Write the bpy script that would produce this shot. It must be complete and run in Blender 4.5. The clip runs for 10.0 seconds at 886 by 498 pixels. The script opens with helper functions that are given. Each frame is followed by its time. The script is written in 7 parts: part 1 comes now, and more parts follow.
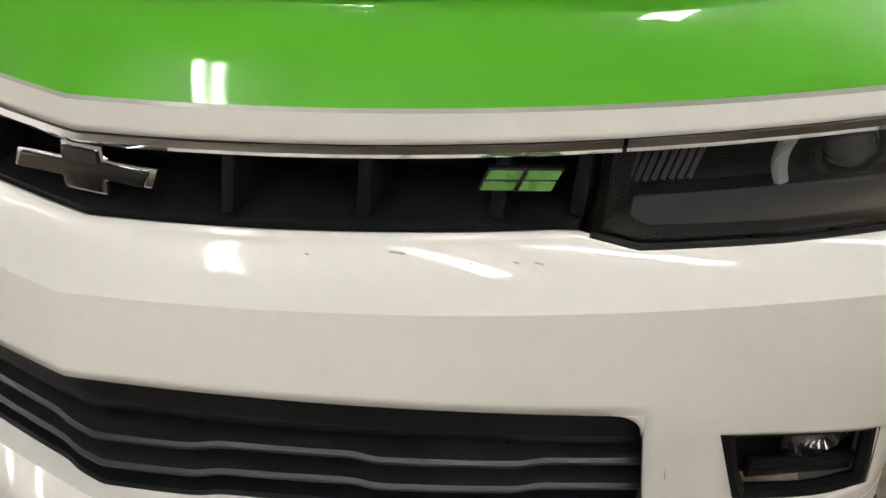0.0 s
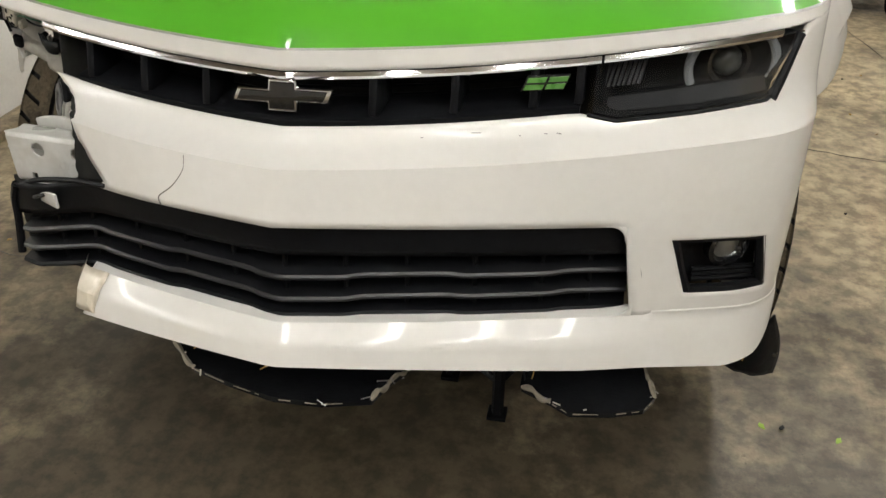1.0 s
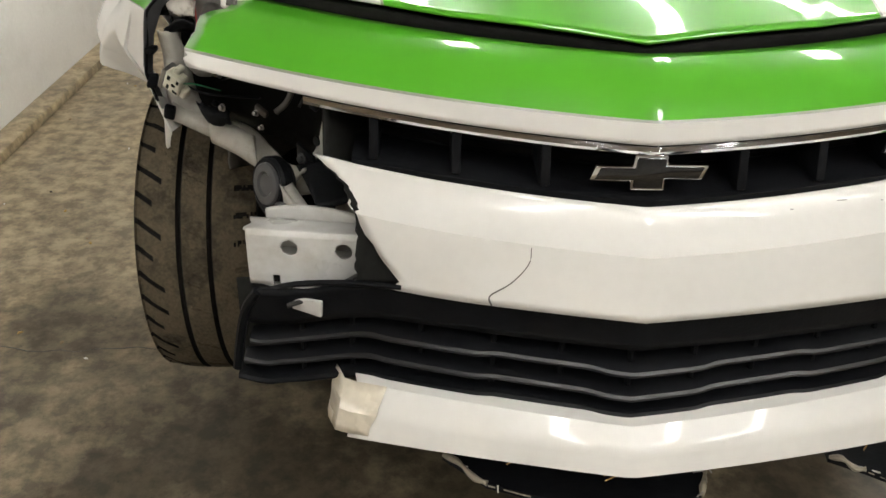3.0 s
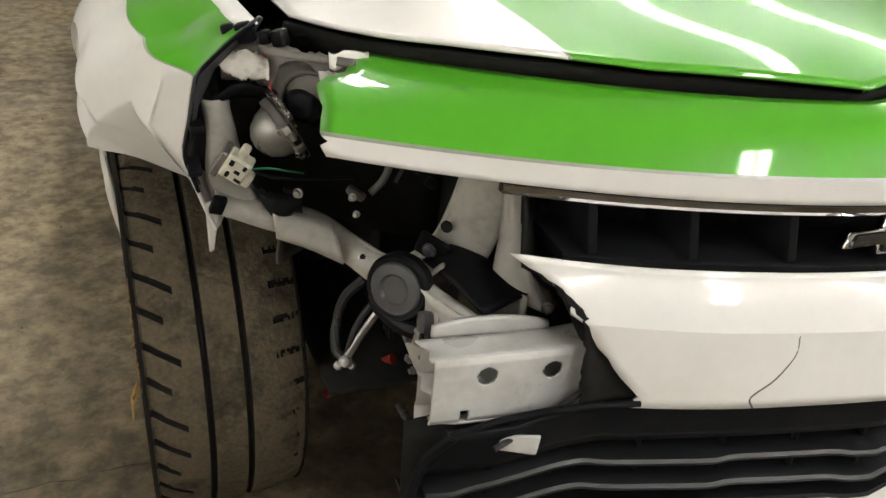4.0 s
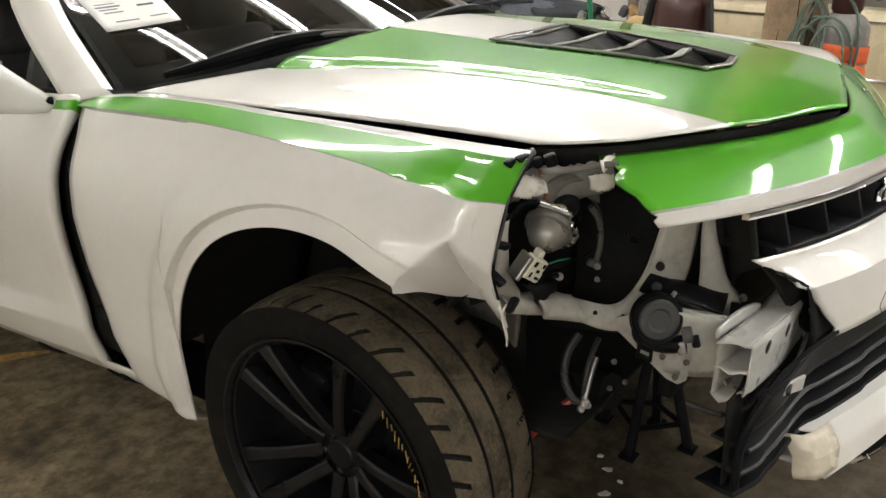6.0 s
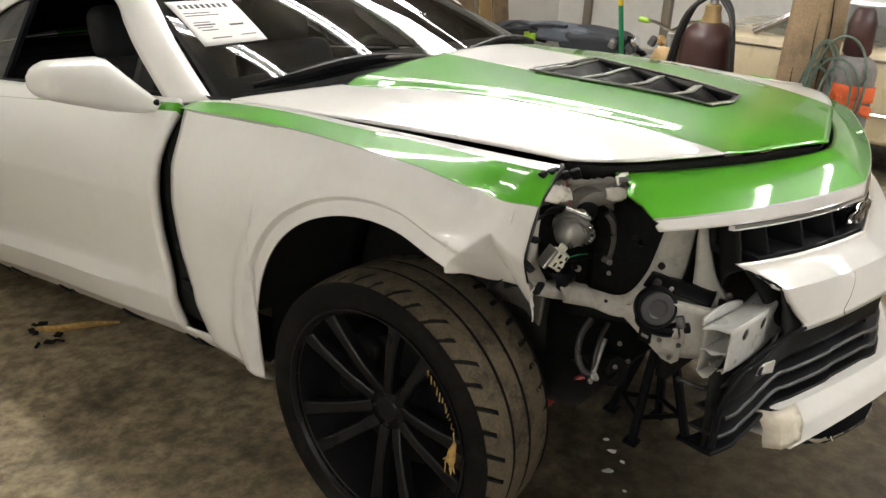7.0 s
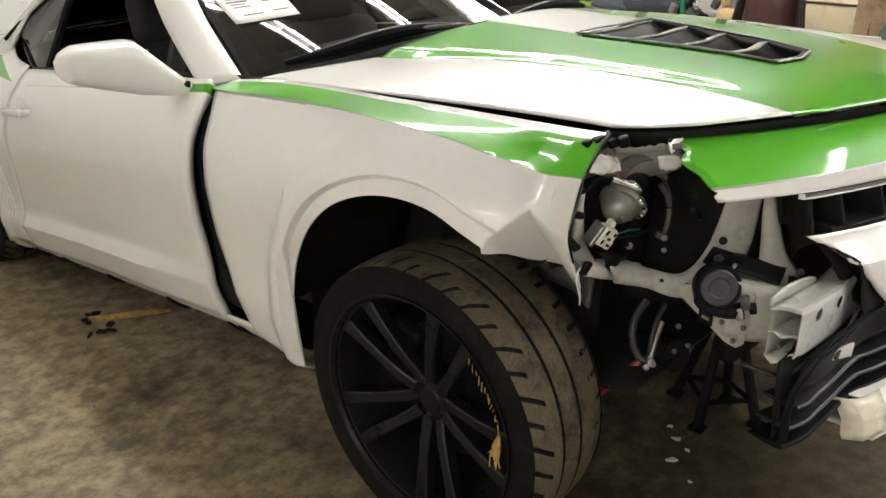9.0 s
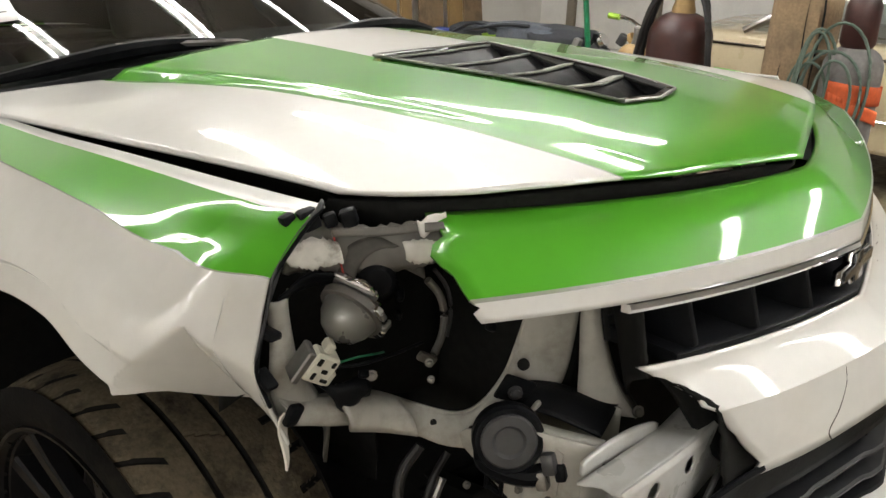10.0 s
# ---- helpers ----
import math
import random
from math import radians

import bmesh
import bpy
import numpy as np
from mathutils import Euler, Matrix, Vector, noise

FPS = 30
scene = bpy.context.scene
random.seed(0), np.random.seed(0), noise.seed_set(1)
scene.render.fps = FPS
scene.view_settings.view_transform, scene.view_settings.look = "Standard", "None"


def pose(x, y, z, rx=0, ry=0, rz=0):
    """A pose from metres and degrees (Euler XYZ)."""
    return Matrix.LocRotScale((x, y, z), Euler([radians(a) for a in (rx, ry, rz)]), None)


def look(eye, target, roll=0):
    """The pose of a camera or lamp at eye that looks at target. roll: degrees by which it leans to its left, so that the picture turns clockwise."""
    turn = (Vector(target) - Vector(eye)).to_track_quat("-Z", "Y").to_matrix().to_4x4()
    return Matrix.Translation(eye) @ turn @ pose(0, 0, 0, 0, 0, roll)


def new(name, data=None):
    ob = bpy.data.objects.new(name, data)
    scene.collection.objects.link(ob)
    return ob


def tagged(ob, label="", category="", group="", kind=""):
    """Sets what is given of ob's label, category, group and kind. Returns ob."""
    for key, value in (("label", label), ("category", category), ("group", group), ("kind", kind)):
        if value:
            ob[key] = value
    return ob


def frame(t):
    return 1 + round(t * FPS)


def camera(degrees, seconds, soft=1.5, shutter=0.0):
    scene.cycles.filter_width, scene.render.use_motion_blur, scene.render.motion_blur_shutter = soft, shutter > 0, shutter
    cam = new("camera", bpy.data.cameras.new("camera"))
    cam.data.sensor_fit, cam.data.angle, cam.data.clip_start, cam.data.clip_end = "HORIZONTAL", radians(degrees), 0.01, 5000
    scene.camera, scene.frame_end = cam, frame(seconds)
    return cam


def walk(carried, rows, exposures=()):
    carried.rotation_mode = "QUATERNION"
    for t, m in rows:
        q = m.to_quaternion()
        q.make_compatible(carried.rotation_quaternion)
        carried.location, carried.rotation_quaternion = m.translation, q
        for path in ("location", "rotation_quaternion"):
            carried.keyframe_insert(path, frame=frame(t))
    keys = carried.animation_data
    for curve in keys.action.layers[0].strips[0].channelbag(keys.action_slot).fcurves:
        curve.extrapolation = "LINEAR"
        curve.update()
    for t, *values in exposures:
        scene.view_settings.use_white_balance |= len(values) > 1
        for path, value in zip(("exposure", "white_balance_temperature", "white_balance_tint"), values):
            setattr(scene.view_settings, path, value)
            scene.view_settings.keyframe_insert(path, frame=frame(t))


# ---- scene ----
cam = camera(56.5, 10.0)
PATH = [
    (0, (0.532, -0.439, 1.454), (0.038, 1.045, 0.207), 0.1),
    (0.5, (0.558, -0.776, 1.54), (0.104, 0.842, 0.455), -2.5),
    (1, (0.496, -1.063, 1.515), (0.148, 0.588, 0.441), -0.5),
    (1.5, (0.404, -1.151, 1.472), (0.132, 0.497, 0.372), -0.4),
    (2, (0.328, -1.094, 1.503), (0.166, 0.56, 0.389), 0.7),
    (2.5, (-0.015, -1.027, 1.515), (-0.088, 0.657, 0.439), 0.8),
    (3, (-0.314, -0.945, 1.518), (-0.259, 0.765, 0.482), 2.0),
    (3.2, (-0.429, -0.866, 1.498), (-0.323, 0.839, 0.458), 2.7),
    (4.3, (-1.024, -0.488, 1.486), (-0.198, 1.034, 0.485), 5.3),
    (4.5, (-1.107, -0.468, 1.493), (-0.244, 1.058, 0.53), 4.2),
    (4.8, (-1.234, -0.36, 1.463), (-0.198, 1.099, 0.57), 4.1),
    (5, (-1.315, -0.252, 1.457), (-0.132, 1.143, 0.649), 2.2),
    (5.2, (-1.394, -0.163, 1.496), (-0.088, 1.137, 0.717), 1.0),
    (6.3, (-1.964, -0.2, 1.577), (-0.473, 0.878, 0.792), 1.9),
    (6.5, (-2.031, -0.258, 1.604), (-0.541, 0.823, 0.822), 4.3),
    (7, (-2.11, -0.345, 1.648), (-0.676, 0.826, 0.893), 2.9),
    (7.5, (-2.128, -0.398, 1.673), (-0.79, 0.873, 0.901), 0.8),
    (8, (-2.101, -0.39, 1.65), (-0.813, 0.905, 0.835), 0.7),
    (8.5, (-2.079, -0.388, 1.638), (-0.788, 0.898, 0.813), 0.2),
    (9, (-1.984, -0.312, 1.599), (-0.669, 0.964, 0.798), -0.4),
    (9.5, (-1.619, -0.241, 1.541), (-0.235, 0.998, 0.799), 0.8),
    (10, (-1.315, -0.196, 1.485), (0.112, 1.005, 0.763), 2.1),
]
walk(cam, [(t, look(eye, target, roll)) for t, eye, target, roll in PATH],
     [(0, -0.22), (0.5, -0.10), (1, -0.05), (2.2, 0.07), (3.2, 0.02), (4.5, 0.1), (5, 0.08), (6.5, -0.02), (7, 0.0), (8, 0.1), (9, 0.12), (10, -0.1)])

# ---- world and light ----
world = bpy.data.worlds.new("world")
scene.world = world
world.use_nodes = True
world.node_tree.nodes["Background"].inputs[0].default_value = (0.9, 0.95, 1.0, 1)
world.node_tree.nodes["Background"].inputs[1].default_value = 0.04
scene.view_settings.exposure = 0.0


# ---- materials ----
def mat(name, base, rough=0.5, metal=0.0, coat=0.0, vary=0.08, scale=6.0, fine=60.0, bump=0.0, bump_scale=80.0,
        dirt=None, dirt_amount=0.0, dirt_scale=3.0, rough_vary=0.08, isle=0.0):
    m = bpy.data.materials.new(name)
    m.use_nodes = True
    nt = m.node_tree
    n, l = nt.nodes, nt.links
    b = n["Principled BSDF"]
    tc = n.new("ShaderNodeTexCoord")
    geo = n.new("ShaderNodeNewGeometry")
    big, small = n.new("ShaderNodeTexNoise"), n.new("ShaderNodeTexNoise")
    big.inputs["Scale"].default_value, small.inputs["Scale"].default_value = scale, fine
    big.inputs["Detail"].default_value = 5
    l.new(geo.outputs["Position"], big.inputs["Vector"])
    l.new(geo.outputs["Position"], small.inputs["Vector"])
    add = n.new("ShaderNodeMath")
    add.operation = "ADD"
    l.new(big.outputs[0], add.inputs[0])
    l.new(small.outputs[0], add.inputs[1])
    mr = n.new("ShaderNodeMapRange")
    mr.inputs[1].default_value, mr.inputs[2].default_value = 0.6, 1.4
    mr.inputs[3].default_value, mr.inputs[4].default_value = 1 - vary, 1 + vary
    l.new(add.outputs[0], mr.inputs[0])
    col = n.new("ShaderNodeMix")
    col.data_type, col.blend_type = "RGBA", "MULTIPLY"
    col.inputs[0].default_value = 1.0
    col.inputs[6].default_value = (*base, 1)
    l.new(mr.outputs[0], col.inputs[7])
    out = col.outputs[2]
    if dirt is not None:
        dn = n.new("ShaderNodeTexNoise")
        dn.inputs["Scale"].default_value, dn.inputs["Detail"].default_value = dirt_scale, 8
        dn.inputs["Roughness"].default_value = 0.65
        l.new(geo.outputs["Position"], dn.inputs["Vector"])
        dr = n.new("ShaderNodeMapRange")
        dr.inputs[1].default_value, dr.inputs[2].default_value = 0.5, 0.68
        dr.inputs[3].default_value, dr.inputs[4].default_value = 0.0, dirt_amount
        l.new(dn.outputs[0], dr.inputs[0])
        dm = n.new("ShaderNodeMix")
        dm.data_type = "RGBA"
        l.new(dr.outputs[0], dm.inputs[0])
        l.new(out, dm.inputs[6])
        dm.inputs[7].default_value = (*dirt, 1)
        out = dm.outputs[2]
    l.new(out, b.inputs["Base Color"])
    rr = n.new("ShaderNodeMapRange")
    rr.inputs[1].default_value, rr.inputs[2].default_value = 0.3, 0.7
    rr.inputs[3].default_value, rr.inputs[4].default_value = max(0.02, rough - rough_vary), min(1, rough + rough_vary)
    l.new(big.outputs[0], rr.inputs[0])
    l.new(rr.outputs[0], b.inputs["Roughness"])
    b.inputs["Metallic"].default_value = metal
    b.inputs["Coat Weight"].default_value = coat
    b.inputs["Coat Roughness"].default_value = 0.04
    if bump:
        bn = n.new("ShaderNodeTexNoise")
        bn.inputs["Scale"].default_value, bn.inputs["Detail"].default_value = bump_scale, 4
        l.new(geo.outputs["Position"], bn.inputs["Vector"])
        bp = n.new("ShaderNodeBump")
        bp.inputs["Strength"].default_value, bp.inputs["Distance"].default_value = bump, 0.01
        l.new(bn.outputs[0], bp.inputs["Height"])
        l.new(bp.outputs[0], b.inputs["Normal"])
    return m


def glow(name, colour, strength):
    m = bpy.data.materials.new(name)
    m.use_nodes = True
    b = m.node_tree.nodes["Principled BSDF"]
    b.inputs["Base Color"].default_value = (0.8, 0.8, 0.8, 1)
    b.inputs["Emission Color"].default_value = (*colour, 1)
    b.inputs["Emission Strength"].default_value = strength
    return m


def glass(name, tint, gloss=0.05, ior=1.45):
    m = bpy.data.materials.new(name)
    m.use_nodes = True
    n, l = m.node_tree.nodes, m.node_tree.links
    n.remove(n["Principled BSDF"])
    tr, gl, fr, mx = (n.new(k) for k in ("ShaderNodeBsdfTransparent", "ShaderNodeBsdfGlossy", "ShaderNodeFresnel", "ShaderNodeMixShader"))
    tr.inputs[0].default_value = (*tint, 1)
    gl.inputs["Roughness"].default_value = gloss
    fr.inputs["IOR"].default_value = ior
    l.new(fr.outputs[0], mx.inputs[0])
    l.new(tr.outputs[0], mx.inputs[1])
    l.new(gl.outputs[0], mx.inputs[2])
    l.new(mx.outputs[0], n["Material Output"].inputs[0])
    return m


WHITE = mat("white_paint", (0.735, 0.722, 0.69), 0.32, coat=0.8, vary=0.025, scale=2.5, dirt=(0.42, 0.38, 0.31), dirt_amount=0.10, dirt_scale=5, rough_vary=0.04)
WHITE_SCUFFED = mat("scuffed_white_paint", (0.72, 0.69, 0.64), 0.38, coat=0.5, vary=0.05, scale=4, dirt=(0.36, 0.31, 0.24), dirt_amount=0.35, dirt_scale=6)
GREEN = mat("green_vinyl", (0.078, 0.335, 0.020), 0.30, coat=1.0, vary=0.02, scale=3, rough_vary=0.01)
PIN = mat("pinstripe_silver", (0.30, 0.31, 0.27), 0.35, metal=0.2)
BLACK = mat("black_plastic", (0.0065, 0.007, 0.0082), 0.40, vary=0.25, scale=20, bump=0.08, bump_scale=240, dirt=(0.04, 0.036, 0.03), dirt_amount=0.08, dirt_scale=9)
BLACK_GLOSS = mat("gloss_black_plastic", (0.008, 0.008, 0.009), 0.12, coat=0.8, vary=0.1)
SATIN_BLACK = mat("satin_black_plastic", (0.007, 0.0075, 0.009), 0.40, vary=0.3, scale=30, dirt=(0.03, 0.027, 0.023), dirt_amount=0.08, dirt_scale=14, rough_vary=0.06)
# near-black for black parts, and for deep cavities with their shade in the colour
VOID = mat("black_parts_and_cavity_shade", (0.013, 0.013, 0.012), 0.8, vary=0.3, scale=15)
RUBBER = mat("dusty_rubber", (0.010, 0.0095, 0.009), 0.78, vary=0.2, scale=12, bump=0.15, bump_scale=140, dirt=(0.04, 0.033, 0.024), dirt_amount=0.25, dirt_scale=11)
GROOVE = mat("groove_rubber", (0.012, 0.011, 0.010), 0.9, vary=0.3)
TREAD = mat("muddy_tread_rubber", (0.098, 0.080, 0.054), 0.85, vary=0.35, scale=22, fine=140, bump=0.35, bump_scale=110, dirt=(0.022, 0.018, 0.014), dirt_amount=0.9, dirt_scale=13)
RIM = mat("satin_black_alloy", (0.009, 0.009, 0.010), 0.34, metal=0.0, coat=0.0, vary=0.3, scale=14)
CHROME = mat("chrome", (0.75, 0.75, 0.77), 0.08, metal=1.0, vary=0.04, rough_vary=0.03)
STEEL = mat("dull_steel", (0.30, 0.29, 0.28), 0.42, metal=0.85, vary=0.2, scale=20, dirt=(0.10, 0.08, 0.06), dirt_amount=0.5, dirt_scale=18)
# pale body metal, darkened in colour for the dim bay
BAY_SHADED = mat("shaded_pale_body_metal", (0.145, 0.137, 0.122), 0.5, vary=0.12, scale=9, dirt=(0.16, 0.13, 0.10), dirt_amount=0.6, dirt_scale=9, bump=0.05, bump_scale=40)
BAY = mat("dusty_pale_body_metal", (0.40, 0.385, 0.345), 0.45, vary=0.12, scale=9, dirt=(0.17, 0.145, 0.11), dirt_amount=0.55, dirt_scale=14, bump=0.04, bump_scale=60)
BAY_BRIGHT = mat("scuffed_pale_body_metal", (0.56, 0.54, 0.49), 0.5, vary=0.2, scale=24, dirt=(0.16, 0.13, 0.10), dirt_amount=0.9, dirt_scale=34)
BOWL = mat("frosted_grey_bowl", (0.24, 0.235, 0.22), 0.32, metal=0.5, vary=0.12, scale=18)
BEAM = mat("white_coated_beam", (0.58, 0.575, 0.555), 0.34, coat=0.3, vary=0.08, scale=9, dirt=(0.30, 0.26, 0.20), dirt_amount=0.35, dirt_scale=12)
GREY_PLASTIC = mat("grey_plastic", (0.045, 0.045, 0.048), 0.4, vary=0.2, scale=22)
RED = mat("red_enamel", (0.30, 0.02, 0.015), 0.4, vary=0.2)
CREAM = mat("cream_connector_plastic", (0.62, 0.60, 0.50), 0.5, vary=0.15, scale=30)
BULB = mat("frosted_projector_glass", (0.05, 0.05, 0.045), 0.3, coat=0.4, vary=0.15, scale=30)
STRAW = mat("dry_straw", (0.42, 0.27, 0.09), 0.8, vary=0.3, scale=60)
TAPE = mat("yellowed_clear_film", (0.66, 0.60, 0.49), 0.25, coat=0.6, vary=0.14, scale=16)
TORN = mat("torn_pale_plastic", (0.27, 0.24, 0.185), 0.7, vary=0.3, scale=40)
HALO = mat("pale_light_guide", (0.34, 0.35, 0.36), 0.35, vary=0.1, scale=40)
CLOTH = mat("dark_upholstery", (0.012, 0.012, 0.013), 0.85, vary=0.2, scale=30)
BADGE_GREEN = mat("badge_green", (0.08, 0.22, 0.045), 0.3, coat=0.5, vary=0.15, scale=60)
PAPER = mat("paper", (0.8, 0.8, 0.79), 0.7, vary=0.04)
INK = mat("ink", (0.08, 0.08, 0.09), 0.7)
CLEAR = glass("clear_lens", (0.80, 0.82, 0.83), 0.03)
SMOKE = glass("smoked_side_glass", (0.42, 0.45, 0.45), 0.02)
DARKGLASS = glass("dark_tinted_glass", (0.07, 0.07, 0.075), 0.02)
SCREEN = glass("windscreen_glass", (0.55, 0.60, 0.60), 0.02, 1.48)


def concrete():
    """Worn concrete: blotches, oil stains and a large dark patch by the car's front, part grime, part painted shade."""
    m = mat("stained_concrete", (0.325, 0.262, 0.168), 0.5, vary=0.25, scale=1.6, fine=24, bump=0.10, bump_scale=30,
            dirt=(0.050, 0.038, 0.024), dirt_amount=0.85, dirt_scale=1.7, rough_vary=0.18)
    n, l = m.node_tree.nodes, m.node_tree.links
    b = n["Principled BSDF"]
    old = b.inputs["Base Color"].links[0].from_socket
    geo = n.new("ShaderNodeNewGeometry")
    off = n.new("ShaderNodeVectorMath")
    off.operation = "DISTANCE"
    # centre of the dark patch: grime plus the car's shade put into colour
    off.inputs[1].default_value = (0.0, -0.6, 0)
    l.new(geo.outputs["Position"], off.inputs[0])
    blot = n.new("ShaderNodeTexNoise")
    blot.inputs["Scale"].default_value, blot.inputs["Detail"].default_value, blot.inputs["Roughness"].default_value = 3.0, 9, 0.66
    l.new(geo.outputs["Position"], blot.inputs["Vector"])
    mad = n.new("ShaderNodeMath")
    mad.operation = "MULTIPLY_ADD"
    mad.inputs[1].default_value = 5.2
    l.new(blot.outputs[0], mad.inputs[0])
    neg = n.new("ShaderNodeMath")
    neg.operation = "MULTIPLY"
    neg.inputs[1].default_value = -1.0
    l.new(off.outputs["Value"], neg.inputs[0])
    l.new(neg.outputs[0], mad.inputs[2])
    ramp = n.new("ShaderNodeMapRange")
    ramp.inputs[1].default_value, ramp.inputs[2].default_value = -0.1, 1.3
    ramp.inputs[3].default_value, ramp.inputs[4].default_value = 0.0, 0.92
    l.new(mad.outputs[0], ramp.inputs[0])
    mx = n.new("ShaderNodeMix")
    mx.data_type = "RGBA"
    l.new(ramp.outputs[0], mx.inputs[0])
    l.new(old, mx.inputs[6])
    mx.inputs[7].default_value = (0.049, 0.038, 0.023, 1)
    # fine mottling and small dark specks
    fine = n.new("ShaderNodeTexNoise")
    fine.inputs["Scale"].default_value, fine.inputs["Detail"].default_value, fine.inputs["Roughness"].default_value = 15, 6, 0.66
    l.new(geo.outputs["Position"], fine.inputs["Vector"])
    fm = n.new("ShaderNodeMapRange")
    fm.inputs[1].default_value, fm.inputs[2].default_value, fm.inputs[3].default_value, fm.inputs[4].default_value = 0.40, 0.60, 0.62, 1.36
    l.new(fine.outputs[0], fm.inputs[0])
    speck = n.new("ShaderNodeTexNoise")
    speck.inputs["Scale"].default_value, speck.inputs["Detail"].default_value = 55, 3
    l.new(geo.outputs["Position"], speck.inputs["Vector"])
    sm = n.new("ShaderNodeMapRange")
    sm.inputs[1].default_value, sm.inputs[2].default_value, sm.inputs[3].default_value, sm.inputs[4].default_value = 0.68, 0.74, 1.0, 0.6
    l.new(speck.outputs[0], sm.inputs[0])
    both = n.new("ShaderNodeMath")
    both.operation = "MULTIPLY"
    l.new(fm.outputs[0], both.inputs[0])
    l.new(sm.outputs[0], both.inputs[1])
    mul = n.new("ShaderNodeMix")
    mul.data_type, mul.blend_type = "RGBA", "MULTIPLY"
    mul.inputs[0].default_value = 1.0
    l.new(mx.outputs[2], mul.inputs[6])
    l.new(both.outputs[0], mul.inputs[7])
    l.new(mul.outputs[2], b.inputs["Base Color"])
    return m


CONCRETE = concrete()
WALL = mat("painted_wall", (0.84, 0.825, 0.79), 0.6, vary=0.05, scale=1.5, dirt=(0.40, 0.36, 0.30), dirt_amount=0.18, dirt_scale=2.2, bump=0.05, bump_scale=30)
CEIL = mat("ceiling_board", (0.24, 0.205, 0.16), 0.8, vary=0.06, scale=2)
WALL_GREY = mat("grey_board_wall", (0.52, 0.50, 0.46), 0.7, vary=0.12, scale=1.5, dirt=(0.2, 0.17, 0.13), dirt_amount=0.4, dirt_scale=2.2)
TIMBER = mat("weathered_timber", (0.26, 0.18, 0.105), 0.8, vary=0.28, scale=7, fine=90, bump=0.3, bump_scale=40, dirt=(0.09, 0.06, 0.035), dirt_amount=0.7, dirt_scale=6)
MAROON = mat("maroon_cylinder_paint", (0.045, 0.014, 0.012), 0.38, vary=0.25, scale=8, dirt=(0.02, 0.012, 0.01), dirt_amount=0.6, dirt_scale=9)
GREYCYL = mat("worn_grey_cylinder_paint", (0.20, 0.19, 0.185), 0.55, vary=0.2, scale=9, dirt=(0.07, 0.05, 0.045), dirt_amount=0.7, dirt_scale=7)
TAN = mat("tan_cylinder_paint", (0.34, 0.22, 0.09), 0.5, vary=0.2, scale=9)
HOSE = mat("black_hose_rubber", (0.015, 0.014, 0.014), 0.55, vary=0.2)
GREENHOSE = mat("faded_green_hose", (0.10, 0.14, 0.11), 0.6, vary=0.2)
ORANGE = mat("orange_webbing", (0.62, 0.11, 0.03), 0.75, vary=0.15, scale=30)
BEIGE = mat("beige_car_paint", (0.50, 0.42, 0.28), 0.3, coat=0.6, vary=0.05, dirt=(0.25, 0.2, 0.14), dirt_amount=0.4, dirt_scale=3)
NAVY = mat("dark_canvas", (0.022, 0.024, 0.030), 0.85, vary=0.3, scale=25, bump=0.2, bump_scale=60)
SLATE = mat("slate_nylon", (0.075, 0.085, 0.105), 0.75, vary=0.25, scale=20, bump=0.2, bump_scale=50)
BLUE = mat("blue_plastic", (0.02, 0.05, 0.30), 0.4, vary=0.15)
LIME = mat("lime_plastic", (0.25, 0.42, 0.03), 0.45, vary=0.15)
YELLOW = mat("yellow_plastic", (0.62, 0.45, 0.02), 0.45, vary=0.15)
POLEGREEN = mat("green_enamel_pole", (0.01, 0.17, 0.07), 0.35, vary=0.15)
DARKMETAL = mat("grimy_grey_metal", (0.13, 0.122, 0.11), 0.5, metal=0.2, vary=0.2, scale=12, dirt=(0.05, 0.04, 0.035), dirt_amount=0.7, dirt_scale=14)
GRIMY = mat("grimy_dark_metal", (0.075, 0.07, 0.06), 0.6, vary=0.3, scale=12, dirt=(0.03, 0.024, 0.018), dirt_amount=0.8, dirt_scale=12)
TUBE = glow("fluorescent_tube", (1.0, 0.985, 0.945), 36.0)

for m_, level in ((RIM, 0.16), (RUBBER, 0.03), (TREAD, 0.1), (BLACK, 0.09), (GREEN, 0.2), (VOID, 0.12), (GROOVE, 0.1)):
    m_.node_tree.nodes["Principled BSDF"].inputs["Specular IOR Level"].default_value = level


# ---- mesh helpers ----
def finish(bm, name, sharp=32):
    bmesh.ops.remove_doubles(bm, verts=bm.verts, dist=1e-5)
    for f in bm.faces:
        f.smooth = True
    lim = radians(sharp)
    for e in bm.edges:
        if len(e.link_faces) == 2 and e.calc_face_angle(0) > lim:
            e.smooth = False
    me = bpy.data.meshes.new(name)
    bm.to_mesh(me)
    bm.free()
    return me


def part(name, bm, material, parent=None, label="", solid=0.0, out=None, sharp=32, inner=None):
    if out is not None:
        bm.normal_update()
        tot = Vector((0, 0, 0))
        for f in bm.faces:
            tot += f.normal * f.calc_area()
        if tot.dot(Vector(out)) < 0:
            bmesh.ops.reverse_faces(bm, faces=bm.faces)
    ob = new(name, finish(bm, name, sharp))
    for m in material if isinstance(material, (list, tuple)) else [material]:
        ob.data.materials.append(m)
    if parent is not None:
        ob.parent = parent
        if parent.parent is None:
            ob.matrix_parent_inverse = parent.matrix_basis.inverted()
    if label:
        ob["label"] = label
    if solid:
        md = ob.modifiers.new("thickness", "SOLIDIFY")
        md.thickness, md.offset = solid, -1
        if inner is not None:
            n = len(ob.data.materials)
            for _ in range(n):
                ob.data.materials.append(inner)
            md.material_offset = n
    return ob


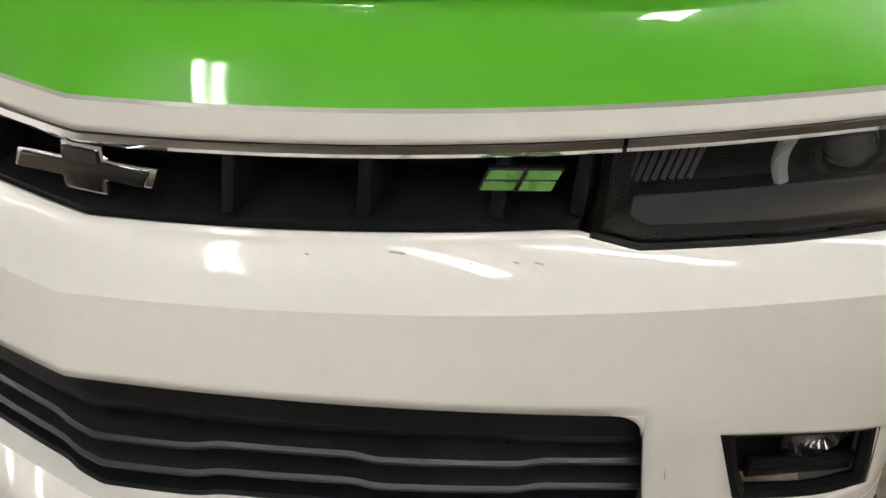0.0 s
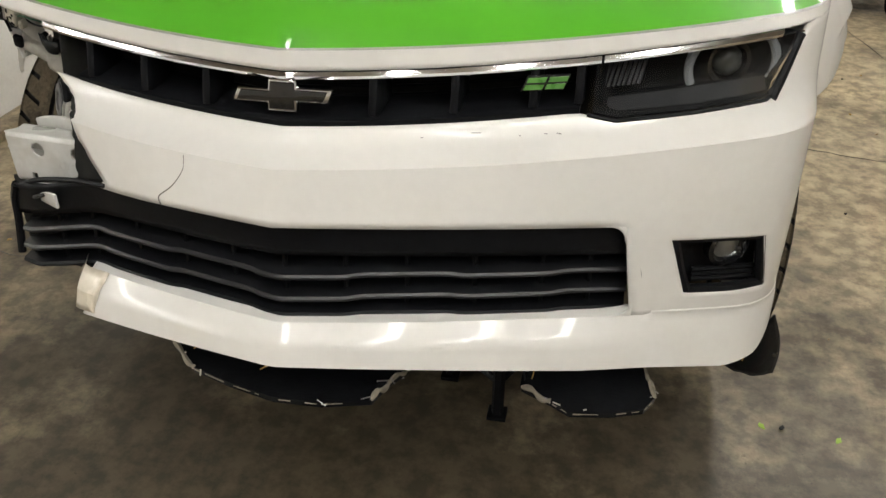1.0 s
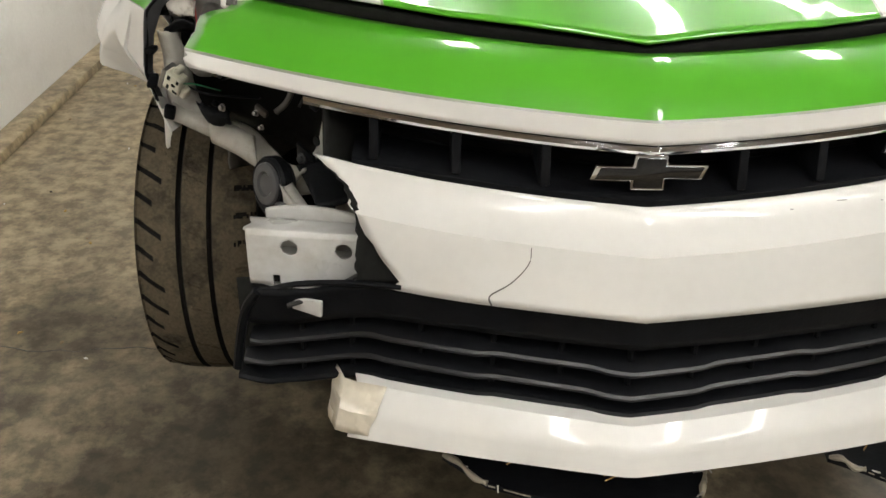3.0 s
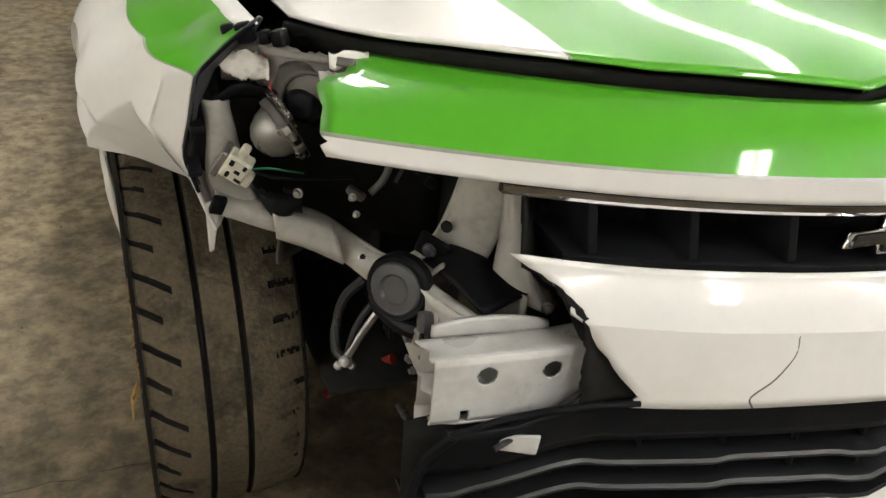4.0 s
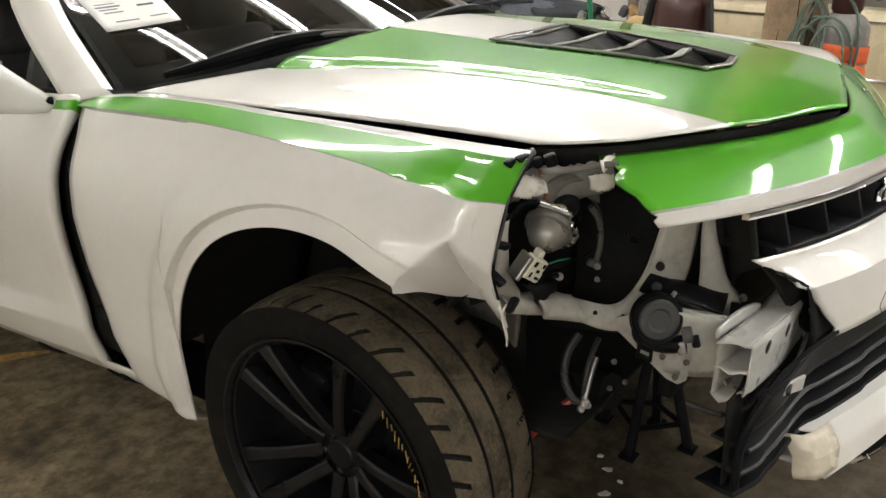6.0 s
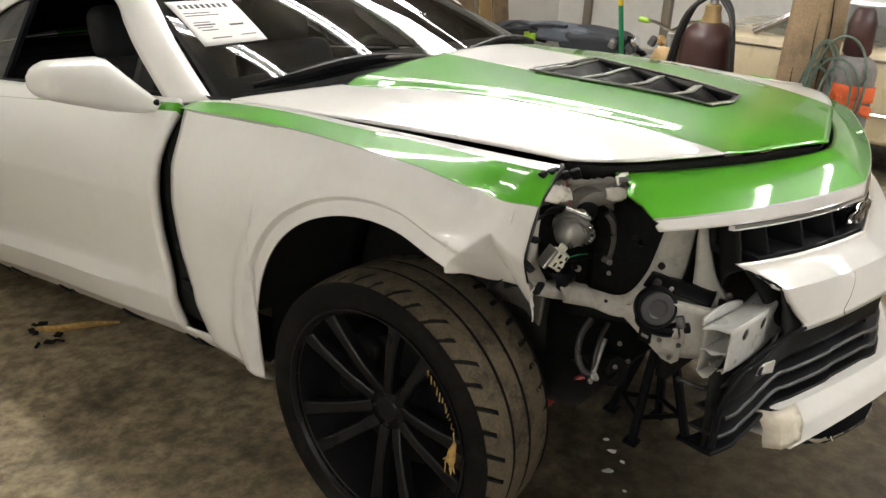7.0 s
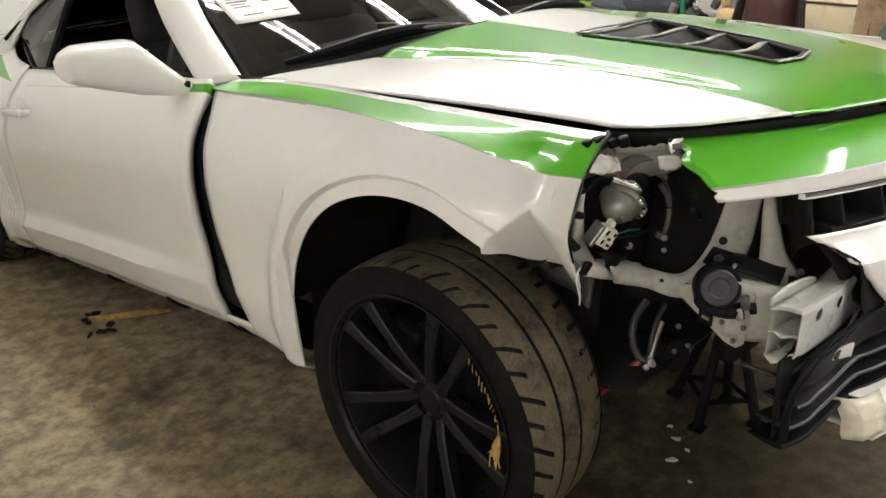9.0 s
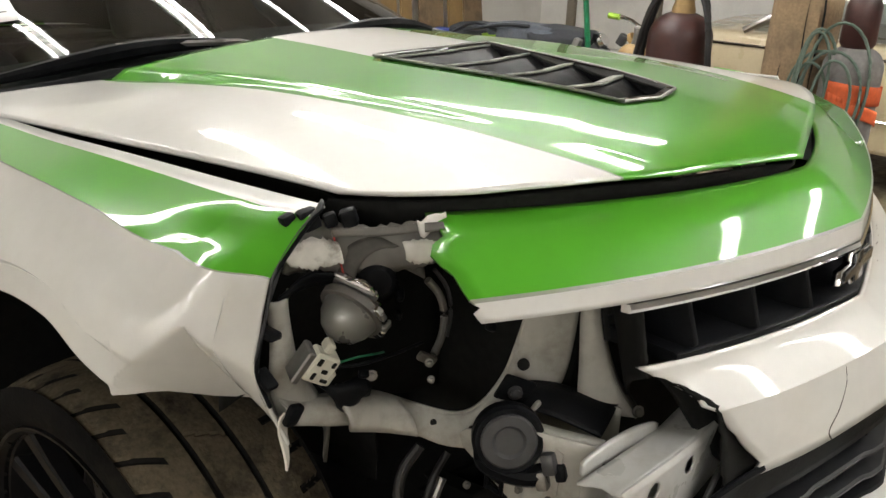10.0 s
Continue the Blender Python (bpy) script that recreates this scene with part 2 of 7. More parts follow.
def thing(name, base, label, category, group="", kind=""):
    ob = new(name)
    ob.empty_display_size = 0.1
    ob.matrix_basis = Matrix.Translation(base)
    return tagged(ob, label, category, group, kind)


def sp(xs, ys):
    """A smooth curve through a few control values."""
    xs, ys = np.array(xs, float), np.array(ys, float)
    s = np.gradient(ys, xs)
    def f(x):
        x = min(max(x, xs[0]), xs[-1])
        i = min(int(np.searchsorted(xs, x, side="right")) - 1, len(xs) - 2)
        i = max(i, 0)
        h = xs[i + 1] - xs[i]
        t = (x - xs[i]) / h
        return float((2 * t**3 - 3 * t**2 + 1) * ys[i] + (t**3 - 2 * t**2 + t) * h * s[i] + (3 * t**2 - 2 * t**3) * ys[i + 1] + (t**3 - t**2) * h * s[i + 1])
    return f


def li(xs, ys):
    return lambda x: float(np.interp(x, xs, ys))


def path3(pts):
    """A smooth curve in space through control points, over 0 to 1."""
    k = np.linspace(0, 1, len(pts))
    fs = [sp(k, [p[i] for p in pts]) for i in range(3)]
    return lambda t: Vector((fs[0](t), fs[1](t), fs[2](t)))


def grid(bm, fn, us, vs, mats=None, skip=None):
    rows = [[bm.verts.new(fn(u, v)) for u in us] for v in vs]
    for j in range(len(vs) - 1):
        for i in range(len(us) - 1):
            um, vm = (us[i] + us[i + 1]) / 2, (vs[j] + vs[j + 1]) / 2
            if skip and skip(um, vm):
                continue
            f = bm.faces.new((rows[j][i], rows[j][i + 1], rows[j + 1][i + 1], rows[j + 1][i]))
            if mats:
                f.material_index = mats(um, vm)
    return rows


def steps(a, b, n):
    return [a + (b - a) * i / n for i in range(n + 1)]


def knots(*parts):
    """Joined steps: (a, b, n), (c, n) going on to c."""
    r = steps(*parts[0])
    for c, n in parts[1:]:
        r += steps(r[-1], c, n)[1:]
    return r


def box(bm, size, m=Matrix(), bevel=0.0, seg=2):
    tmp = bmesh.new()
    bmesh.ops.create_cube(tmp, size=1, matrix=Matrix.Diagonal((*size, 1)))
    if bevel:
        bmesh.ops.bevel(tmp, geom=tmp.edges[:], offset=bevel, segments=seg, affect="EDGES", profile=0.5)
    join(bm, tmp, m)


def join(bm, tmp, m=Matrix(), index=0):
    vs = {v: bm.verts.new(m @ v.co) for v in tmp.verts}
    for f in tmp.faces:
        try:
            g = bm.faces.new([vs[v] for v in f.verts])
            g.material_index = f.material_index or index
        except ValueError:
            pass
    tmp.free()


def lathe(bm, profile, n=32, m=Matrix(), axis="z", closed=False):
    """Turns (radius, height) pairs about an axis."""
    rings = []
    for r, h in profile:
        ring = []
        for i in range(n):
            a = 2 * math.pi * i / n
            p = (r * math.cos(a), r * math.sin(a), h) if axis == "z" else (h, r * math.cos(a), r * math.sin(a))
            ring.append(bm.verts.new(m @ Vector(p)))
        rings.append(ring)
    if closed:
        rings.append(rings[0])
    for a, b in zip(rings, rings[1:]):
        for i in range(n):
            bm.faces.new((a[i], a[(i + 1) % n], b[(i + 1) % n], b[i]))
    if not closed:
        for ring in (rings[0], rings[-1]):
            try:
                bm.faces.new(ring)
            except ValueError:
                pass


def tube(bm, pts, r, n=10, m=Matrix(), taper=None):
    pts = [Vector(p) for p in pts]
    rings, up = [], Vector((0.13, 0.2, 1)).normalized()
    for i, p in enumerate(pts):
        d = (pts[min(i + 1, len(pts) - 1)] - pts[max(i - 1, 0)]).normalized()
        a = d.cross(up)
        a = a.normalized() if a.length > 1e-4 else Vector((1, 0, 0))
        b = a.cross(d)
        q = r if taper is None else r * taper(i / max(1, len(pts) - 1))
        rings.append([bm.verts.new(m @ (p + q * (math.cos(2 * math.pi * k / n) * a + math.sin(2 * math.pi * k / n) * b))) for k in range(n)])
    for s, t in zip(rings, rings[1:]):
        for k in range(n):
            bm.faces.new((s[k], s[(k + 1) % n], t[(k + 1) % n], t[k]))
    bm.faces.new(rings[0])
    bm.faces.new(rings[-1])


def bend(pts, n=16):
    c = path3(pts)
    return [c(i / n) for i in range(n + 1)]


def sweep(bm, curve, section, n=60, close=True):
    """Carries a section of (across, up) offsets along curve(t) -> (point, across, up)."""
    rings = []
    for i in range(n + 1):
        p, a, u = curve(i / n)
        rings.append([bm.verts.new(p + a * s + u * h) for s, h in section])
    k = len(section)
    for r, s in zip(rings, rings[1:]):
        for i in range(k if close else k - 1):
            bm.faces.new((r[i], r[(i + 1) % k], s[(i + 1) % k], s[i]))
    if close:
        bm.faces.new(rings[0])
        bm.faces.new(rings[-1])


def prism(bm, outline, depth, m=Matrix(), bevel=0.0):
    """A flat outline of (x, z) pairs, thick along y."""
    tmp = bmesh.new()
    a = [tmp.verts.new((x, 0, z)) for x, z in outline]
    b = [tmp.verts.new((x, depth, z)) for x, z in outline]
    tmp.faces.new(a)
    tmp.faces.new(b[::-1])
    for i in range(len(a)):
        j = (i + 1) % len(a)
        tmp.faces.new((a[i], b[i], b[j], a[j]))
    bmesh.ops.recalc_face_normals(tmp, faces=tmp.faces)
    if bevel:
        bmesh.ops.bevel(tmp, geom=[e for e in tmp.edges if e.calc_face_angle(0) > 0.6], offset=bevel, segments=2, affect="EDGES", profile=0.5)
    join(bm, tmp, m)


def jag(t, amp, seed=0.0):
    return amp * (noise.noise(Vector((t * 9.0, seed, 0.3))) + 0.6 * noise.noise(Vector((t * 31.0, seed, 4.1))))


def ribbon(name, a, b, material, label="", thick=0.004, parent=None, n=40, k=5, wob=0.0, bow=(0, 0, 0), edge=0.0, seed=0.0):
    """A bent sheet between two edge curves, with wobble, a bow across and ragged edges."""
    ca, cb, g = path3(a), path3(b), Vector(bow)
    bm = bmesh.new()
    def fn(u, v):
        p = ca(u).lerp(cb(u), v) + g * math.sin(math.pi * v)
        if edge and (v < 0.01 or v > 0.99):
            p += (cb(u) - ca(u)).normalized() * jag(u * 2.5, edge, seed + v)
        return p + Vector((noise.noise(p * 16), noise.noise(p * 16 + Vector((5, 0, 0))), noise.noise(p * 16 + Vector((0, 7, 0))))) * wob
    grid(bm, fn, steps(0, 1, n), steps(0, 1, k))
    return part(name, bm, material, parent if parent is not None else car, label, thick)


def lump(name, size, at, turn, material, parent=None, bevel=0.004, label=""):
    bm = bmesh.new()
    box(bm, size, Matrix.Translation(at) @ Matrix.Rotation(turn[2], 4, "Z") @ Matrix.Rotation(turn[1], 4, "Y") @ Matrix.Rotation(turn[0], 4, "X"), bevel)
    return part(name, bm, material, parent if parent is not None else car, label)


def facing(at, axis, roll=0.0):
    """A frame at a place whose z axis points along axis."""
    q = Vector(axis).normalized().to_track_quat("Z", "Y")
    return Matrix.Translation(at) @ q.to_matrix().to_4x4() @ Matrix.Rotation(roll, 4, "Z")


def bolt(at, axis, r=0.004, material=None, parent=None):
    bm = bmesh.new()
    lathe(bm, [(r * 1.5, 0.0), (r * 1.5, 0.0015), (r, 0.002), (r, 0.007), (r * 0.5, 0.008)], 10, facing(at, axis))
    return part("bolt", bm, material or STEEL, parent if parent is not None else car)


# ---- the setting ----
CEILING_Z = 2.9


def slab(name, size, centre, material, kind="structure", label="", category=""):
    bm = bmesh.new()
    box(bm, size, Matrix.Translation(centre))
    return tagged(part(name, bm, material), label, category, kind=kind)


def build_setting():
    bm = bmesh.new()
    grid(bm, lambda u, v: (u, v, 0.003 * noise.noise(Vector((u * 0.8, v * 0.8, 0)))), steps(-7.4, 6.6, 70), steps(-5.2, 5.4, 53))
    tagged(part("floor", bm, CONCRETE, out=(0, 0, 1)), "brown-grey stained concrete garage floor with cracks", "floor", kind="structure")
    slab("ceiling", (14.2, 10.8, 0.1), (-0.4, 0.1, CEILING_Z + 0.05), CEIL, label="dark boarded garage ceiling", category="ceiling")
    slab("wall_west", (0.12, 3.87, CEILING_Z), (-2.21, 3.235, CEILING_Z / 2), WALL, label="white painted garage wall with scuffs", category="wall")
    # next two walls are added out of view; the far one bounces light back
    slab("wall_return", (5.13, 0.12, CEILING_Z), (-4.835, 1.24, CEILING_Z / 2), WALL, label="white painted return wall, added out of view", category="wall")
    slab("unseen_bounce_wall_west", (0.12, 6.5, CEILING_Z), (-7.4, -2.05, CEILING_Z / 2), WALL, label="white painted garage wall", category="wall")
    slab("wall_south", (14.2, 0.12, CEILING_Z), (-0.4, -5.3, CEILING_Z / 2), WALL_GREY, label="grey boarded garage wall", category="wall")
    slab("wall_north", (8.9, 0.12, CEILING_Z), (2.3, 5.23, CEILING_Z / 2), WALL, label="white painted garage end wall", category="wall")
    slab("wall_east", (0.12, 10.5, CEILING_Z), (6.66, 0.0, CEILING_Z / 2), WALL, label="white painted garage wall", category="wall")
    bm = bmesh.new()
    box(bm, (0.11, 3.8, 0.05), Matrix.Translation((-2.095, 3.25, 0.025)), 0.012)
    tagged(part("baseboard", bm, CONCRETE), "worn concrete kerb strip along the wall foot", "kerb", kind="structure")


def build_lights():
    first = None
    # the last four, far west, are unseen extras that brighten the car's side
    for x, y in ((-0.4, 2.55), (0.72, 2.55), (1.65, 2.55), (-0.45, -1.68), (0.65, -1.68), (1.65, -1.68), (2.9, 2.55), (2.9, -1.68), (-5.0, -3.4), (-5.0, -0.9), (-6.4, -3.4), (-6.4, -0.9)):
        ob = thing("fluorescent_light", (x, y, CEILING_Z), "long twin-tube fluorescent light fixed to the ceiling; the four far-west ones are added", "ceiling light", "fluorescent ceiling lights")
        bm = bmesh.new()
        box(bm, (0.16, 2.44, 0.05), Matrix.Translation((x, y, CEILING_Z - 0.03)), 0.008)
        part("housing", bm, WALL, ob)
        for dx in (-0.045, 0.045):
            bm = bmesh.new()
            lathe(bm, [(0.016, -1.18), (0.019, -1.16), (0.019, 1.16), (0.016, 1.18)], 12, Matrix.Translation((x + dx, y, CEILING_Z - 0.08)) @ Matrix.Rotation(radians(90), 4, "X"))
            part("tube", bm, TUBE, ob, "glowing white fluorescent tube")


build_setting()
build_lights()

# ---- the car: its nose ----
car = thing("car", (0, 1.9, 0), "crashed white sports coupe with green stripes and a torn-off front corner", "car")


def make_plan():
    xs, ds, ss = [0.0], [0.0], [0.0]
    while ss[-1] < 1.35:
        s = ss[-1]
        if s < 0.73:
            dx, dd = 0.005, 0.005 * (0.15 + 0.44 * s)
        else:
            a0 = math.atan(0.15 + 0.44 * 0.73)
            t = min(1, (s - 0.73) / 0.24)
            a = a0 + (radians(85) - a0) * t * t * (3 - 2 * t)
            dx, dd = 0.005 * math.cos(a), 0.005 * math.sin(a)
        xs.append(xs[-1] + dx), ds.append(ds[-1] + dd), ss.append(s + 0.005)
    return np.array(ss), np.array(xs), np.array(ds)


PLAN_S, PLAN_X, PLAN_D = make_plan()
# rows down the nose: forward place, sweep, height, rise outwards
ROW_Y = (0.184, 0.084, 0.081, 0.061, 0.0, -0.027, -0.049, -0.085)
ROW_E = (0.21, 0.01, 0.0, 0.0, 0.0, 0.02, 0.05, 0.05)
ROW_Z = (1.161, 1.097, 1.066, 0.977, 0.936, 0.847, 0.684, 0.618)
ROW_Q = (0.01, 0.037, 0.057, 0.05, 0.02, -0.09, -0.12, -0.18)


def nose(s, k, inset=0.0, drop=0.0):
    """A point on the nose: s along it from the middle, k down it by rows; inset goes inwards."""
    x, d = float(np.interp(abs(s), PLAN_S, PLAN_X)), float(np.interp(abs(s), PLAN_S, PLAN_D))
    i = min(int(k), 6)
    t = k - i
    def at(r):
        return ROW_Y[r] + d + ROW_E[r] * x * x, ROW_Z[r] + ROW_Q[r] * x * x
    (ya, za), (yb, zb) = at(i), at(i + 1)
    y, z = ya + (yb - ya) * t, za + (zb - za) * t
    if i == 3:
        y += 0.010 * math.sin(math.pi * t)
    if i == 0:
        z += 0.012 * math.sin(math.pi * t)
    a = abs(s)
    turn = 0 if a < 0.72 else min(1, (a - 0.72) / 0.24)
    return Vector(((x - inset * turn) * (1 if s >= 0 else -1), y + inset * (1 - 0.7 * turn), z - drop))


def build_nose():
    # green nose panel with its white border band
    torn = li([0, 0.13, 0.29, 0.45, 0.60, 0.77, 1.0], [-0.606, -0.616, -0.628, -0.668, -0.672, -0.679, -0.679])
    left = lambda v: torn(v) + jag(v * 4, 0.006, 2.0)
    def fn(u, v):
        k = v / 0.8 if v < 0.8 else (1.0 + (v - 0.8) / 0.2)
        a, b = left(v), 0.93
        return nose(a + (b - a) * u, k)
    bm = bmesh.new()
    a0 = 0.645 / 1.575
    vs = knots((0, 0.775, 10), (0.8, 1), (1.0, 4))
    us = knots((0, a0, 34), (1, 48))
    def mats(u, v):
        return 1 if v > 0.8 else 2 if v > 0.775 else 0
    grid(bm, fn, us, vs, mats)
    part("nose_panel", bm, [GREEN, WHITE, PIN], car, "green nose panel with a white lower border, torn at one end", 0.004, (0, -1, 1))
    # torn white flap by the headlight gap
    bm = bmesh.new()
    c = nose(-0.62, 0.12)
    grid(bm, lambda u, v: c + Vector((-0.024 + 0.05 * u, -0.010 - 0.006 * v, 0.004 + 0.004 * math.sin(3 * u) - 0.018 * v + jag(u, 0.006, 7))), steps(0, 1, 8), steps(0, 1, 4))
    part("torn_paint_flap", bm, WHITE_SCUFFED, car, "bent white scrap of torn plastic", 0.002)
    # chrome strips
    for a, b in ((-0.49, 0.485), (0.489, 0.772)):
        bm = bmesh.new()
        def curve(t, a=a, b=b):
            s = a + (b - a) * t
            return nose(s, 2.0, 0.004, 0.008), Vector((0, 1, 0)), Vector((0, 0, 1))
        sweep(bm, curve, [(-0.006, -0.005), (-0.008, 0.0), (-0.005, 0.006), (0.006, 0.006), (0.006, -0.006)], 70)
        part("chrome_strip", bm, CHROME, car, "thin chrome strip under the nose")
    # the white bumper, torn at one end
    tear = li([3, 3.1, 3.3, 3.6, 4, 4.5, 4.75, 4.87, 5], [-0.478, -0.466, -0.445, -0.425, -0.411, -0.378, -0.352, -0.340, -0.362])
    top = li([-1, 0.455, 0.465, 0.515, 0.64, 0.765, 0.80, 0.83, 1.3], [2.95, 2.95, 2.97, 3.25, 3.29, 3.27, 2.4, 1.9, 1.6])
    bend_out = lambda u: max(0, 1 - u / 0.42)
    def fb(u, v):
        kk = 3 + 2 * v
        if u < 1:
            a = tear(kk) + (jag(kk, 0.010, 1.0) if u < 0.01 else 0)
            s = a * (1 - u)
        else:
            s = u - 1
        kt = top(s)
        k = kt + (4 - kt) * v / 0.5 if v < 0.5 else 4 + (v - 0.5) / 0.5
        w = bend_out(u)
        return nose(s, k) + Vector((0, 0.008 * w * w, 0))
    bm = bmesh.new()
    vs = knots((0, 0.485, 9), (0.515, 2), (1, 8))
    right = knots((1.63, 1.80, 10), (2.16, 17))
    inner = knots((1.552, 1.58, 2), (1.63, 6))
    grid(bm, fb, knots((0, 1, 26), (1.46, 22), (1.552, 6)) + inner[1:] + right[1:], vs)
    # its lower corner with the fog lamp opening
    def fc(u, v):
        w = min(1.3, max(0, (v - 0.16) / 0.61))
        end = 0.552 + 0.025 * v
        s = float(np.interp(u - 1, (0.552, 0.63, 0.80, 1.16), (end, 0.63 + 0.035 * w, 0.80 + 0.03 * w, 1.16)))
        groove = max(0, 1 - abs(s - 0.605) / 0.05) ** 2 * math.sin(math.pi * min(1, v / 0.9)) ** 2
        return nose(s, 5 + v) + Vector((0, 0.006 * groove, 0))
    grid(bm, fc, inner + right[1:], knots((0, 0.16, 6), (0.77, 8), (1, 4)), skip=lambda u, v: 1.63 < u < 1.80 and 0.16 < v < 0.77)
    bumper = part("bumper_cover", bm, WHITE, car, "white bumper cover, cracked and torn off at one corner", 0.006, (0, -1, 0.3), 40)
    # rounded corners of the grille opening
    for c, o, a0 in (((0.554, 4.995), (0.524, 5.17), 0), ((0.578, 6.0), (0.548, 5.86), 90)):
        bm = bmesh.new()
        rs, rk = c[0] - o[0], abs(c[1] - o[1])
        def fq(u, v, c=c, o=o, a0=a0, rs=rs, rk=rk):
            a = radians(a0 + 90 * u)
            s, k = o[0] + rs * math.sin(a), o[1] - rk * math.cos(a)
            return nose(s + (c[0] - s) * v, k + (c[1] - k) * v, -0.001)
        grid(bm, fq, steps(0, 1, 10), steps(0, 1, 3))
        part("opening_corner", bm, WHITE, bumper, "", 0.006, (0, -1, 0))
    # lip
    proud = li([0.50, 0.62], [1, 0.2])
    cut = li([0.76, 0.84, 0.90, 0.94, 1.12], [1.0, 0.86, 0.5, 0.25, 0.2])
    bm = bmesh.new()
    def fl(u, v):
        a, b = -0.418 + jag(v, 0.012, 3.0), 1.12
        s = a + (b - a) * u
        if v < 0.25:
            return nose(s, 6.0 - 0.05 * (1.2 - 1.2 * proud(s)) * (1 - v / 0.25) + dip(s), (0.045 * proud(s) + 0.004) * (1 - v / 0.25) if s < 0.6 else -0.001)
        if v < 0.75:
            t = (v - 0.25) / 0.5
            q = min(t / 0.42, 1) if t < 0.42 else 1 - 0.35 * (t - 0.42) / 0.58
            return nose(s, 6.0 + dip(s) * (1 - t) + t * cut(s), -0.016 * q * proud(s))
        return nose(s, 6.0 + cut(s), -0.010 * proud(s) + 0.11 * (v - 0.75) / 0.25, -0.004 * (v - 0.75) / 0.25)
    grid(bm, fl, knots((0, 0.28, 24), (1, 70)), knots((0, 0.25, 2), (0.46, 3), (0.75, 4), (1, 2)))
    part("front_lip", bm, WHITE, car, "white front lip below the lower grille, broken at one end", 0.004, (0, -1, 0), 38)
    bm = bmesh.new()
    def ff(u, v):
        a = -0.446 - 0.008 * v
        s = a + (-0.362 - 0.03 * v - a) * u + (jag(v * 2, 0.004, 8) if u in (0, 1) else 0)
        q = min(v / 0.42, 1) if v < 0.42 else 1 - 0.35 * (v - 0.42) / 0.58
        p = nose(s, 5.99 + 0.90 * v, -0.018 * q - 0.0015)
        w = max(0, 1 - u / 0.30)
        return p + Vector((-0.006 * w * v, 0.035 * w * w, 0.004 * w * math.sin(5 * v)))
    grid(bm, ff, steps(0, 1, 5), steps(0, 1, 6))
    part("torn_film", bm, TAPE, car, "wrinkled yellowed clear film on the broken lip end", 0.001, sharp=14)
    # black foam showing along the torn edge
    bm = bmesh.new()
    def flin(u, v):
        k = 3.25 + 1.75 * v
        return nose(min(tear(k) - 0.004, -0.409) * (1 - u) - 0.28 * u + (jag(v * 4, 0.006, 6) if u < 0.05 else 0), k, 0.013 + 0.012 * min(1, 3 * u))
    grid(bm, flin, steps(0, 1, 8), steps(0, 1, 26))
    part("torn_lining", bm, VOID, car, "torn black lining behind the broken bumper edge", 0.004)
    # dark line painting the shade of an edge step, and scuffs in the bumper
    bm = bmesh.new()
    c = path3([nose(-0.160, 4.04, 0.0), nose(-0.163, 4.3, 0.0002), nose(-0.186, 4.62, 0.0), nose(-0.214, 4.85, 0.0), nose(-0.211, 5.0, 0.0)])
    tube(bm, [c(i / 20) for i in range(21)], 0.0013, 6, taper=lambda t: 0.5 + 0.6 * t)
    part("crack", bm, DARKMETAL, bumper, "thin dark line standing for the shaded edge of a step in the bumper")
    for s, k, w in ((0.43, 3.42, 0.009), (0.41, 3.40, 0.006), (0.37, 3.40, 0.004), (0.30, 3.24, 0.020), (0.22, 3.30, 0.005)):
        bm = bmesh.new()
        p = nose(s, k, -0.0012)
        box(bm, (w, 0.002, 0.0016), Matrix.Translation(p) @ Matrix.Rotation(radians(random.uniform(-12, 12)), 4, "Y"), 0.0008, 1)
        part("scuff", bm, STEEL, bumper)


